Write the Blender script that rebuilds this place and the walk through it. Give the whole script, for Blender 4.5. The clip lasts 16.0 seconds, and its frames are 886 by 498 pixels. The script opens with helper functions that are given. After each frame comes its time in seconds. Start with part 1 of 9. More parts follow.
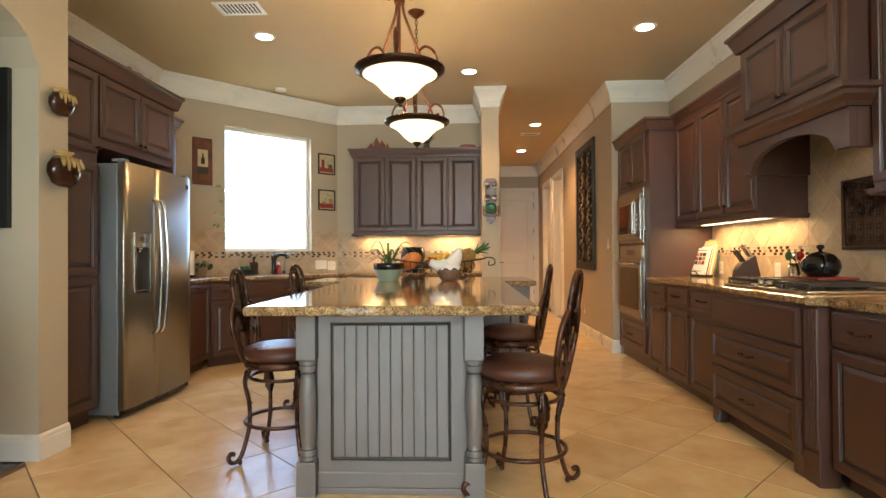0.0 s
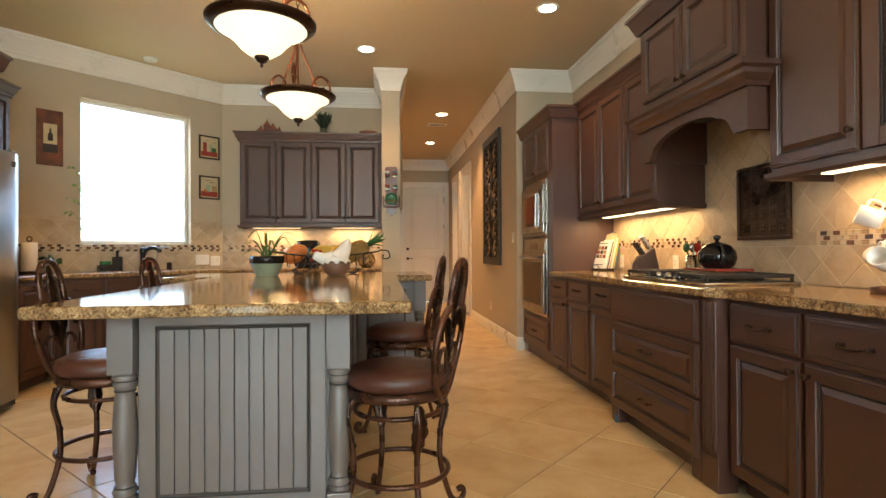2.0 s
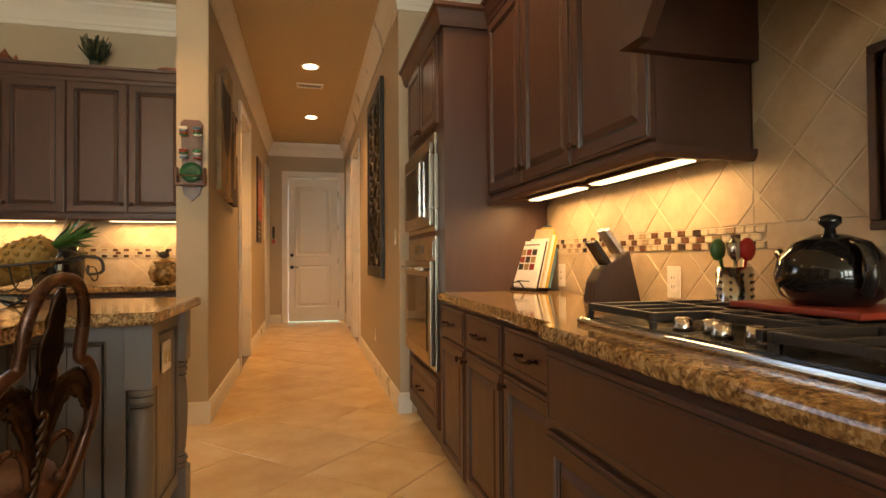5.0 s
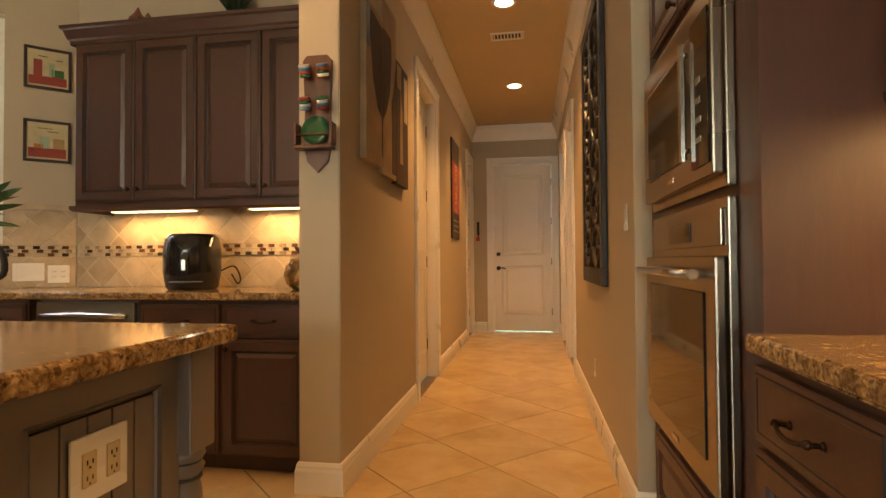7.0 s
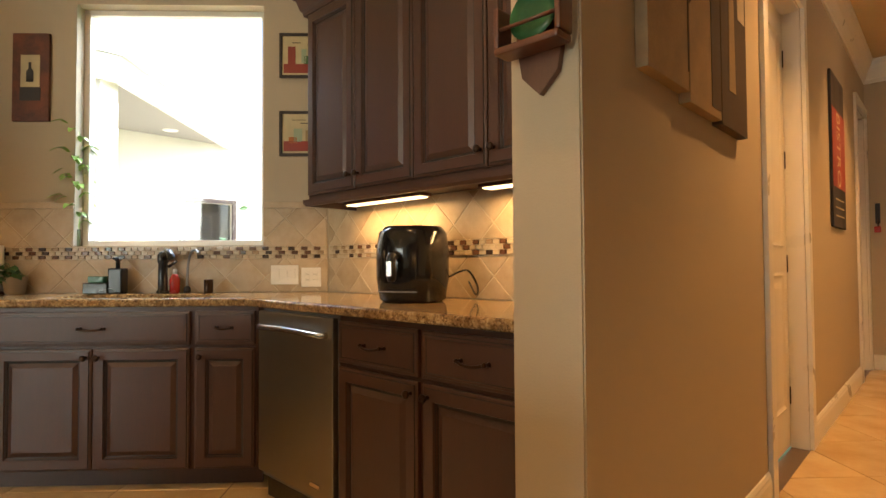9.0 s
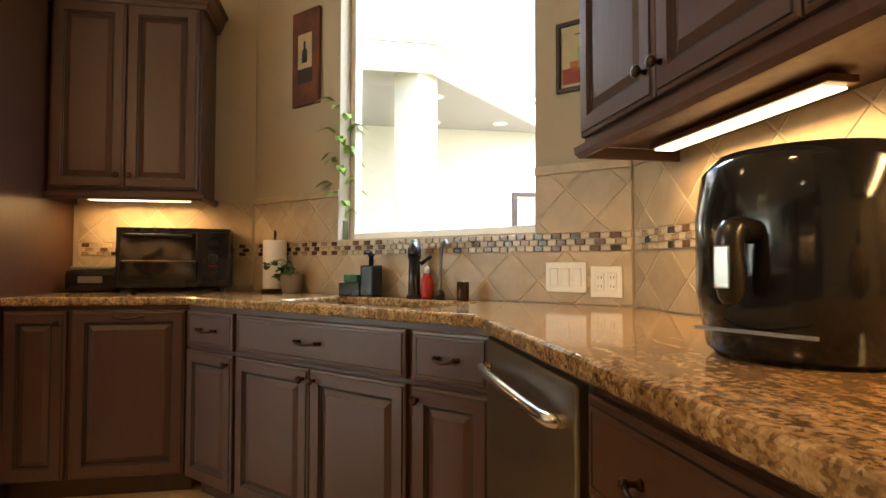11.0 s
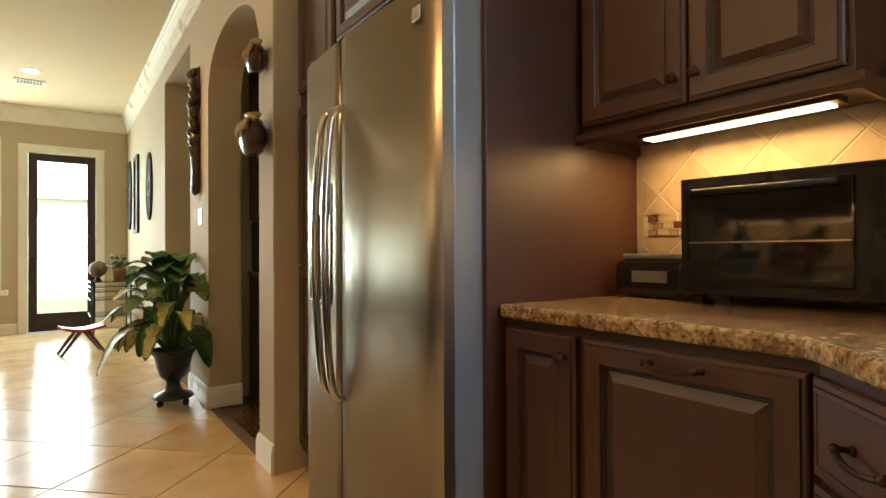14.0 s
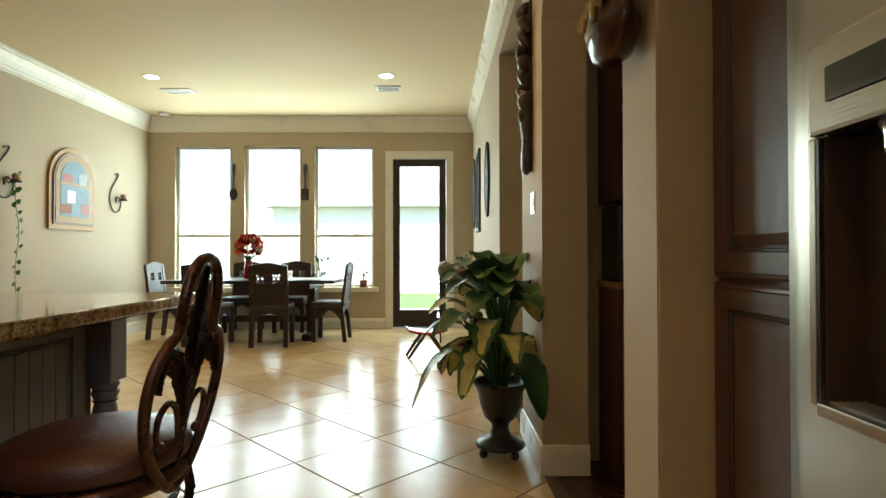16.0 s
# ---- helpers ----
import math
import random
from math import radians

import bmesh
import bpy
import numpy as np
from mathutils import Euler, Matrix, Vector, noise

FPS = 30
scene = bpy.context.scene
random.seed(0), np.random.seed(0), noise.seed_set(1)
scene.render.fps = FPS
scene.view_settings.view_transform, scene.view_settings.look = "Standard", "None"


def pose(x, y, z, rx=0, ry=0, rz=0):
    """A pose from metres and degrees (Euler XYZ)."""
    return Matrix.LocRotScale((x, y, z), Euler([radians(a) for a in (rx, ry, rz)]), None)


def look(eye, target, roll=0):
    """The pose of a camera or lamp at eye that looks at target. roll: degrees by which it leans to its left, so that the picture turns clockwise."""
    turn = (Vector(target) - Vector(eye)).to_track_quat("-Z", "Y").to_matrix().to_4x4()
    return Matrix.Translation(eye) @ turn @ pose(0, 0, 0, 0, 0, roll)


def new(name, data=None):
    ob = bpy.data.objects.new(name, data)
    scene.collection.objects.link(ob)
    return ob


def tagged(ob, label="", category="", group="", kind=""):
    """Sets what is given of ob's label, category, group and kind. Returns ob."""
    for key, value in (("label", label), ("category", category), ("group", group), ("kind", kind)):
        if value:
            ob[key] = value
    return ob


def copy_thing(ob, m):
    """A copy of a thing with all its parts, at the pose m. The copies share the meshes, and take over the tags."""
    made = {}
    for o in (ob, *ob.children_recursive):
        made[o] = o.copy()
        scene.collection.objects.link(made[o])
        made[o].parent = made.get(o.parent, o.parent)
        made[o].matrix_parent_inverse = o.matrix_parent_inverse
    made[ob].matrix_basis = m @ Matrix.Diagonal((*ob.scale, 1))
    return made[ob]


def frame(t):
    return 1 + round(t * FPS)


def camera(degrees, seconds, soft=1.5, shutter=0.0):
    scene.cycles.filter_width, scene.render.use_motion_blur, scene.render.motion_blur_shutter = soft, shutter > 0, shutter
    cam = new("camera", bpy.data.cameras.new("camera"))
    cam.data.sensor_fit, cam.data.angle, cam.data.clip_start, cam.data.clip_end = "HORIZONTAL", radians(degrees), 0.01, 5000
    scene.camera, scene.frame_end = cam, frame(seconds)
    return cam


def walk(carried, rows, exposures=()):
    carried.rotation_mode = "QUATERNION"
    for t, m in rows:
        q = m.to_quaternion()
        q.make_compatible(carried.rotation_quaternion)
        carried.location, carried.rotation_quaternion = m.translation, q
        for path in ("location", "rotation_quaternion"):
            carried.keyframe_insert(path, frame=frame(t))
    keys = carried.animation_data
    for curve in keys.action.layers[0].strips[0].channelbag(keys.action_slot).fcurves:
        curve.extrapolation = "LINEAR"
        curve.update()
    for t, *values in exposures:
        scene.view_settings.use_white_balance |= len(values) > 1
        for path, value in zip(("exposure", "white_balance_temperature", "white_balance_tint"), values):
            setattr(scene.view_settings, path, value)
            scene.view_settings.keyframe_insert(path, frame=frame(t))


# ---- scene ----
cam = camera(78.5, 16.0)
ROWS = [
    (0.0, 0.040, -0.139, 1.135, 1.93, 0.59, 0.38),
    (0.5, 0.092, -0.214, 1.132, 2.12, 0.52, 0.38),
    (1.0, 0.132, -0.190, 1.098, 1.05, 0.44, 0.35),
    (1.5, 0.185, -0.001, 1.098, -2.69, 0.31, 0.27),
    (2.0, 0.256, 0.267, 1.089, -6.72, 0.32, 0.30),
    (2.5, 0.398, 0.578, 1.106, -10.20, 0.39, 0.49),
    (3.0, 0.552, 0.919, 1.098, -13.13, 0.67, 0.42),
    (3.5, 0.731, 1.263, 1.090, -15.69, 0.99, 0.39),
    (6.0, 1.281, 3.073, 1.092, -8.00, 1.07, 0.41),
    (6.5, 1.325, 3.466, 1.075, -0.25, 1.17, 0.45),
    (7.0, 1.359, 3.850, 1.068, 9.22, 1.24, 0.41),
    (7.5, 1.361, 4.213, 1.077, 17.19, 1.37, 0.36),
    (8.0, 1.337, 4.564, 1.082, 26.40, 1.56, 0.29),
    (8.5, 1.257, 4.863, 1.068, 35.63, 1.67, 0.33),
    (9.0, 1.107, 5.113, 1.073, 43.21, 1.58, 0.35),
    (9.5, 0.907, 5.389, 1.072, 53.04, 1.62, 0.17),
    (12.0, -0.385, 6.140, 1.048, 99.20, 1.85, -0.10),
    (12.5, -0.690, 6.115, 1.048, 110.90, 1.65, -0.10),
    (13.0, -1.030, 6.048, 1.060, 125.20, 0.98, 0.00),
    (13.5, -1.288, 5.866, 1.061, 135.75, 0.42, 0.20),
    (14.0, -1.478, 5.646, 1.056, 144.60, 0.50, 0.30),
    (14.5, -1.638, 5.391, 1.062, 156.90, 0.76, 0.07),
    (15.0, -1.706, 5.098, 1.060, 167.81, 0.66, 0.10),
    (15.5, -1.768, 4.715, 1.058, 174.80, 0.66, 0.14),
    (16.0, -1.826, 4.285, 1.060, 179.60, 0.67, 0.10),
]
walk(cam, [(t, pose(x, y, z, 90 + pitch, roll, yaw)) for t, x, y, z, yaw, pitch, roll in ROWS],
     [(0.0, 2.9, 5500, 8), (2.4, 2.8, 5600, 8), (3.6, 2.6, 6550, 11), (7.0, 2.5, 6700, 12), (7.7, 2.6, 6250, 9), (9.5, 2.6, 6450, 10), (12.5, 2.75, 6250, 9), (13.6, 2.75, 6250, 7), (14.5, 2.5, 5950, 3), (15.0, 2.2, 5900, 2), (16.0, 2.1, 5900, 2)])

# ---- light ----
world = bpy.data.worlds.new("world")
scene.world = world
world.use_nodes = True
wn, wl = world.node_tree.nodes, world.node_tree.links
sky = wn.new("ShaderNodeTexSky")
sky.sky_type = "NISHITA"
sky.sun_disc = False
sky.sun_elevation = radians(50)
sky.sun_rotation = radians(47)
wl.new(sky.outputs[0], wn["Background"].inputs[0])
wn["Background"].inputs[1].default_value = 0.15

CEIL = 3.09
DIM = 0.165  # lamps against the bright day outside


def lamp(name, kind, m, energy, color, **more):
    data = bpy.data.lights.new(name, kind)
    data.energy, data.color = energy * (1.0 if kind == "SUN" else DIM), color
    for key, value in more.items():
        if key == "size":
            data.size = value
        elif key == "size_y":
            data.shape, data.size_y = "RECTANGLE", value
        elif key == "soft":
            data.shadow_soft_size = value
        elif key == "angle":
            data.angle = value
        elif key == "spot":
            data.spot_size, data.spot_blend = value, 0.8
    ob = new(name, data)
    ob.matrix_world = m
    return ob


WARM = (1.0, 0.50, 0.165)
DAY = (0.86, 0.94, 1.0)
lamp("sun", "SUN", look((5, 4.6, 8), (0, 0, 0)), 5.0, (1.0, 0.95, 0.88), angle=radians(0.5))
# daylight in the openings
lamp("sky_kitchen_window", "AREA", look((-2.95, 7.0, 3.3), (-1.3, 5.35, 0.9)), 150, DAY, size=1.5, size_y=0.9)
for wx in (1.63, 0.61, -0.435):
    lamp("sky_dining_window", "AREA", look((wx, -3.72, 1.7), (wx, 0, 1.3)), 68, (0.90, 1.0, 0.88), size=0.82, size_y=2.1)
lamp("sky_dining_door", "AREA", look((-1.54, -3.70, 1.4), (-1.54, 0, 1.2)), 38, (0.90, 1.0, 0.88), size=0.6, size_y=2.2)
# ceiling cans
CANS = [(-1.55, 1.40), (1.45, 1.40), (-1.70, 4.62), (1.64, 4.58), (0.14, 5.64), (1.17, 8.08), (1.19, 10.15), (1.43, -1.86), (-1.236, -1.82)]
for cx, cy in CANS:
    dining = cy < 0
    lamp("can_light", "SPOT", look((cx, cy, CEIL - 0.03), (cx, cy, 0)), 60 if dining else 180 if cy > 7 else 66, WARM, soft=0.06, spot=radians(108))
# under-cabinet strips: place, length, yaw
STRIPS = [(2.27, 4.66, 1.40, 0.5, 90), (2.27, 4.02, 1.40, 0.55, 90), (2.27, 2.2, 1.45, 0.6, 90),
          (-0.95, 6.88, 1.40, 0.55, 0), (-0.05, 6.88, 1.40, 0.5, 0), (-3.0, 4.88, 1.425, 0.5, 90)]
for lx, ly, lz, ln, lr in STRIPS:
    lamp("strip_light", "AREA", pose(lx, ly, lz - 0.03, 0, 0, lr), 5.0, (1.0, 0.56, 0.20), size=ln, size_y=0.04)
PENDANTS = [(-0.31, 3.0, 2.0), (-0.31, 4.2, 1.99)]
for px, py, pz in PENDANTS:
    lamp("pendant_bulb", "POINT", pose(px, py, pz + 0.2), 52, (1.0, 0.66, 0.32), soft=0.07)

# ---- materials ----


def nodes_of(name):
    m = bpy.data.materials.new(name)
    m.use_nodes = True
    nt = m.node_tree
    return m, nt, nt.nodes["Principled BSDF"]


def link(nt, a, b):
    nt.links.new(a, b)


def coords(nt, scale, generated=False):
    tc = nt.nodes.new("ShaderNodeTexCoord")
    mp = nt.nodes.new("ShaderNodeMapping")
    mp.inputs["Scale"].default_value = scale if isinstance(scale, tuple) else (scale,) * 3
    link(nt, tc.outputs["Object"], mp.inputs["Vector"])
    return mp.outputs[0]


def noise_tex(nt, vec, scale, detail=4, rough=0.55):
    n = nt.nodes.new("ShaderNodeTexNoise")
    n.inputs["Scale"].default_value, n.inputs["Detail"].default_value, n.inputs["Roughness"].default_value = scale, detail, rough
    link(nt, vec, n.inputs["Vector"])
    return n.outputs["Fac"]


def ramp(nt, fac, stops):
    r = nt.nodes.new("ShaderNodeValToRGB")
    e = r.color_ramp.elements
    e[0].position, e[0].color = stops[0][0], (*stops[0][1], 1)
    e[1].position, e[1].color = stops[-1][0], (*stops[-1][1], 1)
    for p, c in stops[1:-1]:
        x = e.new(p)
        x.color = (*c, 1)
    link(nt, fac, r.inputs[0])
    return r.outputs[0]


def mixc(nt, fac, a, b, mode="MIX"):
    x = nt.nodes.new("ShaderNodeMix")
    x.data_type, x.blend_type = "RGBA", mode
    if isinstance(fac, float):
        x.inputs["Factor"].default_value = fac
    else:
        link(nt, fac, x.inputs["Factor"])
    for sock, v in ((x.inputs["A"], a), (x.inputs["B"], b)):
        if isinstance(v, tuple):
            sock.default_value = (*v, 1)
        else:
            link(nt, v, sock)
    return x.outputs["Result"]


def bumped(nt, bsdf, fac, strength, dist=0.01):
    b = nt.nodes.new("ShaderNodeBump")
    b.inputs["Strength"].default_value, b.inputs["Distance"].default_value = strength, dist
    link(nt, fac, b.inputs["Height"])
    link(nt, b.outputs[0], bsdf.inputs["Normal"])


def scaled(c, k):
    return tuple(min(1.0, x * k) for x in c)


def paint(name, c, rough=0.6, metal=0.0, fine=120.0, broad=2.2, vary=0.12, bump=0.15, stretch=(1, 1, 1), coat=0.0, rough_vary=0.12):
    """A plain surface with grain at two sizes, uneven gloss and fine relief."""
    m, nt, b = nodes_of(name)
    v = coords(nt, stretch)
    f1, f2 = noise_tex(nt, v, fine, 3), noise_tex(nt, v, broad, 4)
    col = ramp(nt, f2, [(0.3, scaled(c, 1 - vary)), (0.7, scaled(c, 1 + vary))])
    col = mixc(nt, f1, col, mixc(nt, 0.5, col, scaled(c, 1 - vary * 1.5)))
    link(nt, col, b.inputs["Base Color"])
    r = ramp(nt, f2, [(0.3, (max(0.02, rough - rough_vary),) * 3), (0.7, (min(1, rough + rough_vary),) * 3)])
    link(nt, r, b.inputs["Roughness"])
    b.inputs["Metallic"].default_value = metal
    b.inputs["Coat Weight"].default_value = coat
    b.inputs["Coat Roughness"].default_value = 0.12
    if bump:
        bumped(nt, b, f1, bump, 0.004)
    return m


def wood(name, dark, light, rough=0.38, grain=(14, 14, 1.6), coat=0.15):
    m, nt, b = nodes_of(name)
    v = coords(nt, grain)
    n1 = noise_tex(nt, v, 3.0, 6, 0.65)
    n2 = noise_tex(nt, v, 22.0, 3, 0.6)
    big = noise_tex(nt, coords(nt, 1.0), 1.7, 3)
    col = ramp(nt, n1, [(0.3, dark), (0.7, light)])
    col = mixc(nt, n2, col, scaled(dark, 0.8))
    col = mixc(nt, big, col, mixc(nt, 0.35, col, light))
    link(nt, col, b.inputs["Base Color"])
    link(nt, ramp(nt, n1, [(0.2, (rough - 0.08,) * 3), (0.8, (rough + 0.1,) * 3)]), b.inputs["Roughness"])
    b.inputs["Coat Weight"].default_value, b.inputs["Coat Roughness"].default_value = coat, 0.25
    bumped(nt, b, n2, 0.12, 0.002)
    return m


def granite():
    m, nt, b = nodes_of("granite")
    v = coords(nt, (1, 1, 1))
    w = nt.nodes.new("ShaderNodeTexVoronoi")
    w.inputs["Scale"].default_value = 150
    link(nt, v, w.inputs["Vector"])
    n1 = noise_tex(nt, v, 62, 6, 0.7)
    n2 = noise_tex(nt, coords(nt, (1, 3.0, 1)), 13, 5, 0.6)
    base = ramp(nt, n1, [(0.30, (0.045, 0.028, 0.018)), (0.43, (0.23, 0.125, 0.05)), (0.55, (0.44, 0.28, 0.12)), (0.72, (0.62, 0.46, 0.24))])
    fleck = ramp(nt, w.outputs["Color"], [(0.25, (0.03, 0.02, 0.015)), (0.5, (0.38, 0.235, 0.10)), (0.8, (0.64, 0.49, 0.28))])
    col = mixc(nt, 0.42, base, fleck)
    vein = ramp(nt, n2, [(0.36, (0.25, 0.2, 0.16)), (0.6, (1.0, 1.0, 1.0))])
    link(nt, mixc(nt, 0.75, col, vein, "MULTIPLY"), b.inputs["Base Color"])
    link(nt, ramp(nt, n1, [(0.3, (0.05,) * 3), (0.8, (0.14,) * 3)]), b.inputs["Roughness"])
    return m


def tile_mat(name, dark, mid, light, rough, scale, vary=0.5):
    """Stone-look ceramic: cloudy, veined, each tile a little different."""
    m, nt, b = nodes_of(name)
    tc = nt.nodes.new("ShaderNodeTexCoord")
    info = nt.nodes.new("ShaderNodeObjectInfo")
    add = nt.nodes.new("ShaderNodeVectorMath")
    add.operation = "MULTIPLY_ADD"
    cmb = nt.nodes.new("ShaderNodeCombineXYZ")
    for k in range(3):
        link(nt, info.outputs["Random"], cmb.inputs[k])
    link(nt, cmb.outputs[0], add.inputs[0])
    add.inputs[1].default_value = (37, 53, 11)
    link(nt, tc.outputs["Object"], add.inputs[2])
    n1 = noise_tex(nt, add.outputs[0], scale, 6, 0.62)
    n2 = noise_tex(nt, add.outputs[0], scale * 11, 4, 0.6)
    col = ramp(nt, n1, [(0.30, dark), (0.52, mid), (0.74, light)])
    col = mixc(nt, n2, col, mixc(nt, 0.4, col, dark))
    hsv = nt.nodes.new("ShaderNodeHueSaturation")
    mr = nt.nodes.new("ShaderNodeMapRange")
    mr.inputs["To Min"].default_value, mr.inputs["To Max"].default_value = 1 - vary * 0.22, 1 + vary * 0.22
    link(nt, info.outputs["Random"], mr.inputs["Value"])
    link(nt, mr.outputs[0], hsv.inputs["Value"])
    link(nt, col, hsv.inputs["Color"])
    link(nt, hsv.outputs[0], b.inputs["Base Color"])
    link(nt, ramp(nt, n1, [(0.3, (rough * 0.8,) * 3), (0.75, (rough * 1.35,) * 3)]), b.inputs["Roughness"])
    bumped(nt, b, n2, 0.10, 0.002)
    return m


def emit(name, c, strength):
    m, nt, b = nodes_of(name)
    b.inputs["Base Color"].default_value = (*scaled(c, 0.8), 1)
    b.inputs["Emission Color"].default_value = (*c, 1)
    b.inputs["Emission Strength"].default_value = strength
    return m


def glass(name, c=(1, 1, 1), rough=0.0):
    m, nt, b = nodes_of(name)
    b.inputs["Base Color"].default_value = (*c, 1)
    b.inputs["Transmission Weight"].default_value = 1
    b.inputs["Roughness"].default_value = rough
    b.inputs["IOR"].default_value = 1.45
    return m


def pane_glass():
    m, nt, b = nodes_of("pane_glass")
    tr = nt.nodes.new("ShaderNodeBsdfTransparent")
    gl = nt.nodes.new("ShaderNodeBsdfGlossy")
    gl.inputs["Roughness"].default_value = 0.02
    mx = nt.nodes.new("ShaderNodeMixShader")
    mx.inputs[0].default_value = 0.05
    link(nt, tr.outputs[0], mx.inputs[1])
    link(nt, gl.outputs[0], mx.inputs[2])
    link(nt, mx.outputs[0], nt.nodes["Material Output"].inputs[0])
    return m


def leaf_mat(name, a, c, scale=9.0):
    m, nt, b = nodes_of(name)
    v = coords(nt, 1.0)
    geo = nt.nodes.new("ShaderNodeNewGeometry")
    n = noise_tex(nt, v, scale, 4)
    col = ramp(nt, n, [(0.38, a), (0.62, c)])
    col = mixc(nt, geo.outputs["Random Per Island"], col, mixc(nt, 0.4, col, scaled(a, 0.7)))
    link(nt, col, b.inputs["Base Color"])
    b.inputs["Roughness"].default_value = 0.38
    return m


WALL = paint("wall_paint", (0.47, 0.395, 0.285), 0.75, fine=170, broad=1.6, vary=0.05, bump=0.25)
CEILING = paint("ceiling_paint", (0.60, 0.48, 0.295), 0.8, fine=90, broad=1.3, vary=0.05, bump=0.35)
TRIM = paint("trim_white", (0.76, 0.73, 0.66), 0.35, fine=60, broad=3, vary=0.03, bump=0.03)
DOORW = paint("door_white", (0.74, 0.70, 0.62), 0.4, fine=50, broad=3, vary=0.03, bump=0.03)
CAB = wood("cabinet_stain", (0.052, 0.0198, 0.0108), (0.086, 0.0340, 0.0192), 0.42, coat=0.08)
CAB.node_tree.nodes["Principled BSDF"].inputs["Specular IOR Level"].default_value = 0.6
GLAZE = paint("dark_glaze", (0.016, 0.012, 0.010), 0.5, fine=40, vary=0.2, bump=0)
ISL = paint("island_stain", (0.152, 0.130, 0.117), 0.48, fine=60, broad=4, vary=0.10, bump=0.05, coat=0.2)
ISL.node_tree.nodes["Principled BSDF"].inputs["Specular IOR Level"].default_value = 1.0
ISLG = paint("island_glaze", (0.055, 0.050, 0.046), 0.5, fine=40, vary=0.2, bump=0)
GRAN = granite()
FLOOR = tile_mat("floor_tile", (0.52, 0.355, 0.165), (0.62, 0.455, 0.235), (0.69, 0.54, 0.315), 0.20, 3.2, 0.28)
GROUT = paint("grout", (0.15, 0.105, 0.07), 0.9, fine=200, vary=0.2, bump=0.4)
SPLASH = tile_mat("splash_tile", (0.36, 0.27, 0.165), (0.47, 0.37, 0.25), (0.56, 0.46, 0.33), 0.42, 7.0, 0.35)
SGROUT = paint("splash_grout", (0.56, 0.47, 0.34), 0.9, fine=200, vary=0.1, bump=0.3)
MOSA = [paint("mosaic_cream", (0.52, 0.43, 0.30), 0.3, vary=0.15), paint("mosaic_brown", (0.13, 0.06, 0.03), 0.25, vary=0.25),
        paint("mosaic_dark", (0.055, 0.035, 0.025), 0.2, vary=0.3), paint("mosaic_tan", (0.34, 0.24, 0.14), 0.3, vary=0.2)]
STEEL = paint("brushed_steel", (0.33, 0.30, 0.245), 0.36, 1.0, fine=300, broad=1.5, vary=0.05, bump=0.06, stretch=(1, 1, 0.02), rough_vary=0.04)
STEELH = paint("brushed_steel_flat", (0.29, 0.25, 0.205), 0.27, 1.0, fine=300, broad=1.5, vary=0.05, bump=0.05, stretch=(0.02, 0.02, 1), rough_vary=0.04)
CHROME = paint("polished_steel", (0.55, 0.53, 0.50), 0.2, 1.0, vary=0.03, bump=0, rough_vary=0.03)
GREYSIDE = paint("appliance_grey", (0.23, 0.235, 0.24), 0.42, 0.3, fine=200, vary=0.05, bump=0.08)
BLACK = paint("black_plastic", (0.012, 0.012, 0.013), 0.25, vary=0.2, bump=0.05)
BLACKM = paint("black_iron", (0.02, 0.018, 0.017), 0.5, 0.2, vary=0.25, bump=0.2)
DARKGL = paint("dark_glass", (0.012, 0.011, 0.010), 0.05, vary=0.1, bump=0, rough_vary=0.02)
BRONZE = paint("oiled_bronze", (0.055, 0.030, 0.018), 0.32, 0.85, fine=90, broad=9, vary=0.3, bump=0.1)
STOOLM = paint("stool_bronze", (0.085, 0.035, 0.018), 0.30, 0.55, fine=70, broad=8, vary=0.35, bump=0.12)
LEATHER = paint("brown_leather", (0.085, 0.030, 0.018), 0.36, fine=160, broad=6, vary=0.3, bump=0.5)
COPPER = paint("pendant_copper", (0.21, 0.075, 0.03), 0.34, 0.8, fine=60, broad=8, vary=0.35, bump=0.15)
SHADE = emit("lit_glass", (1.0, 0.72, 0.36), 0.27)
LIT = emit("lit_can", (1.0, 0.84, 0.58), 5.0)
STRIPLIT = emit("lit_strip", (1.0, 0.70, 0.32), 0.9)
PANE = pane_glass()
TERRA = paint("terracotta", (0.27, 0.085, 0.04), 0.7, fine=80, broad=6, vary=0.2, bump=0.3)
POTG = paint("dark_pottery", (0.05, 0.018, 0.010), 0.14, fine=30, broad=5, vary=0.5, bump=0.05)
POTY = paint("glaze_drip", (0.45, 0.30, 0.10), 0.2, fine=30, broad=7, vary=0.3, bump=0.05)
DARKW = wood("dark_table_wood", (0.016, 0.008, 0.006), (0.038, 0.019, 0.013), 0.42, coat=0.0)
REDW = wood("red_wood", (0.085, 0.028, 0.014), (0.15, 0.055, 0.028), 0.35)
LEAF = leaf_mat("leaf_green", (0.025, 0.085, 0.018), (0.05, 0.14, 0.03))
BAMB = leaf_mat("bamboo_green", (0.16, 0.32, 0.04), (0.30, 0.44, 0.09))
WHITE = paint("white_ceramic", (0.78, 0.76, 0.72), 0.25, vary=0.04, bump=0.03)
PAPER = paint("white_paper", (0.80, 0.78, 0.74), 0.85, fine=90, vary=0.04, bump=0.4)
RED = paint("red_glaze", (0.40, 0.020, 0.015), 0.25, vary=0.15, bump=0.03)
ORANGE = paint("orange_petal", (0.70, 0.16, 0.02), 0.6, vary=0.25)
YELLOW = paint("banana_yellow", (0.62, 0.40, 0.05), 0.5, broad=8, vary=0.2)
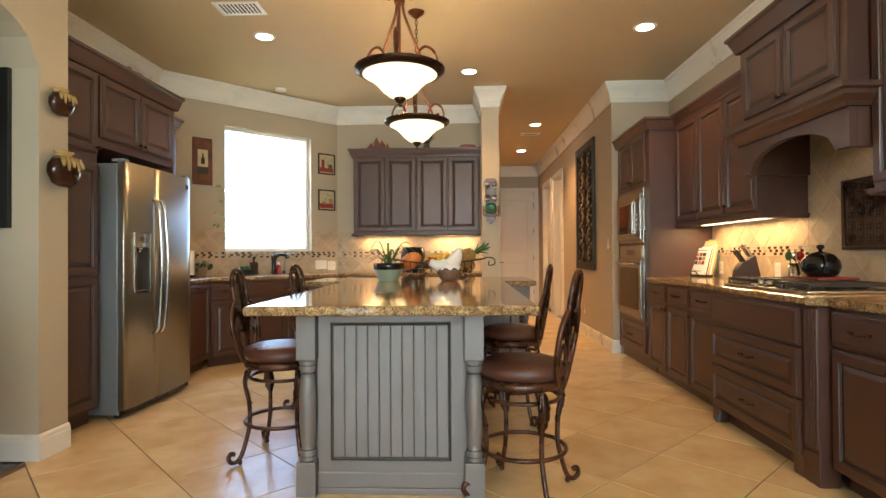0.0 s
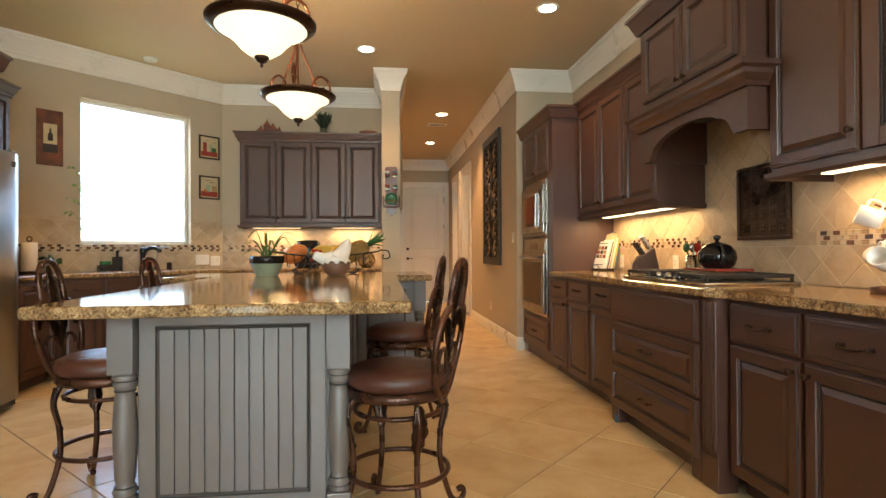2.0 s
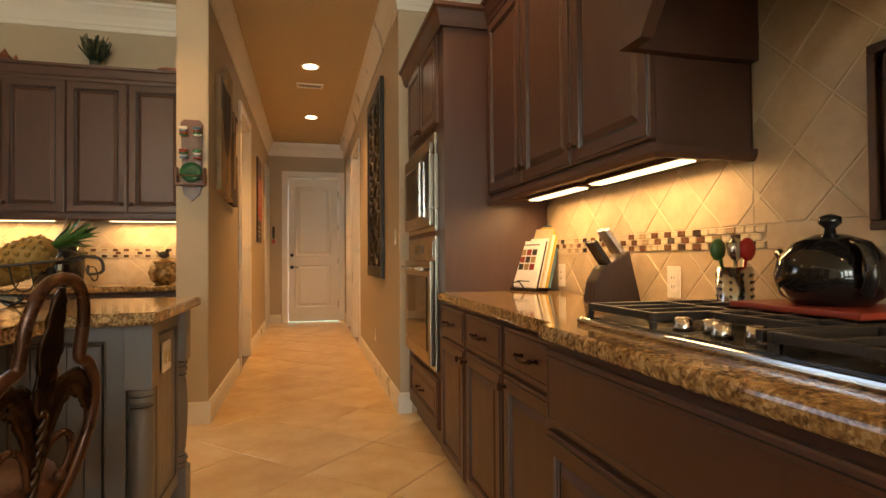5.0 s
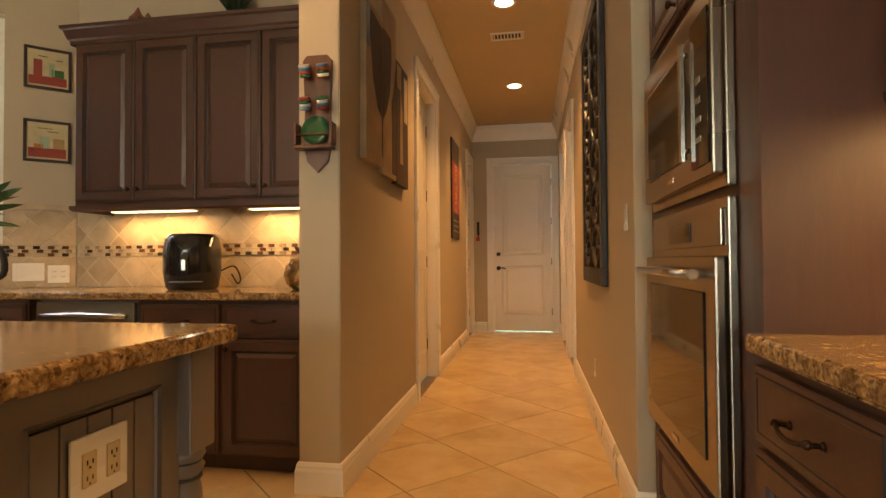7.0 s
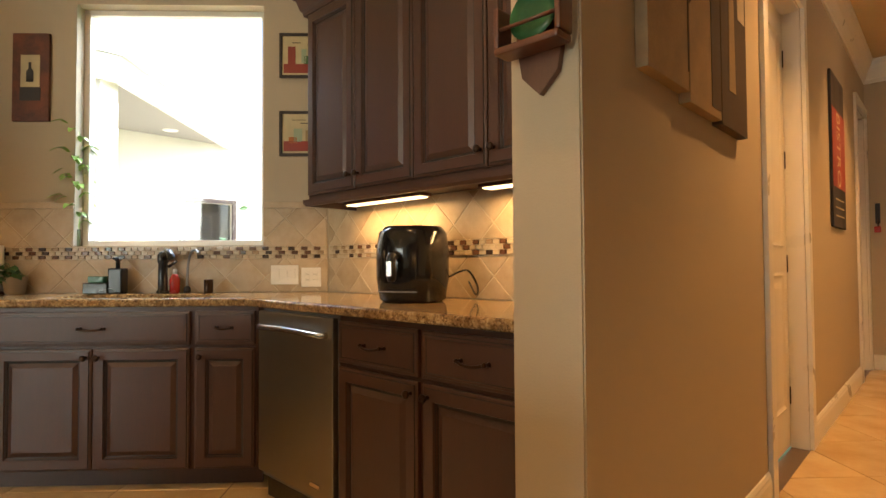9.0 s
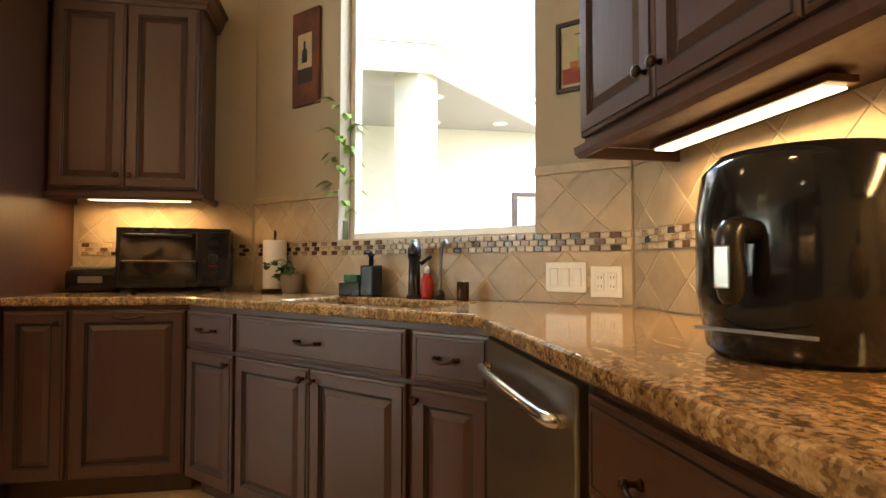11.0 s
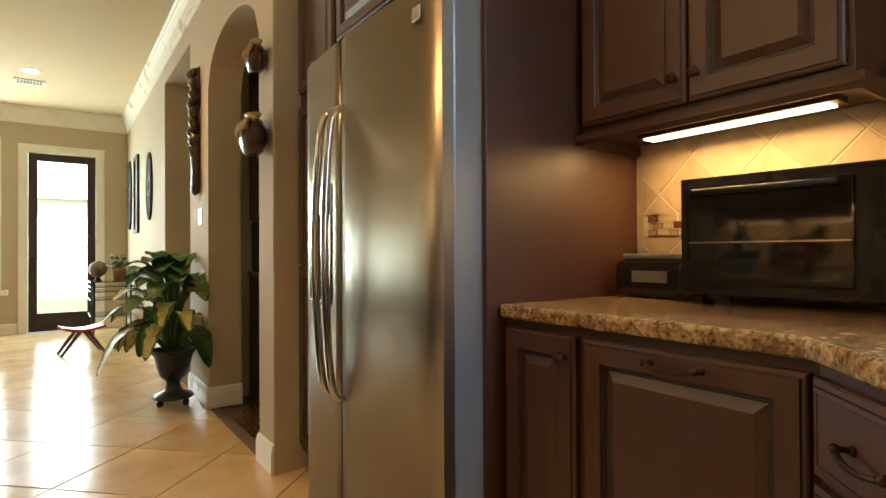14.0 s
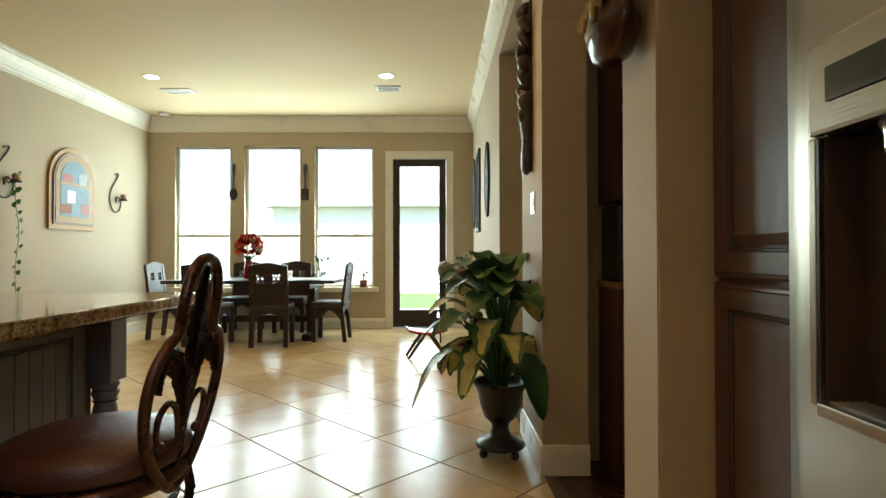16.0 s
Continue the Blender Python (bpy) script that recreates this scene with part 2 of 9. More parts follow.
MANGO = paint("mango_skin", (0.55, 0.17, 0.03), 0.45, broad=7, vary=0.45)
PINEA = paint("pineapple_skin", (0.25, 0.16, 0.035), 0.6, fine=40, vary=0.4, bump=0.6)
GREEN = paint("green_ceramic", (0.03, 0.13, 0.055), 0.2, broad=12, vary=0.35)
SAGE = paint("sage_pot", (0.34, 0.42, 0.28), 0.45, fine=40, vary=0.15, bump=0.5)
GRASSM = paint("lawn", (0.10, 0.16, 0.04), 0.9, fine=60, broad=1.2, vary=0.35, bump=0.8)
FENCE = wood("fence_wood", (0.62, 0.56, 0.48), (0.74, 0.69, 0.61), 0.8, coat=0)
STUCCO = paint("stucco_cream", (0.72, 0.68, 0.58), 0.9, fine=60, vary=0.05, bump=0.4)
ROOF = paint("roof_shingle", (0.55, 0.52, 0.48), 0.9, fine=30, vary=0.3, bump=0.6)
CONC = paint("patio_concrete", (0.42, 0.40, 0.36), 0.85, fine=60, vary=0.12, bump=0.3)
HARDW = wood("dark_floorboard", (0.035, 0.015, 0.008), (0.075, 0.035, 0.018), 0.25)
CREAM = paint("cream_print", (0.55, 0.46, 0.27), 0.6, broad=10, vary=0.15)
INK = paint("print_dark", (0.03, 0.022, 0.018), 0.5, vary=0.3)
INKR = paint("print_red", (0.28, 0.035, 0.02), 0.5, vary=0.25)
INKB = paint("print_blue", (0.10, 0.19, 0.28), 0.5, broad=9, vary=0.35)
GOLD = paint("aged_gold", (0.30, 0.17, 0.06), 0.45, 0.3, broad=9, vary=0.3)
OCHRE = paint("print_ochre", (0.36, 0.24, 0.10), 0.55, broad=9, vary=0.25)

# ---- mesh helpers ----


def box(bm, x0, x1, y0, y1, z0, z1, bevel=0.0, mat=0):
    r = bmesh.ops.create_cube(bm, size=1, matrix=Matrix.Translation(((x0 + x1) / 2, (y0 + y1) / 2, (z0 + z1) / 2)) @ Matrix.Diagonal((abs(x1 - x0), abs(y1 - y0), abs(z1 - z0), 1)))
    vs = r["verts"]
    faces = {f for v in vs for f in v.link_faces}
    for f in faces:
        f.material_index = mat
    if bevel:
        es = list({e for v in vs for e in v.link_edges})
        bmesh.ops.bevel(bm, geom=es, offset=bevel, segments=2, affect="EDGES", profile=0.6)
    return bm


def boxm(x0, x1, y0, y1, z0, z1, bevel=0.0):
    return box(bmesh.new(), x0, x1, y0, y1, z0, z1, bevel)


def lathe(bm, prof, seg=24, m=None, mat=0, a0=0.0, a1=None):
    """Turn a profile of (radius, height) round z."""
    full = a1 is None
    n = seg if full else seg + 1
    span = 2 * math.pi if full else a1 - a0
    rings = []
    for r, z in prof:
        ring = []
        for k in range(n):
            a = a0 + span * k / seg
            p = Vector((r * math.cos(a), r * math.sin(a), z))
            ring.append(bm.verts.new(m @ p if m else p))
        rings.append(ring)
    for i in range(len(rings) - 1):
        for k in range(seg):
            k2 = (k + 1) % n
            f = bm.faces.new((rings[i][k], rings[i][k2], rings[i + 1][k2], rings[i + 1][k]))
            f.smooth, f.material_index = True, mat
    if full:
        for ring, flip in ((rings[0], True), (rings[-1], False)):
            f = bm.faces.new(ring[::-1] if flip else ring)
            f.material_index = mat
    return bm


def tube(bm, pts, r, seg=8, mat=0, closed=False):
    """A round bar along points; r is one radius or one a point."""
    pts = [Vector(p) for p in pts]
    n = len(pts)
    rs = r if isinstance(r, (list, tuple)) else [r] * n
    rings, up = [], None
    for i, p in enumerate(pts):
        if closed:
            d = pts[(i + 1) % n] - pts[i - 1]
        else:
            d = pts[min(i + 1, n - 1)] - pts[max(i - 1, 0)]
        d.normalize()
        if up is None:
            up = Vector((0, 0, 1)) if abs(d.z) < 0.9 else Vector((1, 0, 0))
        side = d.cross(up)
        if side.length < 1e-6:
            side = d.orthogonal()
        side.normalize()
        up = side.cross(d).normalized()
        rings.append([bm.verts.new(p + rs[i] * (math.cos(2 * math.pi * k / seg) * side + math.sin(2 * math.pi * k / seg) * up)) for k in range(seg)])
    for i in range(n if closed else n - 1):
        a, b = rings[i], rings[(i + 1) % n]
        for k in range(seg):
            f = bm.faces.new((a[k], a[(k + 1) % seg], b[(k + 1) % seg], b[k]))
            f.smooth, f.material_index = True, mat
    if not closed:
        bm.faces.new(rings[0][::-1]).material_index = mat
        bm.faces.new(rings[-1]).material_index = mat
    return bm


def curve_pts(keys, per=6):
    """A smooth curve through key points."""
    ks = [Vector(k) for k in keys]
    out = []
    for i in range(len(ks) - 1):
        p0, p1, p2, p3 = ks[max(i - 1, 0)], ks[i], ks[i + 1], ks[min(i + 2, len(ks) - 1)]
        for j in range(per):
            t = j / per
            out.append(0.5 * (2 * p1 + (p2 - p0) * t + (2 * p0 - 5 * p1 + 4 * p2 - p3) * t * t + (3 * p1 - p0 - 3 * p2 + p3) * t ** 3))
    out.append(ks[-1])
    return out


def ball(bm, c, r, seg=12, mat=0, squash=(1, 1, 1)):
    res = bmesh.ops.create_uvsphere(bm, u_segments=seg, v_segments=max(6, seg // 2), radius=r, matrix=Matrix.Translation(c) @ Matrix.Diagonal((*squash, 1)))
    for v in res["verts"]:
        for f in v.link_faces:
            f.smooth, f.material_index = True, mat
    return bm


def prism(bm, poly, z0, z1, mat=0, bevel=0.0):
    """An upright block on a plan polygon (anticlockwise)."""
    lo = [bm.verts.new((x, y, z0)) for x, y in poly]
    hi = [bm.verts.new((x, y, z1)) for x, y in poly]
    n = len(poly)
    fs = [bm.faces.new(lo[::-1]), bm.faces.new(hi)]
    for i in range(n):
        fs.append(bm.faces.new((lo[i], lo[(i + 1) % n], hi[(i + 1) % n], hi[i])))
    for f in fs:
        f.material_index = mat
    if bevel:
        es = list({e for f in fs for e in f.edges})
        bmesh.ops.bevel(bm, geom=es, offset=bevel, segments=3, affect="EDGES", profile=0.5)
    return bm


def sweep(bm, path, prof, closed=False, mat=0):
    """Run a profile of (distance into the room, height) along a plan path whose left side is the room."""
    n = len(path)
    P = [Vector((x, y)) for x, y in path]
    rings = []
    for i in range(n):
        a = P[i] - P[i - 1] if (closed or i > 0) else P[1] - P[0]
        b = P[(i + 1) % n] - P[i] if (closed or i < n - 1) else a
        a, b = a.normalized(), b.normalized()
        na, nb = Vector((-a.y, a.x)), Vector((-b.y, b.x))
        mit = (na + nb)
        mit = mit / max(0.3, mit.dot(na)) if mit.length > 1e-6 else na
        rings.append([bm.verts.new((P[i].x + mit.x * d, P[i].y + mit.y * d, z)) for d, z in prof])
    k = len(prof)
    for i in range(n if closed else n - 1):
        a, b = rings[i], rings[(i + 1) % n]
        for j in range(k):
            f = bm.faces.new((a[j], b[j], b[(j + 1) % k], a[(j + 1) % k]))
            f.material_index = mat
    if not closed:
        bm.faces.new(rings[0])
        bm.faces.new(rings[-1][::-1])
    bmesh.ops.recalc_face_normals(bm, faces=bm.faces[:])
    return bm


def part(name, bm, material, parent=None, label="", m=None):
    me = bpy.data.meshes.new(name)
    bm.to_mesh(me)
    bm.free()
    for x in (material if isinstance(material, (list, tuple)) else [material]):
        me.materials.append(x)
    ob = new(name, me)
    if m is not None:
        ob.matrix_basis = m
    if parent is not None:
        ob.parent = parent
    if label:
        tagged(ob, label)
    return ob


def thing(name, m, label, category, group=""):
    ob = new(name)
    ob.empty_display_size = 0.1
    ob.matrix_basis = m
    return tagged(ob, label, category, group)


def solid(name, bm, material, label, category, group="", m=None, kind=""):
    return tagged(part(name, bm, material, None, label, m), label, category, group, kind)


def structure(name, bm, material, label="", category="", m=None):
    return tagged(part(name, bm, material, None, "", m), label, category, "", "structure")


def panel_front(w, h, rings, mat_dark=()):
    """A routed board, front to -y, corner at the origin: rings of (inset, depth); strips named in mat_dark take the second material."""
    bm = bmesh.new()
    loops = []
    for i, d in rings:
        loops.append([bm.verts.new(p) for p in ((i, d, i), (w - i, d, i), (w - i, d, h - i), (i, d, h - i))])
    bm.faces.new(loops[0][::-1])
    for q in range(len(loops) - 1):
        a, b = loops[q], loops[q + 1]
        for k in range(4):
            f = bm.faces.new((a[k], a[(k + 1) % 4], b[(k + 1) % 4], b[k]))
            f.material_index = 1 if q in mat_dark else 0
    bm.faces.new(loops[-1])
    return bm


def raised_door(w, h):
    s = 0.052 if min(w, h) > 0.2 else 0.035
    return panel_front(w, h, [(0, 0), (0, -0.014), (0.004, -0.017), (0.010, -0.018), (0.012, -0.022), (s, -0.022), (s + 0.003, -0.015),
                              (s + 0.007, -0.0145), (s + 0.009, -0.009), (s + 0.014, -0.008), (s + 0.036, -0.018), (s + 0.040, -0.018)], (3, 6, 8))


def drawer_board(w, h):
    return panel_front(w, h, [(0, 0), (0, -0.014), (0.004, -0.017), (0.012, -0.018), (0.014, -0.0215), (0.022, -0.022), (0.024, -0.020)], (3, 5))


def pull(parent, x, y, z, width=0.10):
    """A bent bar pull across (x, z), standing off the face at y."""
    bm = bmesh.new()
    h = width / 2
    tube(bm, curve_pts([(-h, 0, 0), (-h, -0.022, 0.002), (-h * 0.6, -0.030, -0.004), (0, -0.032, -0.007), (h * 0.6, -0.030, -0.004), (h, -0.022, 0.002), (h, 0, 0)], 3), 0.0048, 7)
    for sx in (-h, h):
        ball(bm, (sx, -0.024, 0.002), 0.0085, 8)
        lathe(bm, [(0.009, 0), (0.006, 0.006)], 8, pose(sx, 0, 0, 90))
    return part("handle", bm, BRONZE, parent, "", pose(x, y, z))


def knob(parent, x, y, z):
    bm = bmesh.new()
    lathe(bm, [(0.008, 0), (0.006, 0.006), (0.005, 0.012), (0.013, 0.018), (0.0155, 0.024), (0.012, 0.030), (0.004, 0.032)], 12, pose(0, 0, 0, 90))
    return part("knob", bm, BRONZE, parent, "", pose(x, y, z))


def door_part(parent, x, y, z, w, h, knob_at=None, mats=None, name="door"):
    d = part(name, raised_door(w, h), mats or [CAB, GLAZE], parent, "", pose(x, y, z))
    if knob_at == "l":
        knob(d, 0.028, -0.022, h * 0.07 if z > 1 else h * 0.93)
    elif knob_at == "r":
        knob(d, w - 0.028, -0.022, h * 0.07 if z > 1 else h * 0.93)
    elif knob_at == "pull":
        pull(d, w / 2, -0.022, h - 0.028, 0.11)
    return d


def drawer_part(parent, x, y, z, w, h, routed=False, handle=True):
    d = part("drawer_front", raised_door(w, h) if routed else drawer_board(w, h), [CAB, GLAZE], parent, "", pose(x, y, z))
    if handle:
        pull(d, w / 2, -0.020, h / 2, 0.11 if w > 0.3 else 0.07)
    return d

# ---- structure ----
THICK = 0.13
PLAN = [(2.42, -3.66), (2.42, 6.12), (1.77, 6.12), (1.77, 12.02), (0.49, 12.02), (0.49, 6.24), (0.29, 6.24), (0.29, 7.00),
        (-1.60, 7.00), (-3.15, 5.45), (-3.15, 3.05), (-2.325, 3.05), (-2.325, -3.66)]


def along(a, b):
    return pose(a[0], a[1], 0, 0, 0, math.degrees(math.atan2(b[1] - a[1], b[0] - a[0])))


def wall_mesh(length, holes, thick=THICK, extra=0.0, arch=None, top=CEIL, start=0.0):
    """A wall along +x whose room side is y = 0, with holes of (x0, x1, z0, z1) through it."""
    bm = bmesh.new()
    x = start
    for x0, x1, z0, z1 in sorted(holes):
        if x0 > x:
            box(bm, x, x0, -thick, 0, 0, top)
        if z0 > 0:
            box(bm, x0, x1, -thick, 0, 0, z0)
        box(bm, x0, x1, -thick, 0, z1, top)
        x = x1
    box(bm, x, length + extra, -thick, 0, 0, top)
    if arch:
        x0, x1, spring, apex = arch
        n = 16
        for k in range(n):
            xa, xb = x0 + (x1 - x0) * k / n, x0 + (x1 - x0) * (k + 1) / n
            lo = []
            for q in (xa, xb):
                u = (q - (x0 + x1) / 2) / ((x1 - x0) / 2)
                lo.append(spring + (apex - spring) * math.sqrt(max(0.0, 1 - u * u)))
            v = [bm.verts.new(p) for p in ((xa, 0, lo[0]), (xb, 0, lo[1]), (xb, 0, apex + 0.01), (xa, 0, apex + 0.01),
                                           (xa, -thick, lo[0]), (xb, -thick, lo[1]), (xb, -thick, apex + 0.01), (xa, -thick, apex + 0.01))]
            for f in ((3, 2, 1, 0), (4, 5, 6, 7), (0, 1, 5, 4), (2, 3, 7, 6), (1, 2, 6, 5), (0, 4, 7, 3)):
                bm.faces.new([v[i] for i in f])
        bmesh.ops.remove_doubles(bm, verts=bm.verts[:], dist=0.0001)
    return bm


DINING_WINDOWS = [(2.035, 1.228), (1.022, 0.201), (-0.003, -0.865)]
SILL, HEAD = 0.60, 2.665
KWIN = (0.385, 1.485, 1.19, 2.63)
ARCH = (0.23, 1.39)
PASSAGE = (2.01, 3.24)
HOLES = {
    0: [], 2: [(3.03, 3.85, 0, 2.5), (4.2, 5.1, 0, 2.5)], 3: [(0.085, 0.975, 0, 2.52)], 4: [(0.11, 0.785, 0, 2.5), (3.20, 4.065, 0, 2.55)],
    8: [KWIN], 11: [(ARCH[0], ARCH[1], 0, 2.51), (*PASSAGE, 0, 2.72)],
    12: [(0.395, 1.18, 0, 2.48)] + [(2.325 + b, 2.325 + a, SILL, HEAD) for a, b in DINING_WINDOWS],
}
NAMES = ["wall_east", "wall_hall_return", "wall_hall_east", "wall_hall_north", "wall_hall_west", "wall_pillar_front", "wall_pillar_west", "wall_north",
         "wall_window", "wall_west", "wall_pantry_return", "wall_arch", "wall_south"]
for i, nm in enumerate(NAMES):
    a, b = PLAN[i], PLAN[(i + 1) % len(PLAN)]
    c = PLAN[(i + 2) % len(PLAN)]
    turn = (b[0] - a[0]) * (c[1] - b[1]) - (b[1] - a[1]) * (c[0] - b[0])
    L = math.hypot(b[0] - a[0], b[1] - a[1])
    th = 0.22 if i == 11 else THICK
    arch = (ARCH[0], ARCH[1], 2.20, 2.50) if i == 11 else None
    extra = THICK if turn > 0 and i != 8 and i != 7 else (0.05 if i in (7, 8) else 0.0)
    if i in (1, 4, 5, 10):
        extra = -0.005
    structure(nm, wall_mesh(L, HOLES.get(i, []), th, extra, arch, CEIL, 0.005 if i in (2, 5, 6, 11) else 0.0), WALL, "tan painted plaster wall", "wall", along(a, b))

bm = bmesh.new()
prism(bm, [(2.56, -3.80), (2.56, 6.26), (1.91, 6.26), (1.91, 12.16), (0.35, 12.16), (0.35, 7.1), (-1.66, 7.1), (-3.3, 5.47), (-4.6, 5.4), (-4.6, -3.80)], CEIL, CEIL + 0.12)
structure("ceiling", bm, CEILING, "warm tan painted ceiling", "ceiling")
bm = bmesh.new()
prism(bm, [(2.5, -3.76), (2.5, 6.2), (1.88, 6.2), (1.88, 12.12), (0.4, 12.12), (0.4, 7.1), (-1.66, 7.1), (-3.25, 5.5), (-3.25, 3.06), (-2.40, 3.06), (-2.40, -3.76)], -0.12, -0.004)
floor = structure("floor", bm, GROUT, "diagonal beige ceramic tile floor with thin grout", "floor")

# rooms behind the two openings in the west wall
bm = bmesh.new()
box(bm, -4.4, -2.40, -0.35, 3.3, -0.12, -0.006)
structure("floor_pantry", bm, HARDW, "dark stained wooden floorboards", "floor")
for nm, bx in (("wall_pantry_north", (-4.4, -2.546, 2.826, 3.02, 0, CEIL)), ("wall_pantry_west", (-4.5, -4.4, -0.4, 3.02, 0, CEIL)),
               ("wall_pantry_south", (-4.4, -2.546, 1.36, 1.48, 0, CEIL)), ("wall_passage_south", (-4.4, -2.546, -0.33, -0.195, 0, CEIL))):
    structure(nm, boxm(*bx), WALL, "tan painted plaster wall", "wall")

# crown and base mouldings
CROWN = [(0, CEIL - 0.225), (0.012, CEIL - 0.225), (0.014, CEIL - 0.192), (0.020, CEIL - 0.180), (0.023, CEIL - 0.160), (0.040, CEIL - 0.110), (0.066, CEIL - 0.064),
         (0.074, CEIL - 0.054), (0.077, CEIL - 0.032), (0.086, CEIL - 0.024), (0.088, CEIL - 0.001), (0, CEIL - 0.001)]
structure("trim_crown", sweep(bmesh.new(), PLAN, CROWN, True), TRIM, "white stepped crown moulding", "moulding")
BASE = [(0, 0), (0.016, 0), (0.016, 0.105), (0.012, 0.118), (0.012, 0.128), (0.006, 0.142), (0, 0.145)]


def lerp2(a, b, d):
    L = math.hypot(b[0] - a[0], b[1] - a[1])
    return (a[0] + (b[0] - a[0]) * d / L, a[1] + (b[1] - a[1]) * d / L)


W11, W12 = PLAN[11], PLAN[12]
A_IN = lambda d, depth=0.225: (lerp2(W11, W12, d)[0] - depth, lerp2(W11, W12, d)[1])
BASES = [
    [lerp2(W11, W12, 0.0), lerp2(W11, W12, ARCH[0]), A_IN(ARCH[0])],
    [A_IN(ARCH[1]), lerp2(W11, W12, ARCH[1]), lerp2(W11, W12, PASSAGE[0]), A_IN(PASSAGE[0])],
    [A_IN(PASSAGE[1]), lerp2(W11, W12, PASSAGE[1]), W12, (-2.04, -3.66)],
    [(-1.03, -3.66), (2.42, -3.66), (2.42, 1.0)],
    [(1.85, 6.12), (1.77, 6.12), (1.77, 9.06)],
    [(1.77, 10.06), (1.77, 10.23)], [(1.77, 11.31), (1.77, 12.02), (1.766, 12.02)],
    [(0.70, 12.02), (0.515, 12.02)],
    [(0.49, 11.145), (0.49, 8.91)], [(0.49, 7.865), (0.49, 6.24), (0.29, 6.24), (0.29, 6.30)],
]
for path in BASES:
    structure("baseboard", sweep(bmesh.new(), path, BASE), TRIM, "white painted baseboard", "baseboard")


def casing(name, x0, x1, z1, w=0.10, z0=None, t=0.022):
    """Flat stepped trim round an opening, local wall frame (room at +y)."""
    bm = bmesh.new()
    for a, b, c, d in ((x0 - w, x0, 0 if z0 is None else z0, z1), (x1, x1 + w, 0 if z0 is None else z0, z1), (x0 - w, x1 + w, z1, z1 + w)):
        box(bm, a, b, 0.001, t, c, d, 0.003)
    box(bm, x0 - w - 0.004, x1 + w + 0.004, 0.001, t + 0.006, z1 + w - 0.012, z1 + w + 0.002, 0.002)
    return bm


def panel_door(name, m, w, h, material, label, lever=None, hinge_right=True):
    """A two-panel door leaf; front to -y."""
    d = tagged(part(name, boxm(0, w, -0.0, 0.04, 0.01, h, 0.002), material, None, "", m), label, "door", "", "structure")
    s = 0.115
    for z0, z1 in ((0.24, h * 0.40), (h * 0.40 + 0.14, h - 0.14)):
        pw, ph = w - 2 * s, z1 - z0
        part("panel", panel_front(pw, ph, [(0, 0.002), (0.0, -0.006), (0.012, -0.010), (0.020, -0.004), (0.030, 0.0), (0.055, 0.0), (0.085, -0.007), (0.09, -0.007)]), material, d, "", pose(s, -0.001, z0))
    if lever is not None:
        bm = bmesh.new()
        lathe(bm, [(0.032, 0), (0.030, 0.010), (0.012, 0.014), (0.011, 0.045)], 16, pose(0, 0, 0, 90))
        tube(bm, curve_pts([(0, -0.045, 0), (0.05, -0.05, 0.006), (0.11, -0.048, -0.006)], 4), 0.008, 8)
        part("lever_handle", bm, BLACKM, d, "black lever handle", pose(lever, -0.001, 0.95))
        bm = bmesh.new()
        lathe(bm, [(0.032, 0), (0.030, 0.016), (0.02, 0.02)], 16, pose(0, 0, 0, 90))
        part("deadbolt", bm, BLACKM, d, "black deadbolt", pose(lever, -0.001, 1.16))
    for hz in (0.30, h * 0.42, h * 0.66, h - 0.26):
        part("hinge", boxm(-0.012, 0.012, -0.006, 0.0, -0.05, 0.05, 0.002), BRONZE, d, "", pose(w + 0.004 if hinge_right else -0.004, -0.001, hz))
    return d


def door_in(wall_i, x0, x1, z1, nm, leaf=True, lever=None, inset=0.06):
    a, b = PLAN[wall_i], PLAN[(wall_i + 1) % len(PLAN)]
    M = along(a, b)
    structure("trim_door", casing("c", x0, x1, z1, 0.085), TRIM, "white door casing", "door trim", M)
    bm = bmesh.new()
    box(bm, x0, x0 + 0.018, -THICK, 0.0, 0, z1 - 0.001)
    box(bm, x1 - 0.018, x1, -THICK, 0.0, 0, z1 - 0.001)
    box(bm, x0 + 0.019, x1 - 0.019, -THICK, 0.0, z1 - 0.018, z1 - 0.001)
    structure("trim_jamb", bm, TRIM, "white door jamb", "door trim", M)
    if leaf:
        # the leaf faces the room: its -y turned to local +y
        panel_door(nm, M @ pose(x1 - 0.020, -inset, 0, 0, 0, 180), x1 - x0 - 0.04, z1 - 0.022, DOORW, "white two-panel interior door, closed", lever)


door_in(3, 0.085, 0.975, 2.52, "door_1", True, 0.06)
door_in(4, 3.20, 4.065, 2.55, "door_2", True, None, 0.09)
door_in(4, 0.11, 0.785, 2.50, "door_3", True, 0.06, 0.05)
door_in(2, 3.03, 3.85, 2.50, "door_4", True, None, 0.09)
door_in(2, 4.2, 5.1, 2.50, "door_5", True, None, 0.07)

# kitchen window
M8 = along(PLAN[8], PLAN[9])


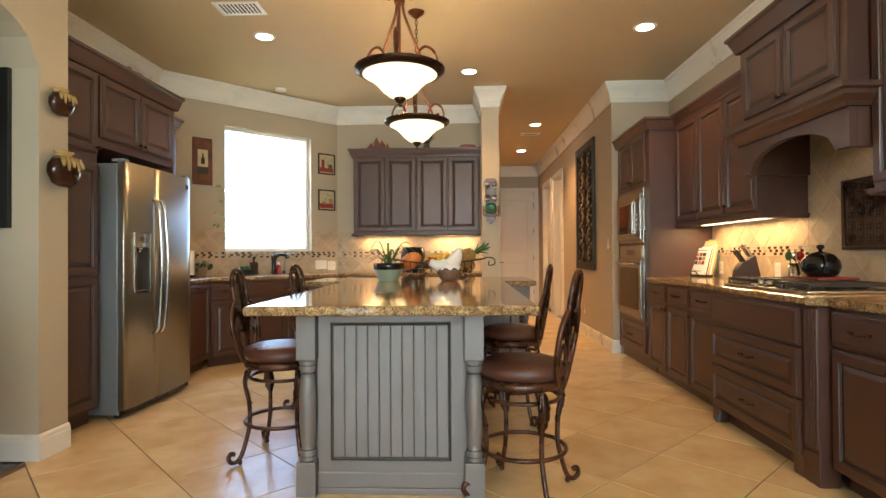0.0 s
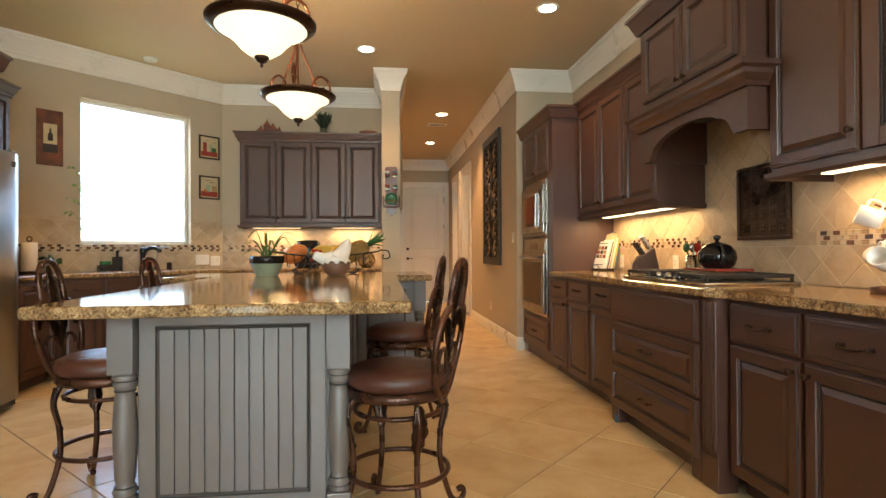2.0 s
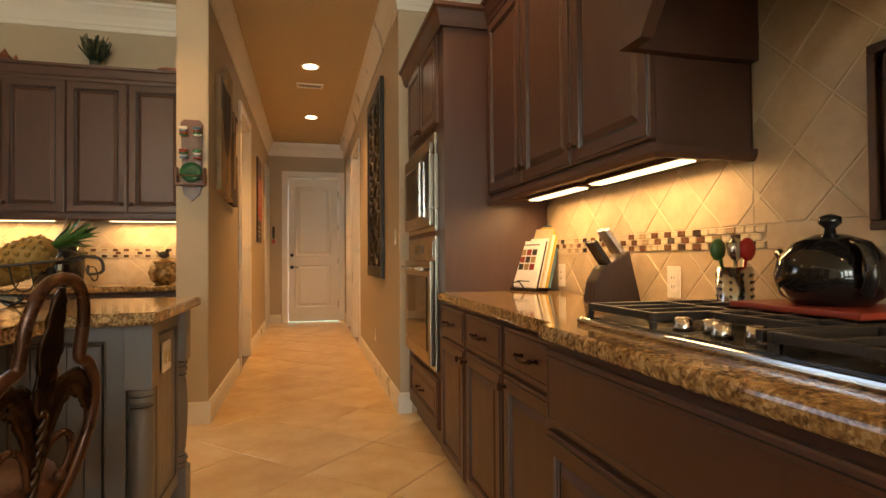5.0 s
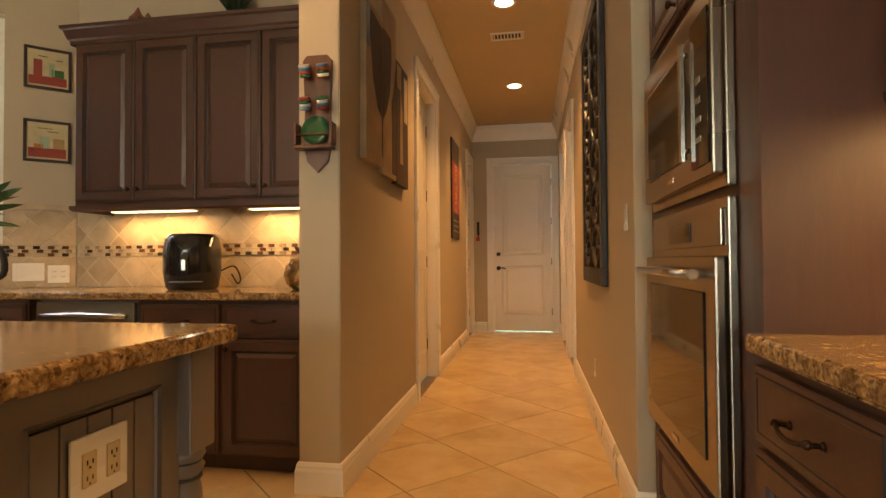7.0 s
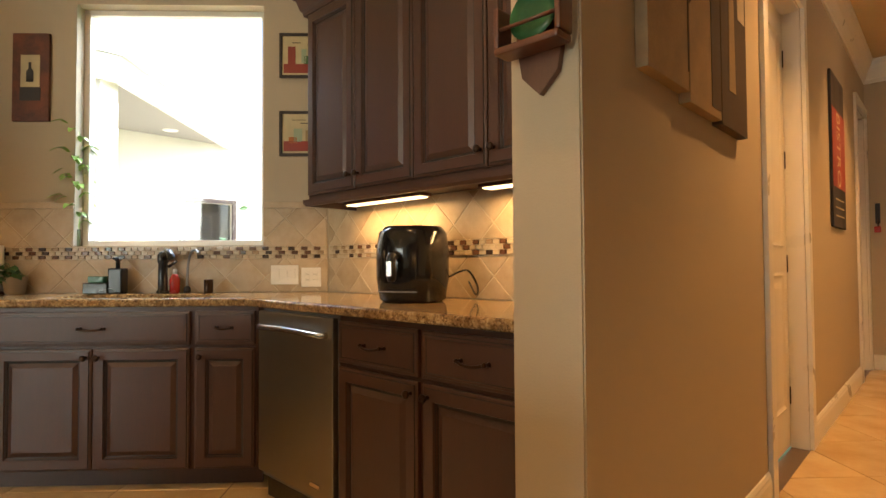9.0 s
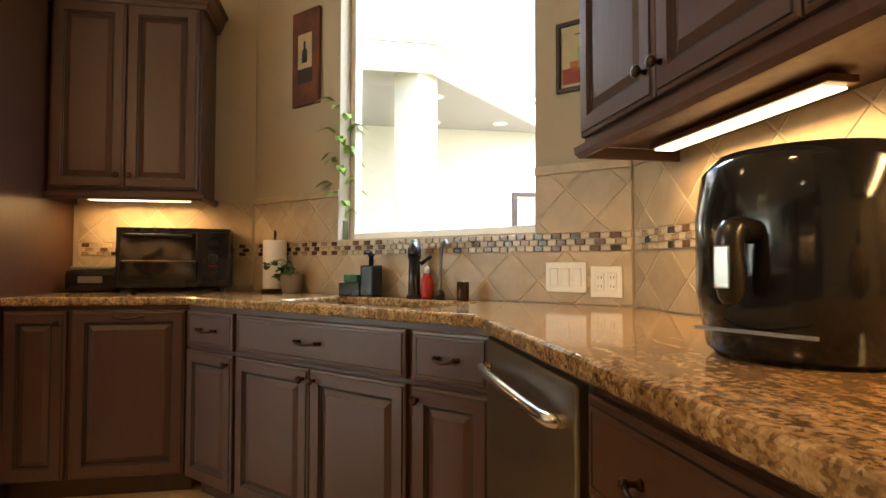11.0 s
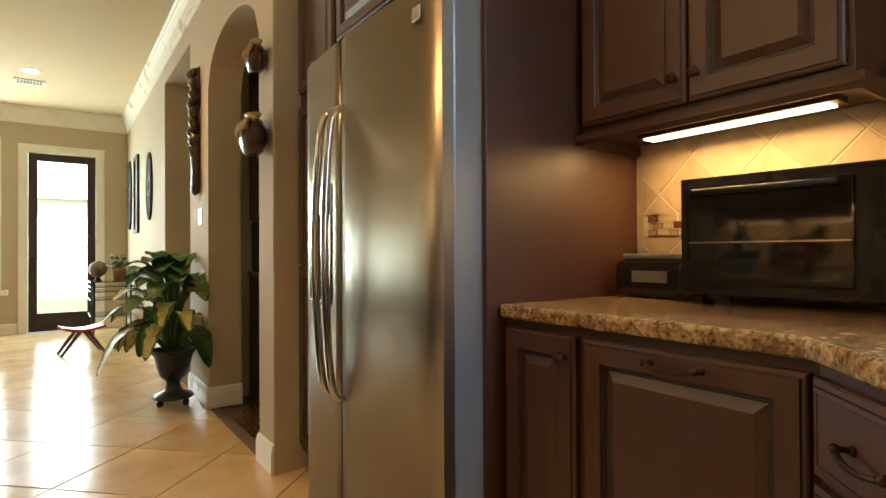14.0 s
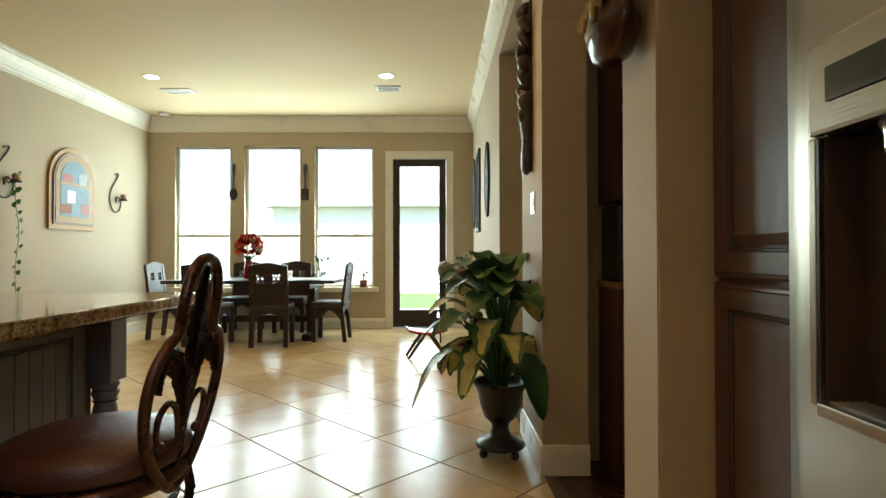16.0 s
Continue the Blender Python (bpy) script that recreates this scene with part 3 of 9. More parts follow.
def window_unit(nm, M, x0, x1, z0, z1, deep, rail=None, label="", sill=0.0):
    """A fixed or hung window at the outer side of its opening."""
    w = thing(nm, M @ pose(0, 0, 0), label, "window")
    w["kind"] = "structure"
    y0, y1, fr = -deep, -deep + 0.05, 0.035
    for bx in ((x0, x0 + fr, z0, z1), (x1 - fr, x1, z0, z1), (x0 + fr, x1 - fr, z0, z0 + fr), (x0 + fr, x1 - fr, z1 - fr, z1)):
        part("window_frame", boxm(bx[0], bx[1], y0, y1, bx[2], bx[3], 0.004), TRIM, w)
    spans = [(z0 + fr, z1 - fr)]
    if rail:
        part("meeting_rail", boxm(x0 + fr, x1 - fr, y0, y1 + 0.012, rail - 0.022, rail + 0.022, 0.004), TRIM, w)
        for lx in (0.3, 0.7):
            part("latch", boxm(-0.03, 0.03, 0, 0.02, 0, 0.018, 0.004), TRIM, w, "", pose(x0 + (x1 - x0) * lx, y1 - 0.01, rail + 0.022))
        spans = [(z0 + fr, rail - 0.022), (rail + 0.022, z1 - fr)]
    for a, b in spans:
        p = part("pane", boxm(x0 + fr, x1 - fr, y0 + 0.02, y0 + 0.026, a, b), PANE, w)
        p.visible_shadow = False
    if sill:
        part("window_sill", boxm(x0 - 0.05, x1 + 0.05, -deep + 0.05, sill, z0 - 0.028, z0 - 0.002, 0.006), TRIM, w)
    return w


window_unit("window_1", M8, *KWIN, 0.125, None, "large fixed kitchen window with a deep plaster reveal")
M12 = along(PLAN[12], PLAN[0])
for k, (a, b) in enumerate(DINING_WINDOWS):
    window_unit("window_%d" % (k + 2), M12, 2.325 + b, 2.325 + a, SILL, HEAD, 0.12, 1.35, "tall double-hung dining window with white frame")
structure("window_sill_long", boxm(2.325 - 0.94, 2.325 + 2.11, 0.001, 0.07, SILL - 0.07, SILL, 0.008), TRIM, "long white window stool and apron", "window sill", M12)
# glazed patio door
structure("trim_patio_door", casing("c", 0.395, 1.18, 2.48, 0.105), TRIM, "white door casing", "door trim", M12)
pd = tagged(part("door_patio", boxm(0.40, 0.50, -0.07, -0.02, 0.01, 2.47, 0.004), DARKW, None, "", M12), "dark wooden patio door with one tall glass pane, closed", "door", "", "structure")
for bx in ((1.075, 1.175, 0.01, 2.47), (0.50, 1.075, 0.01, 0.26), (0.50, 1.075, 2.37, 2.47)):
    part("stile", boxm(bx[0], bx[1], -0.07, -0.02, bx[2], bx[3], 0.004), DARKW, pd)
p = part("pane", boxm(0.50, 1.075, -0.048, -0.042, 0.26, 2.37), PANE, pd)
p.visible_shadow = False
bm = bmesh.new()
lathe(bm, [(0.03, 0), (0.028, 0.012), (0.01, 0.016), (0.01, 0.05)], 12, pose(0, 0, 0, -90))
tube(bm, [(0, 0.05, 0), (-0.1, 0.05, 0)], 0.009)
part("lever_handle", bm, BLACKM, pd, "", pose(1.125, -0.02, 1.02))

# ---- outside ----
ground = structure("ground", boxm(-60, 60, -60, 60, -0.4, -0.14), GRASSM, "green back-yard lawn", "ground")
structure("pavement_patio", boxm(-9.5, -3.35, 5.4, 16, -0.14, -0.05, 0.01), CONC, "pale concrete patio slab", "patio")
structure("pavement_south", boxm(-3.4, 3.4, -7.2, -3.84, -0.14, -0.06, 0.01), CONC, "pale concrete patio slab", "patio")
fence = thing("fence", pose(0, -13, -0.14), "pale weathered wooden privacy fence", "fence")
for k in range(56):
    part("board", boxm(-9 + k * 0.33, -9 + k * 0.33 + 0.315, -0.012, 0.012, 0, 1.85 + 0.02 * (k % 3), 0.003), FENCE, fence)
for rz in (0.4, 1.4):
    part("rail", boxm(-9, 9.5, -0.06, -0.02, rz, rz + 0.09), FENCE, fence)


def house(m, w, d, h, roof_h, label):
    hs = thing("house", m, label, "house")
    part("wall", boxm(0, w, 0, d, 0, h), STUCCO, hs)
    bm = bmesh.new()
    v = [bm.verts.new(p) for p in ((-0.4, -0.4, h), (w + 0.4, -0.4, h), (w + 0.4, d + 0.4, h), (-0.4, d + 0.4, h), (-0.4, d / 2, h + roof_h), (w + 0.4, d / 2, h + roof_h))]
    for f in ((0, 1, 5, 4), (2, 3, 4, 5), (1, 2, 5), (3, 0, 4), (3, 2, 1, 0)):
        bm.faces.new([v[i] for i in f])
    part("roof", bm, ROOF, hs)
    for wx in (0.2, 0.6):
        win = part("window", boxm(w * wx, w * wx + 1.1, d - 0.02, d + 0.04, 1.0, 2.2, 0.02), TRIM, hs)
        part("pane", boxm(w * wx + 0.08, w * wx + 1.02, d + 0.042, d + 0.05, 1.08, 2.12), DARKGL, win)
    return hs


house(pose(-8, -26, -0.14), 13, 8, 3.2, 2.4, "far pale stucco neighbour house with shingle roof")
# covered patio and wing of the house seen through the kitchen window
patio = thing("covered_patio", pose(0, 0, -0.05), "cream stucco covered patio wing of the house", "patio cover")
wing = part("wall", wall_mesh(9.0, [(3.05, 3.75, 0.95, 2.05), (6.3, 7.6, 0.05, 2.15)], 0.2, 0.0, None, 2.95), STUCCO, patio, "", pose(-6.95, 12.0, 0, 0, 0, -90))
for x0, x1, z0, z1 in ((3.05, 3.75, 0.95, 2.05), (6.3, 7.6, 0.05, 2.15)):
    win = part("window", boxm(x0 - 0.07, x1 + 0.07, -0.06, 0.03, z0 - 0.07, z0 - 0.002, 0.008), DARKW, patio, "", pose(-6.95, 12.0, 0, 0, 0, -90))
    for bx in ((x0 - 0.07, x0 - 0.002, z0, z1), (x1 + 0.002, x1 + 0.07, z0, z1), (x0 - 0.07, x1 + 0.07, z1 + 0.002, z1 + 0.07)):
        part("window_frame", boxm(bx[0], bx[1], -0.06, 0.03, bx[2], bx[3], 0.008), DARKW, win)
    part("pane", boxm(x0, x1, -0.06, -0.05, z0, z1), DARKGL, win)
bm = bmesh.new()
prism(bm, [(-7.10, 3.0), (-4.75, 3.0), (-4.75, 6.75), (-7.10, 9.05)], 2.95, 3.02)
part("soffit", bm, [paint("soffit_paint", (0.27, 0.25, 0.22), 0.8, fine=60, vary=0.12, bump=0.1)], patio)
for cx, cy in ((-5.6, 6.9), (-6.45, 6.7), (-6.55, 7.9)):
    bm = bmesh.new()
    lathe(bm, [(0.001, 2.944), (0.085, 2.942), (0.10, 2.949)], 20, pose(cx, cy, 0))
    part("soffit_light", bm, TRIM, patio)
for a, b in (((-4.75, 3.0), (-4.75, 6.75)), ((-4.75, 6.75), (-7.10, 9.05))):
    part("fascia_board", sweep(bmesh.new(), [a, b], [(-0.02, 2.90), (0.03, 2.90), (0.03, 3.16), (-0.02, 3.16)]), TRIM, patio)
part("post", boxm(-0.15, 0.15, -0.15, 0.15, 0.0, 2.95, 0.012), STUCCO, patio, "", pose(-4.98, 6.62, 0, 0, 0, 45))
part("post_base", boxm(-0.19, 0.19, -0.19, 0.19, 0.0, 0.22, 0.012), STUCCO, patio, "", pose(-4.98, 6.62, 0, 0, 0, 45))
bm = bmesh.new()
v = [bm.verts.new(q) for q in ((-4.70, 2.6, 3.16), (-4.70, 6.80, 3.16), (-7.15, 9.15, 3.16), (-9.6, 9.15, 3.16), (-9.6, 2.6, 3.16), (-7.2, 5.2, 4.7), (-7.6, 7.0, 4.7))]
for f in ((0, 1, 6, 5), (1, 2, 6), (2, 3, 6), (3, 4, 5, 6), (4, 0, 5), (4, 3, 2, 1, 0)):
    bm.faces.new([v[k] for k in f])
part("roof", bm, ROOF, patio)
bush = bmesh.new()
rnd = random.Random(4)
for k in range(260):
    c = Vector((rnd.gauss(0, 0.35), rnd.gauss(0, 0.35), 0.35 + abs(rnd.gauss(0.4, 0.3))))
    q = pose(*c, rnd.uniform(0, 360), rnd.uniform(0, 360), rnd.uniform(0, 360))
    vv = [bush.verts.new(q @ Vector(z)) for z in ((0, -0.07, 0), (0.03, 0, 0.01), (0, 0.07, 0), (-0.03, 0, 0.01))]
    bush.faces.new(vv)
shrub = thing("shrub", pose(-3.9, 7.75, -0.05), "leafy green shrub on the patio", "shrub")
part("foliage", bush, LEAF, shrub)
bm = bmesh.new()
for a in range(5):
    tube(bm, [(0, 0, 0), (0.15 * math.cos(a * 1.26), 0.15 * math.sin(a * 1.26), 0.6)], [0.02, 0.008], 6)
part("stem", bm, DARKW, shrub)

# ---- kitchen: right-hand run ----


def base_unit(m, w, depth, cols, label, h=0.875, toe=0.10, group="base cabinets", open_top=False):
    """A base cabinet: body, toe kick, and columns of (width, [(kind, height, knob)]) from the top down; front to -y at y = 0."""
    c = thing("base_cabinet", m, label, "cabinet", group)
    if open_top:
        part("body", boxm(0, w, 0.0, depth, toe, 0.60), CAB, c)
        part("front_rail", boxm(0, w, 0.0, 0.02, 0.60, h), CAB, c)
    else:
        part("body", boxm(0, w, 0.0, depth, toe, h), CAB, c)
    part("toe_kick", boxm(0, w, 0.07, 0.09, 0, toe - 0.002), CAB, c)
    x = 0.0
    for cw, rows in cols:
        z = h - 0.022
        for kind, hh, kn in rows:
            if kind == "drawer":
                drawer_part(c, x + 0.012, -0.001, z - hh, cw - 0.024, hh)
            elif kind == "panel":
                drawer_part(c, x + 0.012, -0.001, z - hh, cw - 0.024, hh, False, False)
            elif kind == "routed":
                drawer_part(c, x + 0.012, -0.001, z - hh, cw - 0.024, hh, True)
            elif kind == "door":
                door_part(c, x + 0.012, -0.001, z - hh, cw - 0.024, hh, kn)
            elif kind == "pair":
                half = (cw - 0.028) / 2
                door_part(c, x + 0.012, -0.001, z - hh, half, hh, "r")
                door_part(c, x + 0.016 + half, -0.001, z - hh, half, hh, "l")
            z -= hh + 0.016
        x += cw
    return c


def upper_unit(m, w, depth, z0, z1, doors, label, crown=True, rail=True, group="wall cabinets"):
    """A wall cabinet: doors is a list of (width, knob side); front to -y at y = 0."""
    c = thing("wall_cabinet", m, label, "cabinet", group)
    part("body", boxm(0, w, 0.0, depth, z0, z1), CAB, c)
    x = 0.012
    for dw, kn in doors:
        door_part(c, x, -0.001, z0 + 0.02, dw - 0.006, z1 - z0 - 0.07, kn)
        x += dw
    if rail:
        part("light_rail", sweep(bmesh.new(), [(0, depth), (0, 0), (w, 0), (w, depth)][::-1], [(0.0, z0 - 0.035), (0.012, z0 - 0.035), (0.022, z0 - 0.022), (0.024, z0 - 0.002), (0.0, z0 - 0.002)]), CAB, c)
    if crown:
        part("cornice", sweep(bmesh.new(), [(0, depth), (0, 0), (w, 0), (w, depth)][::-1],
                              [(0, z1 - 0.05), (0.022, z1 - 0.05), (0.024, z1 - 0.03), (0.034, z1 - 0.02), (0.050, z1 + 0.03), (0.062, z1 + 0.038), (0.064, z1 + 0.055), (0, z1 + 0.055)]), CAB, c)
    return c


def R(x, y, z=0.0):
    return pose(x, y, z, 0, 0, -90)


XF = 1.82
DOORH = 0.585
for ya, yb, kn in ((5.05, 4.60, "r"), (4.60, 4.13, "l"), (4.13, 3.645, "l")):
    base_unit(R(XF, ya), ya - yb, 0.595, [(ya - yb, [("drawer", 0.15, 0), ("door", DOORH, kn)])], "dark brown glazed base cabinet with drawer over raised-panel door")
c = base_unit(R(1.755, 3.642), 0.99, 0.66, [(0.99, [("panel", 0.19, 0), ("routed", 0.25, 0), ("routed", 0.27, 0)])], "projecting dark brown cooktop drawer cabinet on bracket feet")
for px in (0.0, 0.90):
    part("bracket_foot", boxm(px, px + 0.09, -0.004, 0.066, 0.0, 0.14, 0.012), CAB, c)
bm = box(bmesh.new(), 0, 0.034, 0, 0.003, 0.0, 0.055, 0.001)
solid("tape_strip", bm, [paint("blue_tape", (0.03, 0.10, 0.22), 0.6, vary=0.15)], "torn strip of blue masking tape on the cabinet foot", "tape", "", R(1.755, 3.642) @ pose(0.048, -0.0075, 0.002, 0, 14))
# fluted corner post
post = thing("fluted_post", R(1.752, 2.650), "dark brown fluted corner post beside the cooktop drawers", "post")
bm = bmesh.new()
box(bm, 0, 0.12, 0.0, 0.1, 0.0, 0.16, 0.006)
box(bm, 0.004, 0.116, 0.004, 0.1, 0.16, 0.872)
part("core", bm, CAB, post)
for k in range(5):
    bm = bmesh.new()
    lathe(bm, [(0.009, 0.18), (0.010, 0.20), (0.010, 0.84), (0.009, 0.86)], 8)
    part("reed", bm, [CAB], post, "", pose(0.018 + k * 0.021, 0.004, 0))
for ya, yb, kn in ((2.528, 2.10, "r"), (2.10, 1.62, "l"), (1.62, 1.12, "r")):
    base_unit(R(XF, ya), ya - yb, 0.595, [(ya - yb, [("drawer", 0.165, 0), ("door", DOORH - 0.015, kn)])], "dark brown glazed base cabinet with drawer over raised-panel door")
# splash wall side is at x = 2.40


def counter_slab(name, poly, label, z0=0.876, z1=0.915):
    bm = prism(bmesh.new(), poly, z0, z1, 0, 0.012)
    return solid(name, bm, GRAN, label, "countertop")


counter_slab("countertop", [(2.405, 1.08), (2.405, 5.058), (1.79, 5.058), (1.79, 3.67), (1.722, 3.645), (1.722, 2.58), (1.79, 2.52), (1.79, 1.08)], "polished brown and gold speckled granite countertop")

# oven tower
tower = thing("oven_cabinet", R(1.835, 6.10), "tall dark brown cabinet tower holding the built-in ovens", "cabinet")
part("body", boxm(0, 1.03, 0.0, 0.58, 0.10, 2.38), CAB, tower)
part("toe_kick", boxm(0, 1.03, 0.05, 0.07, 0.0, 0.098), CAB, tower)
for k, kn in ((0, "r"), (1, "l")):
    door_part(tower, 0.10 + k * 0.415, -0.001, 1.83, 0.405, 0.48, kn)
drawer_part(tower, 0.10, -0.001, 0.16, 0.82, 0.27, True)
part("cornice", sweep(bmesh.new(), [(0, 0.58), (0, 0), (1.03, 0), (1.03, 0.58)][::-1], [(0, 2.31), (0.022, 2.31), (0.034, 2.34), (0.050, 2.39), (0.064, 2.40), (0.064, 2.42), (0, 2.42)]), CAB, tower)



def oven(z0, z1, w, label, name, micro):
    o = thing(name, R(1.833, 5.975, 0), label, "oven")
    part("frame", boxm(0, w, -0.022, 0.0, z0, z1, 0.004), STEELH, o)
    top = 0.14 if not micro else 0.05
    part("door", boxm(0.012, w - 0.012, -0.050, -0.023, z0 + 0.03, z1 - top, 0.006), STEELH, o)
    part("glass", boxm(0.09, w - (0.225 if micro else 0.09), -0.054, -0.0505, z0 + 0.10, z1 - top - 0.09, 0.003), DARKGL, o)
    if micro:
        part("control_panel", boxm(w - 0.17, w - 0.03, -0.054, -0.0505, z0 + 0.06, z1 - top - 0.05, 0.002), DARKGL, o)
        for k in range(4):
            part("button", boxm(w - 0.12, w - 0.08, -0.0565, -0.0545, z0 + 0.12 + k * 0.05, z0 + 0.135 + k * 0.05, 0.001), CHROME, o)
    else:
        part("control_panel", boxm(0.03, w - 0.03, -0.030, -0.0225, z1 - 0.115, z1 - 0.025, 0.003), STEELH, o)
        part("display", boxm(w * 0.35, w * 0.65, -0.033, -0.0305, z1 - 0.10, z1 - 0.045, 0.001), DARKGL, o)
    bm = bmesh.new()
    hz = z1 - top - 0.045
    if micro:
        hx = w - 0.205
        box(bm, hx - 0.012, hx + 0.012, -0.072, -0.062, z0 + 0.09, z1 - top - 0.08)
        for hz in (z0 + 0.12, z1 - top - 0.11):
            tube(bm, [(hx, -0.05, hz), (hx, -0.064, hz)], 0.008, 8)
    else:
        tube(bm, [(0.06, -0.085, hz), (w - 0.06, -0.085, hz)], 0.013, 12)
        for hx in (0.09, w - 0.09):
            tube(bm, [(hx, -0.05, hz), (hx, -0.085, hz)], 0.010, 8)
    part("handle", bm, CHROME, o)
    part("emblem", boxm(w / 2 - 0.03, w / 2 + 0.03, -0.0525, -0.0505, z0 + 0.055, z0 + 0.070, 0.001), CHROME, o)
    return o


oven(1.24, 1.78, 0.78, "built-in stainless steel microwave with dark glass door", "built_in_microwave", True)
oven(0.47, 1.215, 0.78, "built-in stainless steel wall oven with dark glass door", "wall_oven", False)

# wall cabinets and hood
upper_unit(R(2.09, 5.06), 1.41, 0.325, 1.405, 2.38, [(0.468, "r"), (0.468, "l"), (0.468, "l")], "run of three dark brown raised-panel wall cabinet doors")
hood = thing("range_hood", R(1.97, 3.648), "dark brown arched wooden range hood with mantel shelf and doors", "range hood")
W = 1.03
bm = bmesh.new()
box(bm, 0, W, 0.0, 0.445, 1.98, 2.56)
part("body", bm, CAB, hood)
for k, kn in ((0, "r"), (1, "l")):
    door_part(hood, 0.06 + k * 0.46, -0.001, 2.03, 0.452, 0.45, kn)
part("cornice", sweep(bmesh.new(), [(0, 0.445), (0, 0), (W, 0), (W, 0.445)][::-1], [(0, 2.50), (0.022, 2.50), (0.034, 2.53), (0.060, 2.59), (0.075, 2.60), (0.075, 2.62), (0, 2.62)]), CAB, hood)
part("mantel", sweep(bmesh.new(), [(0, 0.445), (0, 0), (W, 0), (W, 0.445)][::-1], [(0, 1.86), (0.02, 1.86), (0.03, 1.88), (0.055, 1.91), (0.06, 1.93), (0.085, 1.94), (0.085, 1.965), (0, 1.965)]), CAB, hood)
bm = bmesh.new()
n = 20
for k in range(n):
    xa, xb = W * k / n, W * (k + 1) / n
    lo = []
    for q in (xa, xb):
        u = (q / W - 0.5) / 0.40
        lo.append(1.66 + (0.15 * math.sqrt(max(0.0, 1 - u * u)) if abs(u) < 1 else 0.0))
    v = [bm.verts.new(p) for p in ((xa, 0.003, lo[0]), (xb, 0.003, lo[1]), (xb, 0.003, 1.979), (xa, 0.003, 1.979), (xa, 0.04, lo[0]), (xb, 0.04, lo[1]), (xb, 0.04, 1.979), (xa, 0.04, 1.979))]
    for f in ((0, 1, 2, 3), (7, 6, 5, 4), (1, 0, 4, 5), (3, 2, 6, 7), (2, 1, 5, 6), (0, 3, 7, 4)):
        bm.faces.new([v[i] for i in f])
bmesh.ops.remove_doubles(bm, verts=bm.verts[:], dist=0.0001)
part("arched_valance", bm, CAB, hood)
for sx in (0.0, W - 0.03):
    part("side_panel", boxm(sx, sx + 0.03, 0.041, 0.445, 1.66, 1.979), CAB, hood)
part("liner", boxm(0.031, W - 0.031, 0.06, 0.44, 1.93, 1.975), GREYSIDE, hood)
part("filter", boxm(0.2, W - 0.2, 0.12, 0.40, 1.915, 1.929), STEELH, hood)
for lx in (0.25, W - 0.25):
    bm = bmesh.new()
    lathe(bm, [(0.03, 1.905), (0.032, 1.9145)], 14)
    part("lamp", bm, WHITE, hood, "", pose(lx, 0.1, 0))
near = upper_unit(R(2.09, 2.615), 0.492, 0.325, 1.45, 2.72, [(0.48, "r")], "tall dark brown wall cabinet with one raised-panel door")
glazed = thing("wall_cabinet", R(2.09, 2.122), "tall dark brown wall cabinet with a beaded glass door over glassware", "cabinet", "wall cabinets")
GW, GZ0, GZ1 = 0.492, 1.45, 2.72
for nm, bx in (("back_panel", (0.018, GW - 0.018, 0.305, 0.325, GZ0 + 0.02, GZ1 - 0.02)), ("side_panel", (0.0, 0.018, 0.0, 0.325, GZ0, GZ1)), ("side_panel", (GW - 0.018, GW, 0.0, 0.325, GZ0, GZ1)),
               ("bottom_panel", (0.018, GW - 0.018, 0.0, 0.325, GZ0, GZ0 + 0.02)), ("top_panel", (0.018, GW - 0.018, 0.0, 0.325, GZ1 - 0.02, GZ1)),
               ("shelf", (0.019, GW - 0.019, 0.02, 0.304, 1.86, 1.878)), ("shelf", (0.019, GW - 0.019, 0.02, 0.304, 2.28, 2.298))):
    part(nm, boxm(*bx), CAB, glazed)
gd = part("door", boxm(0.012, 0.082, -0.024, -0.002, GZ0 + 0.02, GZ1 - 0.05, 0.004), CAB, glazed)
for bx in ((GW - 0.082, GW - 0.012, GZ0 + 0.02, GZ1 - 0.05), (0.0825, GW - 0.0825, GZ0 + 0.02, GZ0 + 0.09), (0.0825, GW - 0.0825, GZ1 - 0.12, GZ1 - 0.05)):
    part("door_rail", boxm(bx[0], bx[1], -0.024, -0.002, bx[2], bx[3], 0.004), CAB, gd)
for bx in ((0.083, 0.092, GZ0 + 0.091, GZ1 - 0.121), (GW - 0.092, GW - 0.083, GZ0 + 0.091, GZ1 - 0.121), (0.093, GW - 0.093, GZ0 + 0.091, GZ0 + 0.10), (0.093, GW - 0.093, GZ1 - 0.13, GZ1 - 0.121)):
    part("bead", boxm(bx[0], bx[1], -0.020, -0.008, bx[2], bx[3], 0.003), GLAZE, gd)
p = part("pane", boxm(0.092, GW - 0.092, -0.012, -0.009, GZ0 + 0.10, GZ1 - 0.13), PANE, gd)
p.visible_shadow = False
part("light_rail", sweep(bmesh.new(), [(0, 0), (GW, 0)][::-1], [(0.0, GZ0 - 0.035), (0.012, GZ0 - 0.035), (0.022, GZ0 - 0.022), (0.024, GZ0 - 0.002), (0.0, GZ0 - 0.002)]), CAB, glazed)
part("cornice", sweep(bmesh.new(), [(0, 0), (GW, 0)][::-1], [(0, GZ1 - 0.05), (0.022, GZ1 - 0.05), (0.034, GZ1 - 0.02), (0.050, GZ1 + 0.03), (0.064, GZ1 + 0.055), (0, GZ1 + 0.055)]), CAB, glazed)
AMBER = glass("amber_glass", (0.75, 0.38, 0.10), 0.05)
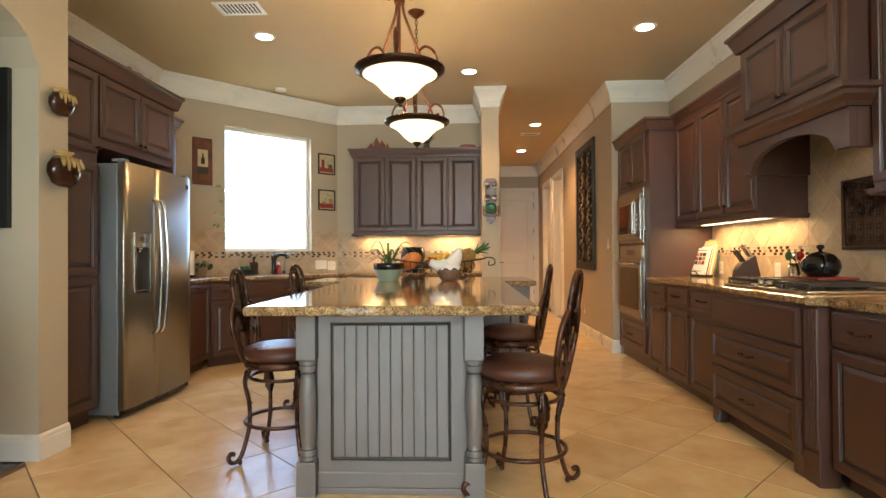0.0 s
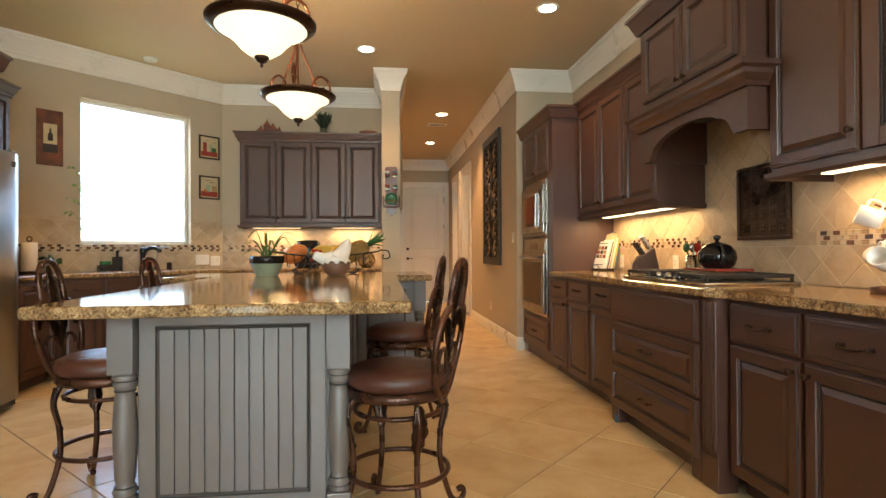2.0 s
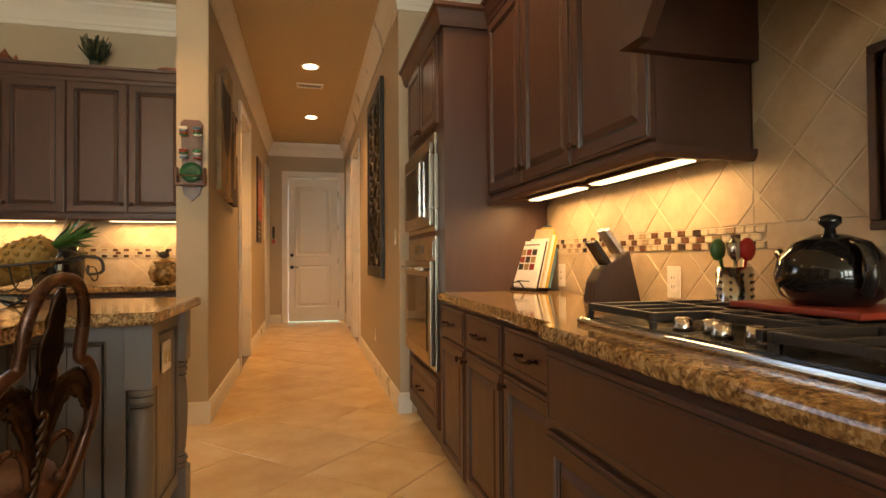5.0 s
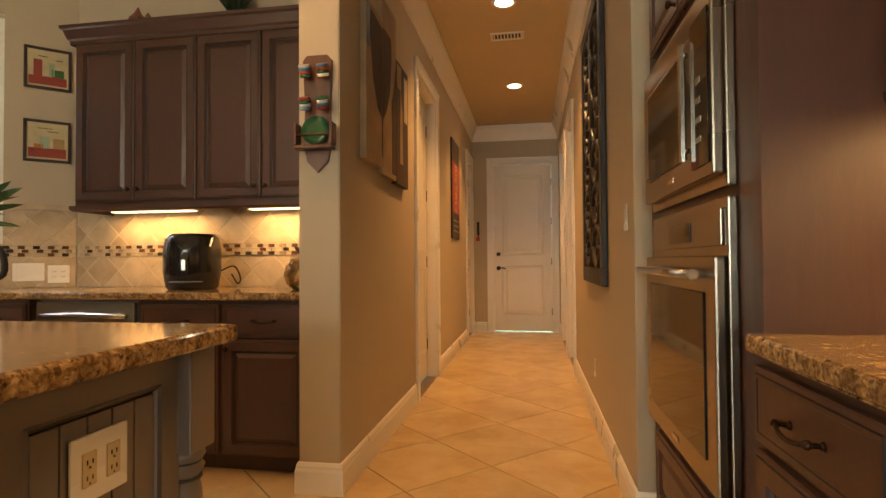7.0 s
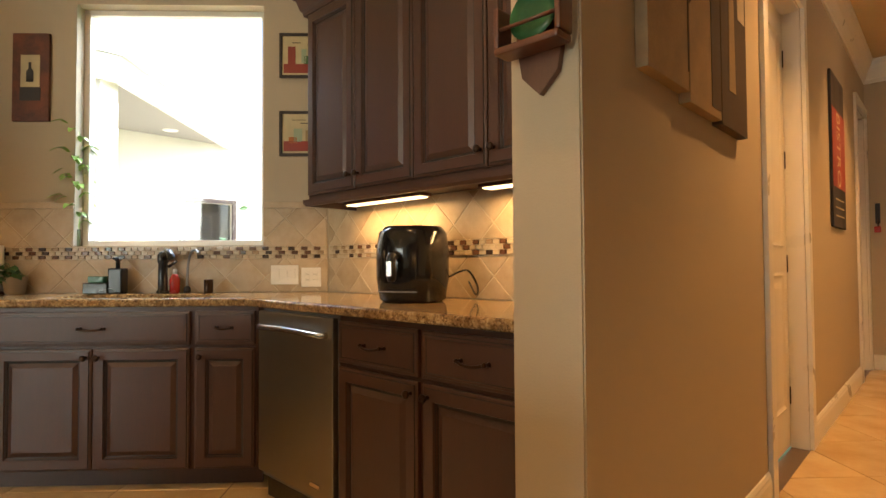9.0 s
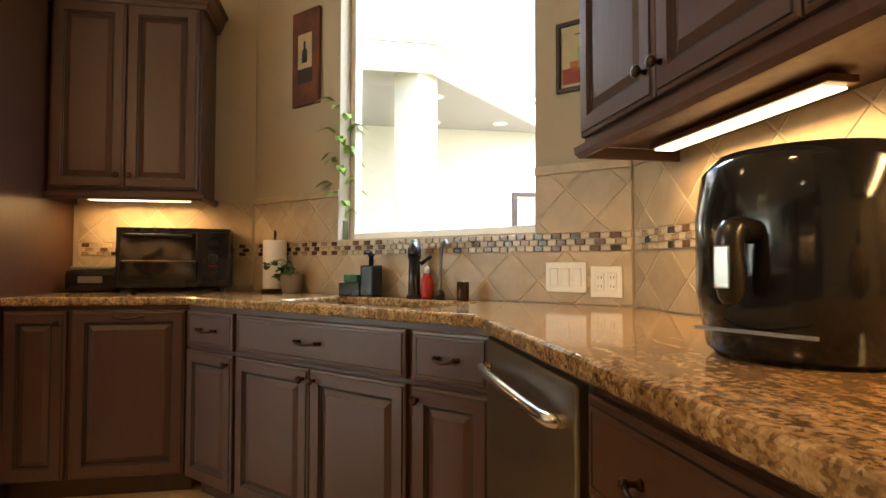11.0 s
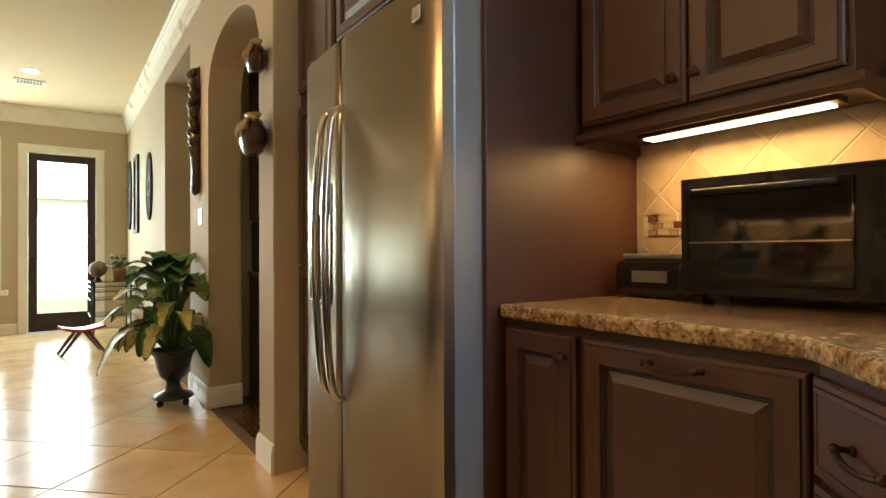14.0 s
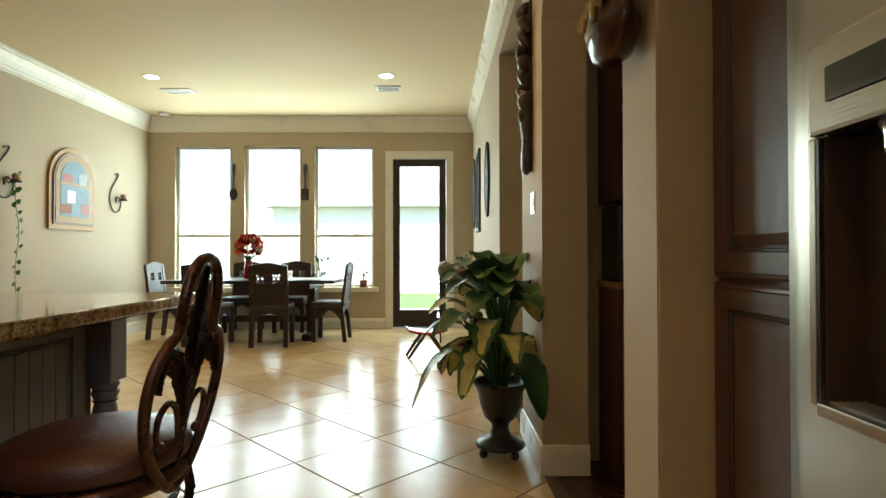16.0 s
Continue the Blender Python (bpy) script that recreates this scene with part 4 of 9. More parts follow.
for gx, gz, gh in ((0.14, GZ0 + 0.0205, 0.16), (0.25, GZ0 + 0.0205, 0.20), (0.36, GZ0 + 0.0205, 0.15), (0.17, 1.8785, 0.19), (0.30, 1.8785, 0.22)):
    bm = bmesh.new()
    lathe(bm, [(0.032, 0), (0.030, 0.005), (0.006, 0.012), (0.006, gh * 0.42), (0.030, gh * 0.52), (0.040, gh * 0.75), (0.036, gh), (0.033, gh), (0.036, gh * 0.75), (0.012, gh * 0.53)], 18)
    solid("goblet", bm, AMBER, "amber glass goblet on the cabinet shelf", "glass", "goblets in the cabinet", R(2.09, 2.122) @ pose(gx, 0.12, gz))
upper_unit(R(2.09, 1.628), 0.492, 0.325, 1.45, 2.72, [(0.48, "l")], "tall dark brown wall cabinet with one raised-panel door")


# ---- back run ----
def B(x, y=6.40):
    return pose(x, y, 0)


def A45(d, off=0.0):
    """On the angled run: d metres from its left end, front to the room."""
    s = math.sqrt(0.5)
    return pose(-2.505 + d * s + off * s, 5.275 + d * s - off * s, 0, 0, 0, 45)


base_unit(B(-0.66), 0.465, 0.595, [(0.465, [("drawer", 0.16, 0), ("door", DOORH - 0.01, "r")])], "dark brown glazed base cabinet with drawer over raised-panel door")
base_unit(B(-0.195), 0.482, 0.595, [(0.482, [("drawer", 0.16, 0), ("door", DOORH - 0.01, "l")])], "dark brown glazed base cabinet with drawer over raised-panel door")
dwr = thing("dishwasher", B(-1.262), "stainless steel dishwasher with curved bar handle", "dishwasher")
part("body", boxm(0.0, 0.595, 0.0, 0.58, 0.10, 0.868), GREYSIDE, dwr)
part("door", boxm(0.004, 0.591, -0.028, -0.001, 0.13, 0.862, 0.006), STEEL, dwr)
part("kick_plate", boxm(0.01, 0.585, 0.02, 0.05, 0.0, 0.098), BLACK, dwr)
bm = bmesh.new()
tube(bm, curve_pts([(0.05, -0.028, 0.79), (0.07, -0.06, 0.792), (0.3, -0.075, 0.80), (0.525, -0.06, 0.792), (0.545, -0.028, 0.79)], 5), 0.013, 10)
part("handle", bm, CHROME, dwr)
part("emblem", boxm(0.43, 0.50, -0.0305, -0.0285, 0.17, 0.188, 0.002), CHROME, dwr)
base_unit(A45(0.0), 0.375, 0.58, [(0.375, [("drawer", 0.16, 0), ("door", DOORH - 0.01, "r")])], "narrow dark brown base cabinet with drawer over door")
base_unit(A45(0.375), 0.94, 0.58, [(0.94, [("drawer", 0.16, 0), ("pair", DOORH - 0.01, 0)])], "dark brown sink base cabinet with two raised-panel doors", open_top=True)
base_unit(A45(1.315), 0.31, 0.38, [(0.31, [("drawer", 0.16, 0), ("door", DOORH - 0.01, "l")])], "narrow dark brown base cabinet with drawer over door")


def Lm(x, y):
    return pose(x, y, 0, 0, 0, 90)


base_unit(Lm(-2.515, 4.497), 0.775, 0.60, [(0.275, [("door", 0.745, "r")]), (0.50, [("door", 0.745, "pull")])], "dark brown base cabinet with pull-out raised-panel doors")


def P45(u, c):
    """Plan place by the distance along the angled wall and the line x - y = c."""
    return ((u * math.sqrt(2) + c) / 2, (u * math.sqrt(2) - c) / 2)


def holed_slab(outer, hole, z0, z1):
    """A slab with one hole through it and rounded edges."""
    bm = bmesh.new()
    edges = []
    for loop in (outer, hole):
        vs = [bm.verts.new((x, y, z1)) for x, y in loop]
        edges += [bm.edges.new((vs[i], vs[(i + 1) % len(vs)])) for i in range(len(vs))]
    bmesh.ops.triangle_fill(bm, edges=edges, use_beauty=True, use_dissolve=False)
    bmesh.ops.recalc_face_normals(bm, faces=bm.faces[:])
    r = bmesh.ops.extrude_face_region(bm, geom=bm.faces[:])
    bmesh.ops.translate(bm, verts=[v for v in r["geom"] if isinstance(v, bmesh.types.BMVert)], vec=(0, 0, z0 - z1))
    bmesh.ops.recalc_face_normals(bm, faces=bm.faces[:])
    es = [e for e in bm.edges if len(e.link_faces) == 2 and e.calc_face_angle() > 1.2]
    bmesh.ops.bevel(bm, geom=es, offset=0.011, segments=3, affect="EDGES", profile=0.5)
    return bm


SINK = (2.50, 3.27, -8.40, -7.88)
bm = holed_slab([(-2.485, 4.496), (-2.485, 5.255), (-1.38, 6.36), (0.286, 6.36), (0.286, 6.985), (-1.594, 6.985), (-3.135, 5.444), (-3.135, 4.496)],
                [P45(SINK[0], SINK[2]), P45(SINK[0], SINK[3]), P45(SINK[1], SINK[3]), P45(SINK[1], SINK[2])], 0.876, 0.915)
ctop = solid("countertop", bm, GRAN, "polished brown and gold speckled granite countertop round the sink", "countertop")
upper_unit(B(-1.32, 6.685), 1.606, 0.31, 1.41, 2.42, [(0.395, "r"), (0.395, "l"), (0.395, "r"), (0.395, "l")], "four-door dark brown raised-panel wall cabinet with cornice")
upper_unit(Lm(-2.84, 4.50), 0.725, 0.305, 1.43, 2.46, [(0.353, "r"), (0.353, "l")], "two-door dark brown raised-panel wall cabinet", True)

# ---- fridge wall ----
pantry = thing("pantry_cabinet", Lm(-2.46, 3.06), "tall dark brown pantry cabinet with stacked raised-panel doors", "cabinet")
part("body", boxm(0, 0.44, 0.0, 0.68, 0.10, 2.44), CAB, pantry)
part("toe_kick", boxm(0, 0.44, 0.06, 0.08, 0.0, 0.098), CAB, pantry)
door_part(pantry, 0.012, -0.001, 0.13, 0.416, 0.87, None)
door_part(pantry, 0.012, -0.001, 1.012, 0.416, 0.76, None)
door_part(pantry, 0.012, -0.001, 1.84, 0.416, 0.55, "r")
over = thing("over_fridge_cabinet", Lm(-2.46, 3.502), "dark brown two-door cabinet above the fridge", "cabinet")
part("body", boxm(0, 0.965, 0.0, 0.68, 1.90, 2.44), CAB, over)
door_part(over, 0.012, -0.001, 1.96, 0.466, 0.43, "r")
door_part(over, 0.484, -0.001, 1.96, 0.466, 0.43, "l")
part("side_panel", boxm(0.966, 0.986, -0.01, 0.68, 0.0, 2.44, 0.002), CAB, over)
part("cornice", sweep(bmesh.new(), [(-0.44, 0.0), (0.986, -0.01), (0.986, 0.68)][::-1], [(0, 2.40), (0.022, 2.40), (0.034, 2.43), (0.050, 2.49), (0.064, 2.50), (0.064, 2.52), (0, 2.52)]), CAB, over)

fr = thing("refrigerator", Lm(-2.275, 3.548), "stainless steel side-by-side refrigerator with ice and water dispenser", "refrigerator")
part("body", boxm(0.01, 0.92, 0.075, 0.80, 0.03, 1.79, 0.01), GREYSIDE, fr)


def bowed(x0, x1, z0, z1):
    """A door skin that swells a little towards its middle."""
    bm = bmesh.new()
    n = 10
    prof = []
    for k in range(n + 1):
        x = x0 + (x1 - x0) * k / n
        y = 0.022 * ((x - 0.455) / 0.455) ** 2
        edge = 0.010 if k in (0, n) else 0.0
        prof.append((x, y + edge))
    vs = []
    for z in (z0, z1):
        vs.append(([bm.verts.new((x, y, z)) for x, y in prof], [bm.verts.new((x, 0.07, z)) for x, y in prof]))
    (a, ab), (b, bb) = vs
    for k in range(n):
        f = bm.faces.new((a[k], a[k + 1], b[k + 1], b[k]))
        f.smooth = True
        bm.faces.new((ab[k + 1], ab[k], bb[k], bb[k + 1]))
        bm.faces.new((a[k + 1], a[k], ab[k], ab[k + 1]))
        bm.faces.new((b[k], b[k + 1], bb[k + 1], bb[k]))
    bm.faces.new((a[0], b[0], bb[0], ab[0]))
    bm.faces.new((b[n], a[n], ab[n], bb[n]))
    return bm


def bowed_open(x0, x1, z0, z1, hole):
    """The freezer door: a bowed skin with a rectangular recess."""
    hx0, hx1, hz0, hz1 = hole
    xs = [x0, x0 + 0.012, x0 + 0.05, hx0, (2 * hx0 + hx1) / 3, (hx0 + 2 * hx1) / 3, hx1, x1 - 0.035, x1 - 0.010, x1]
    zs = [z0, hz0, hz1, z1]
    bow = lambda x: 0.022 * ((x - 0.455) / 0.455) ** 2 + (0.010 if x in (x0, x1) else 0.0)
    bm = bmesh.new()
    g = [[bm.verts.new((x, bow(x), z)) for x in xs] for z in zs]
    bk_ = [[bm.verts.new((x, 0.07, z)) for x in (x0, x1)] for z in (z0, z1)]
    for j in range(3):
        for i in range(len(xs) - 1):
            if j == 1 and hx0 <= xs[i] < hx1:
                continue
            bm.faces.new((g[j][i], g[j][i + 1], g[j + 1][i + 1], g[j + 1][i])).smooth = True
    bm.faces.new((bk_[0][1], bk_[0][0], bk_[1][0], bk_[1][1]))
    bm.faces.new(g[0][::-1] + [bk_[0][0], bk_[0][1]])
    bm.faces.new(g[3] + [bk_[1][1], bk_[1][0]])
    bm.faces.new([r[0] for r in g] + [bk_[1][0], bk_[0][0]])
    bm.faces.new([r[-1] for r in g][::-1] + [bk_[0][1], bk_[1][1]])
    return bm


fz = part("door", bowed_open(0.0, 0.345, 0.07, 1.80, (0.097, 0.273, 0.882, 1.203)), STEEL, fr)
fd = part("door", bowed(0.352, 0.93, 0.07, 1.80), STEEL, fr)
for dd, hx, bend in ((fz, 0.312, -1), (fd, 0.388, 1)):
    bm = bmesh.new()
    tube(bm, curve_pts([(hx, 0.0, 1.56), (hx, -0.045, 1.50), (hx + 0.004 * bend, -0.068, 1.2), (hx + 0.004 * bend, -0.068, 0.95), (hx, -0.045, 0.62), (hx, 0.0, 0.56)], 6), 0.0135, 10)
    part("handle", bm, CHROME, dd)
NICHE = paint("niche_brown", (0.065, 0.048, 0.038), 0.34, fine=90, vary=0.15, bump=0.05)
disp = part("dispenser", boxm(0.085, 0.285, -0.004, 0.03, 1.20, 1.31, 0.006), STEELH, fz)
for bx in ((0.085, 0.10), (0.27, 0.285)):
    part("dispenser_side", boxm(bx[0], bx[1], -0.003, 0.055, 0.88, 1.199, 0.003), STEELH, fz)
part("dispenser_back", boxm(0.1005, 0.2695, 0.055, 0.060, 0.875, 1.205), NICHE, fz)
for bx in ((0.1005, 0.1025), (0.2675, 0.2695)):
    part("niche_cheek", boxm(bx[0], bx[1], 0.006, 0.0545, 0.887, 1.199), NICHE, fz)
part("dispenser_tray", boxm(0.0975, 0.2725, -0.004, 0.0545, 0.870, 0.8865, 0.003), STEELH, fz)
for k in range(5):
    part("tray_slat", boxm(0.106, 0.264, 0.006 + k * 0.009, 0.011 + k * 0.009, 0.8867, 0.889), GREYSIDE, fz)
part("nozzle", lathe(bmesh.new(), [(0.013, 1.165), (0.015, 1.170), (0.015, 1.185), (0.020, 1.1985)], 14, pose(0.185, 0.026, 0)), CHROME, fz)
part("paddle", boxm(0.168, 0.202, 0.046, 0.0545, 1.06, 1.165, 0.004), BLACK, fz)
part("dispenser_display", boxm(0.12, 0.25, -0.007, -0.0045, 1.235, 1.275, 0.001), DARKGL, fz)
part("logo_plate", boxm(0.82, 0.86, 0.008, 0.014, 1.70, 1.74, 0.001), CHROME, fr)
part("grille", boxm(0.02, 0.89, 0.03, 0.074, 0.03, 0.068), BLACK, fr)
for wx in (0.06, 0.85):
    bm = bmesh.new()
    lathe(bm, [(0.028, -0.02), (0.03, 0.0), (0.028, 0.02)], 12, pose(0, 0, 0, 0, 90))
    part("wheel", bm, BLACK, fr, "", pose(wx, 0.10, 0.03))
part("hinge_cap", boxm(0.85, 0.91, 0.03, 0.12, 1.801, 1.822, 0.004), GREYSIDE, fr)
part("hinge_cap", boxm(0.01, 0.07, 0.03, 0.12, 1.801, 1.822, 0.004), GREYSIDE, fr)
bm = bmesh.new()
lathe(bm, [(0.035, 0), (0.033, 0.004), (0.0001, 0.005)], 18, pose(0, 0, 0, 0, 90))
solid("fridge_magnet", bm, [paint("magnet_print", (0.45, 0.28, 0.27), 0.4, broad=60, vary=0.6)], "round printed fridge magnet", "magnet", "", pose(-2.42, 4.4495, 1.63, 0, 0, 90))

# ---- island ----
isl = thing("kitchen_island", pose(0, 0, 0), "grey-brown glazed beadboard island with turned corner posts", "island")
part("body", boxm(-0.66, 0.06, 2.46, 4.45, 0.10, 0.874), ISL, isl)
part("body", boxm(-1.19, 0.55, 4.46, 4.99, 0.10, 0.874), ISL, isl)
part("plinth", boxm(-0.64, 0.04, 2.45, 4.45, 0.0, 0.099), ISL, isl)
part("plinth", boxm(-1.16, 0.52, 4.50, 4.96, 0.0, 0.099), ISL, isl)


def bead_panel(m, w, h, frame=0.075):
    f = panel_front(w, h, [(0, 0.004), (0, -0.012), (frame - 0.014, -0.012), (frame - 0.010, -0.018), (frame - 0.004, -0.012), (frame, -0.003), (frame + 0.002, -0.003)], (3,))
    p = part("beadboard_panel", f, [ISL, ISLG], isl, "", m)
    iw = w - 2 * frame
    n = max(3, round(iw / 0.055))
    bw = iw / n
    for k in range(n):
        bm = bmesh.new()
        box(bm, frame + k * bw + 0.0016, frame + (k + 1) * bw - 0.0016, -0.0075, -0.002, frame + 0.003, h - frame - 0.003, 0.0018)
        part("bead_board", bm, ISL, p)
    bm = boxm(frame, w - frame, -0.0030, -0.0026, frame, h - frame)
    part("groove_backing", bm, ISLG, p)
    return p


def turned_post(x, y):
    bm = bmesh.new()
    s = 0.046
    lathe(bm, [(0.040, 0.16), (0.044, 0.172), (0.036, 0.182), (0.045, 0.198), (0.036, 0.214), (0.030, 0.224), (0.036, 0.25), (0.042, 0.36), (0.043, 0.45), (0.037, 0.545), (0.030, 0.575),
               (0.036, 0.585), (0.044, 0.60), (0.036, 0.612), (0.045, 0.626), (0.040, 0.64)], 20)
    p = part("turned_post", bm, [ISL, ISLG], isl, "", pose(x, y, 0))
    part("foot_block", boxm(-s, s, -s, s, 0.0, 0.16, 0.004), ISL, p)
    part("top_block", boxm(-s, s, -s, s, 0.64, 0.874, 0.004), ISL, p)
    for z in (0.182, 0.214, 0.575, 0.612):
        part("groove_ring", lathe(bmesh.new(), [(0.0375, z - 0.003), (0.0385, z), (0.0375, z + 0.003)], 20), ISLG, p)
    return p


bead_panel(pose(-0.645, 2.446, 0.10), 0.69, 0.772, 0.07)
part("base_mould", boxm(-0.65, 0.05, 2.430, 2.448, 0.03, 0.105, 0.006), ISL, isl)
part("base_mould", boxm(-0.65, 0.05, 2.426, 2.449, 0.0, 0.03, 0.004), ISL, isl)
turned_post(-0.697, 2.44)
turned_post(0.097, 2.44)
for x0 in (2.53, 3.17, 3.81):
    bead_panel(pose(0.075, x0, 0.10, 0, 0, 90), 0.62, 0.772)
for x1 in (3.15, 3.79, 4.43):
    p = bead_panel(pose(-0.675, x1, 0.10, 0, 0, -90), 0.62, 0.772)
    knob(p, 0.05 if x1 != 3.79 else 0.57, -0.013, 0.70)
bead_panel(pose(0.566, 4.52, 0.10, 0, 0, 90), 0.44, 0.772)
bead_panel(pose(-1.206, 4.96, 0.10, 0, 0, -90), 0.44, 0.772)
bead_panel(pose(0.10, 4.445, 0.10), 0.42, 0.772)
bead_panel(pose(-1.16, 4.445, 0.10), 0.44, 0.772)
for q in ((0.565, 4.455), (0.565, 5.0), (-1.205, 4.455), (-1.205, 5.0)):
    turned_post(*q)
for k in range(3):
    p = part("door", raised_door(0.56, 0.74), [ISL, ISLG], isl, "", pose(0.53 - k * 0.575, 5.003, 0.115, 0, 0, 180))
    knob(p, 0.04, -0.022, 0.68)
bm = prism(bmesh.new(), [(-0.90, 2.15), (0.37, 2.15), (0.37, 4.30), (0.65, 4.30), (0.65, 5.09), (-1.28, 5.09), (-1.28, 4.30), (-0.90, 4.30)], 0.875, 0.918, 0, 0.013)
solid("island_countertop", bm, GRAN, "polished brown and gold granite island top", "countertop")
ot = thing("wall_outlet", pose(0.5785, 4.73, 0.705, 0, 0, 90), "cream double outlet plate with dark slots on the island side", "outlet")
part("plate", boxm(-0.066, 0.066, -0.006, 0.0, -0.06, 0.06, 0.003), WHITE, ot)
for sx in (-0.028, 0.028):
    so = part("socket", boxm(sx - 0.016, sx + 0.016, -0.009, -0.0062, -0.03, 0.03, 0.002), CREAM, ot)
    for sz in (-0.015, 0.013):
        for dx in (-0.006, 0.006):
            part("slot", boxm(sx + dx - 0.0012, sx + dx + 0.0012, -0.0096, -0.0091, sz - 0.004, sz + 0.004), BLACK, so)
        part("slot", boxm(sx - 0.0018, sx + 0.0018, -0.0096, -0.0091, sz - 0.0115, sz - 0.008), BLACK, so)

# sink: two steel basins under the slab
sink = thing("kitchen_sink", pose(*P45((SINK[0] + SINK[1]) / 2, (SINK[2] + SINK[3]) / 2), 0, 0, 0, 45), "double-bowl stainless steel undermount sink", "sink")
for x0, x1 in ((-0.395, 0.045), (0.06, 0.395)):
    bm = bmesh.new()
    lo = [(x0 + 0.05, -0.14), (x1 - 0.05, -0.14), (x1 - 0.05, 0.14), (x0 + 0.05, 0.14)]
    hi = [(x0, -0.19), (x1, -0.19), (x1, 0.19), (x0, 0.19)]
    rings = [[bm.verts.new((x, y, z)) for x, y in loop] for loop, z in ((hi, 0.874), (hi, 0.80), (lo, 0.72))]
    for a, b in ((0, 1), (1, 2)):
        for k in range(4):
            bm.faces.new((rings[a][k], rings[a][(k + 1) % 4], rings[b][(k + 1) % 4], rings[b][k]))
    bm.faces.new(rings[2])
    bmesh.ops.recalc_face_normals(bm, faces=bm.faces[:])
    bmesh.ops.bevel(bm, geom=[e for e in bm.edges if len(e.link_faces) == 2], offset=0.02, segments=3, affect="EDGES")
    bw = part("bowl", bm, CHROME, sink)
    bm = bmesh.new()
    lathe(bm, [(0.04, 0.722), (0.035, 0.726), (0.01, 0.724)], 14, pose((x0 + x1) / 2, 0, 0))
    part("drain", bm, CHROME, bw)

# ---- backsplash panels ----
def clip(poly, x0, x1, z0, z1):
    """Cut a convex polygon to a rectangle."""
    for ax, lim, keep in ((0, x0, 1), (0, x1, -1), (1, z0, 1), (1, z1, -1)):
        out = []
        for i in range(len(poly)):
            a, b = poly[i], poly[(i + 1) % len(poly)]
            da, db = (a[ax] - lim) * keep, (b[ax] - lim) * keep
            if da >= 0:
                out.append(a)
            if da * db < 0:
                t = da / (da - db)
                out.append((a[0] + (b[0] - a[0]) * t, a[1] + (b[1] - a[1]) * t))
        poly = out
        if len(poly) < 3:
            return []
    return poly


def area(poly):
    return abs(sum(poly[i][0] * poly[(i + 1) % len(poly)][1] - poly[(i + 1) % len(poly)][0] * poly[i][1] for i in range(len(poly)))) / 2


def slab_piece(poly, d0, d1, flat):
    """A thin piece on a polygon; flat: lying, else standing with its face to +y. Its edge is slightly eased."""
    bm = bmesh.new()
    cx, cy = sum(p[0] for p in poly) / len(poly), sum(p[1] for p in poly) / len(poly)
    def at(p, d, k=0.0):
        r = math.hypot(p[0] - cx, p[1] - cy)
        q = (cx + (p[0] - cx) * (1 - k / r), cy + (p[1] - cy) * (1 - k / r)) if r > 1e-6 else p
        return (q[0], q[1], d) if flat else (q[0], d, q[1])
    rings = [[bm.verts.new(at(p, d, k)) for p in poly] for d, k in ((d0, 0.0), (d1 - 0.002, 0.0), (d1, 0.003))]
    n = len(poly)
    for a in range(2):
        for k in range(n):
            bm.faces.new((rings[a][k], rings[a][(k + 1) % n], rings[a + 1][(k + 1) % n], rings[a + 1][k]))
    bm.faces.new(rings[2])
    bmesh.ops.recalc_face_normals(bm, faces=bm.faces[:])
    return bm


def mesh_of(bm, name, material):
    me = bpy.data.meshes.new(name)
    bm.to_mesh(me)
    bm.free()
    me.materials.append(material)
    return me


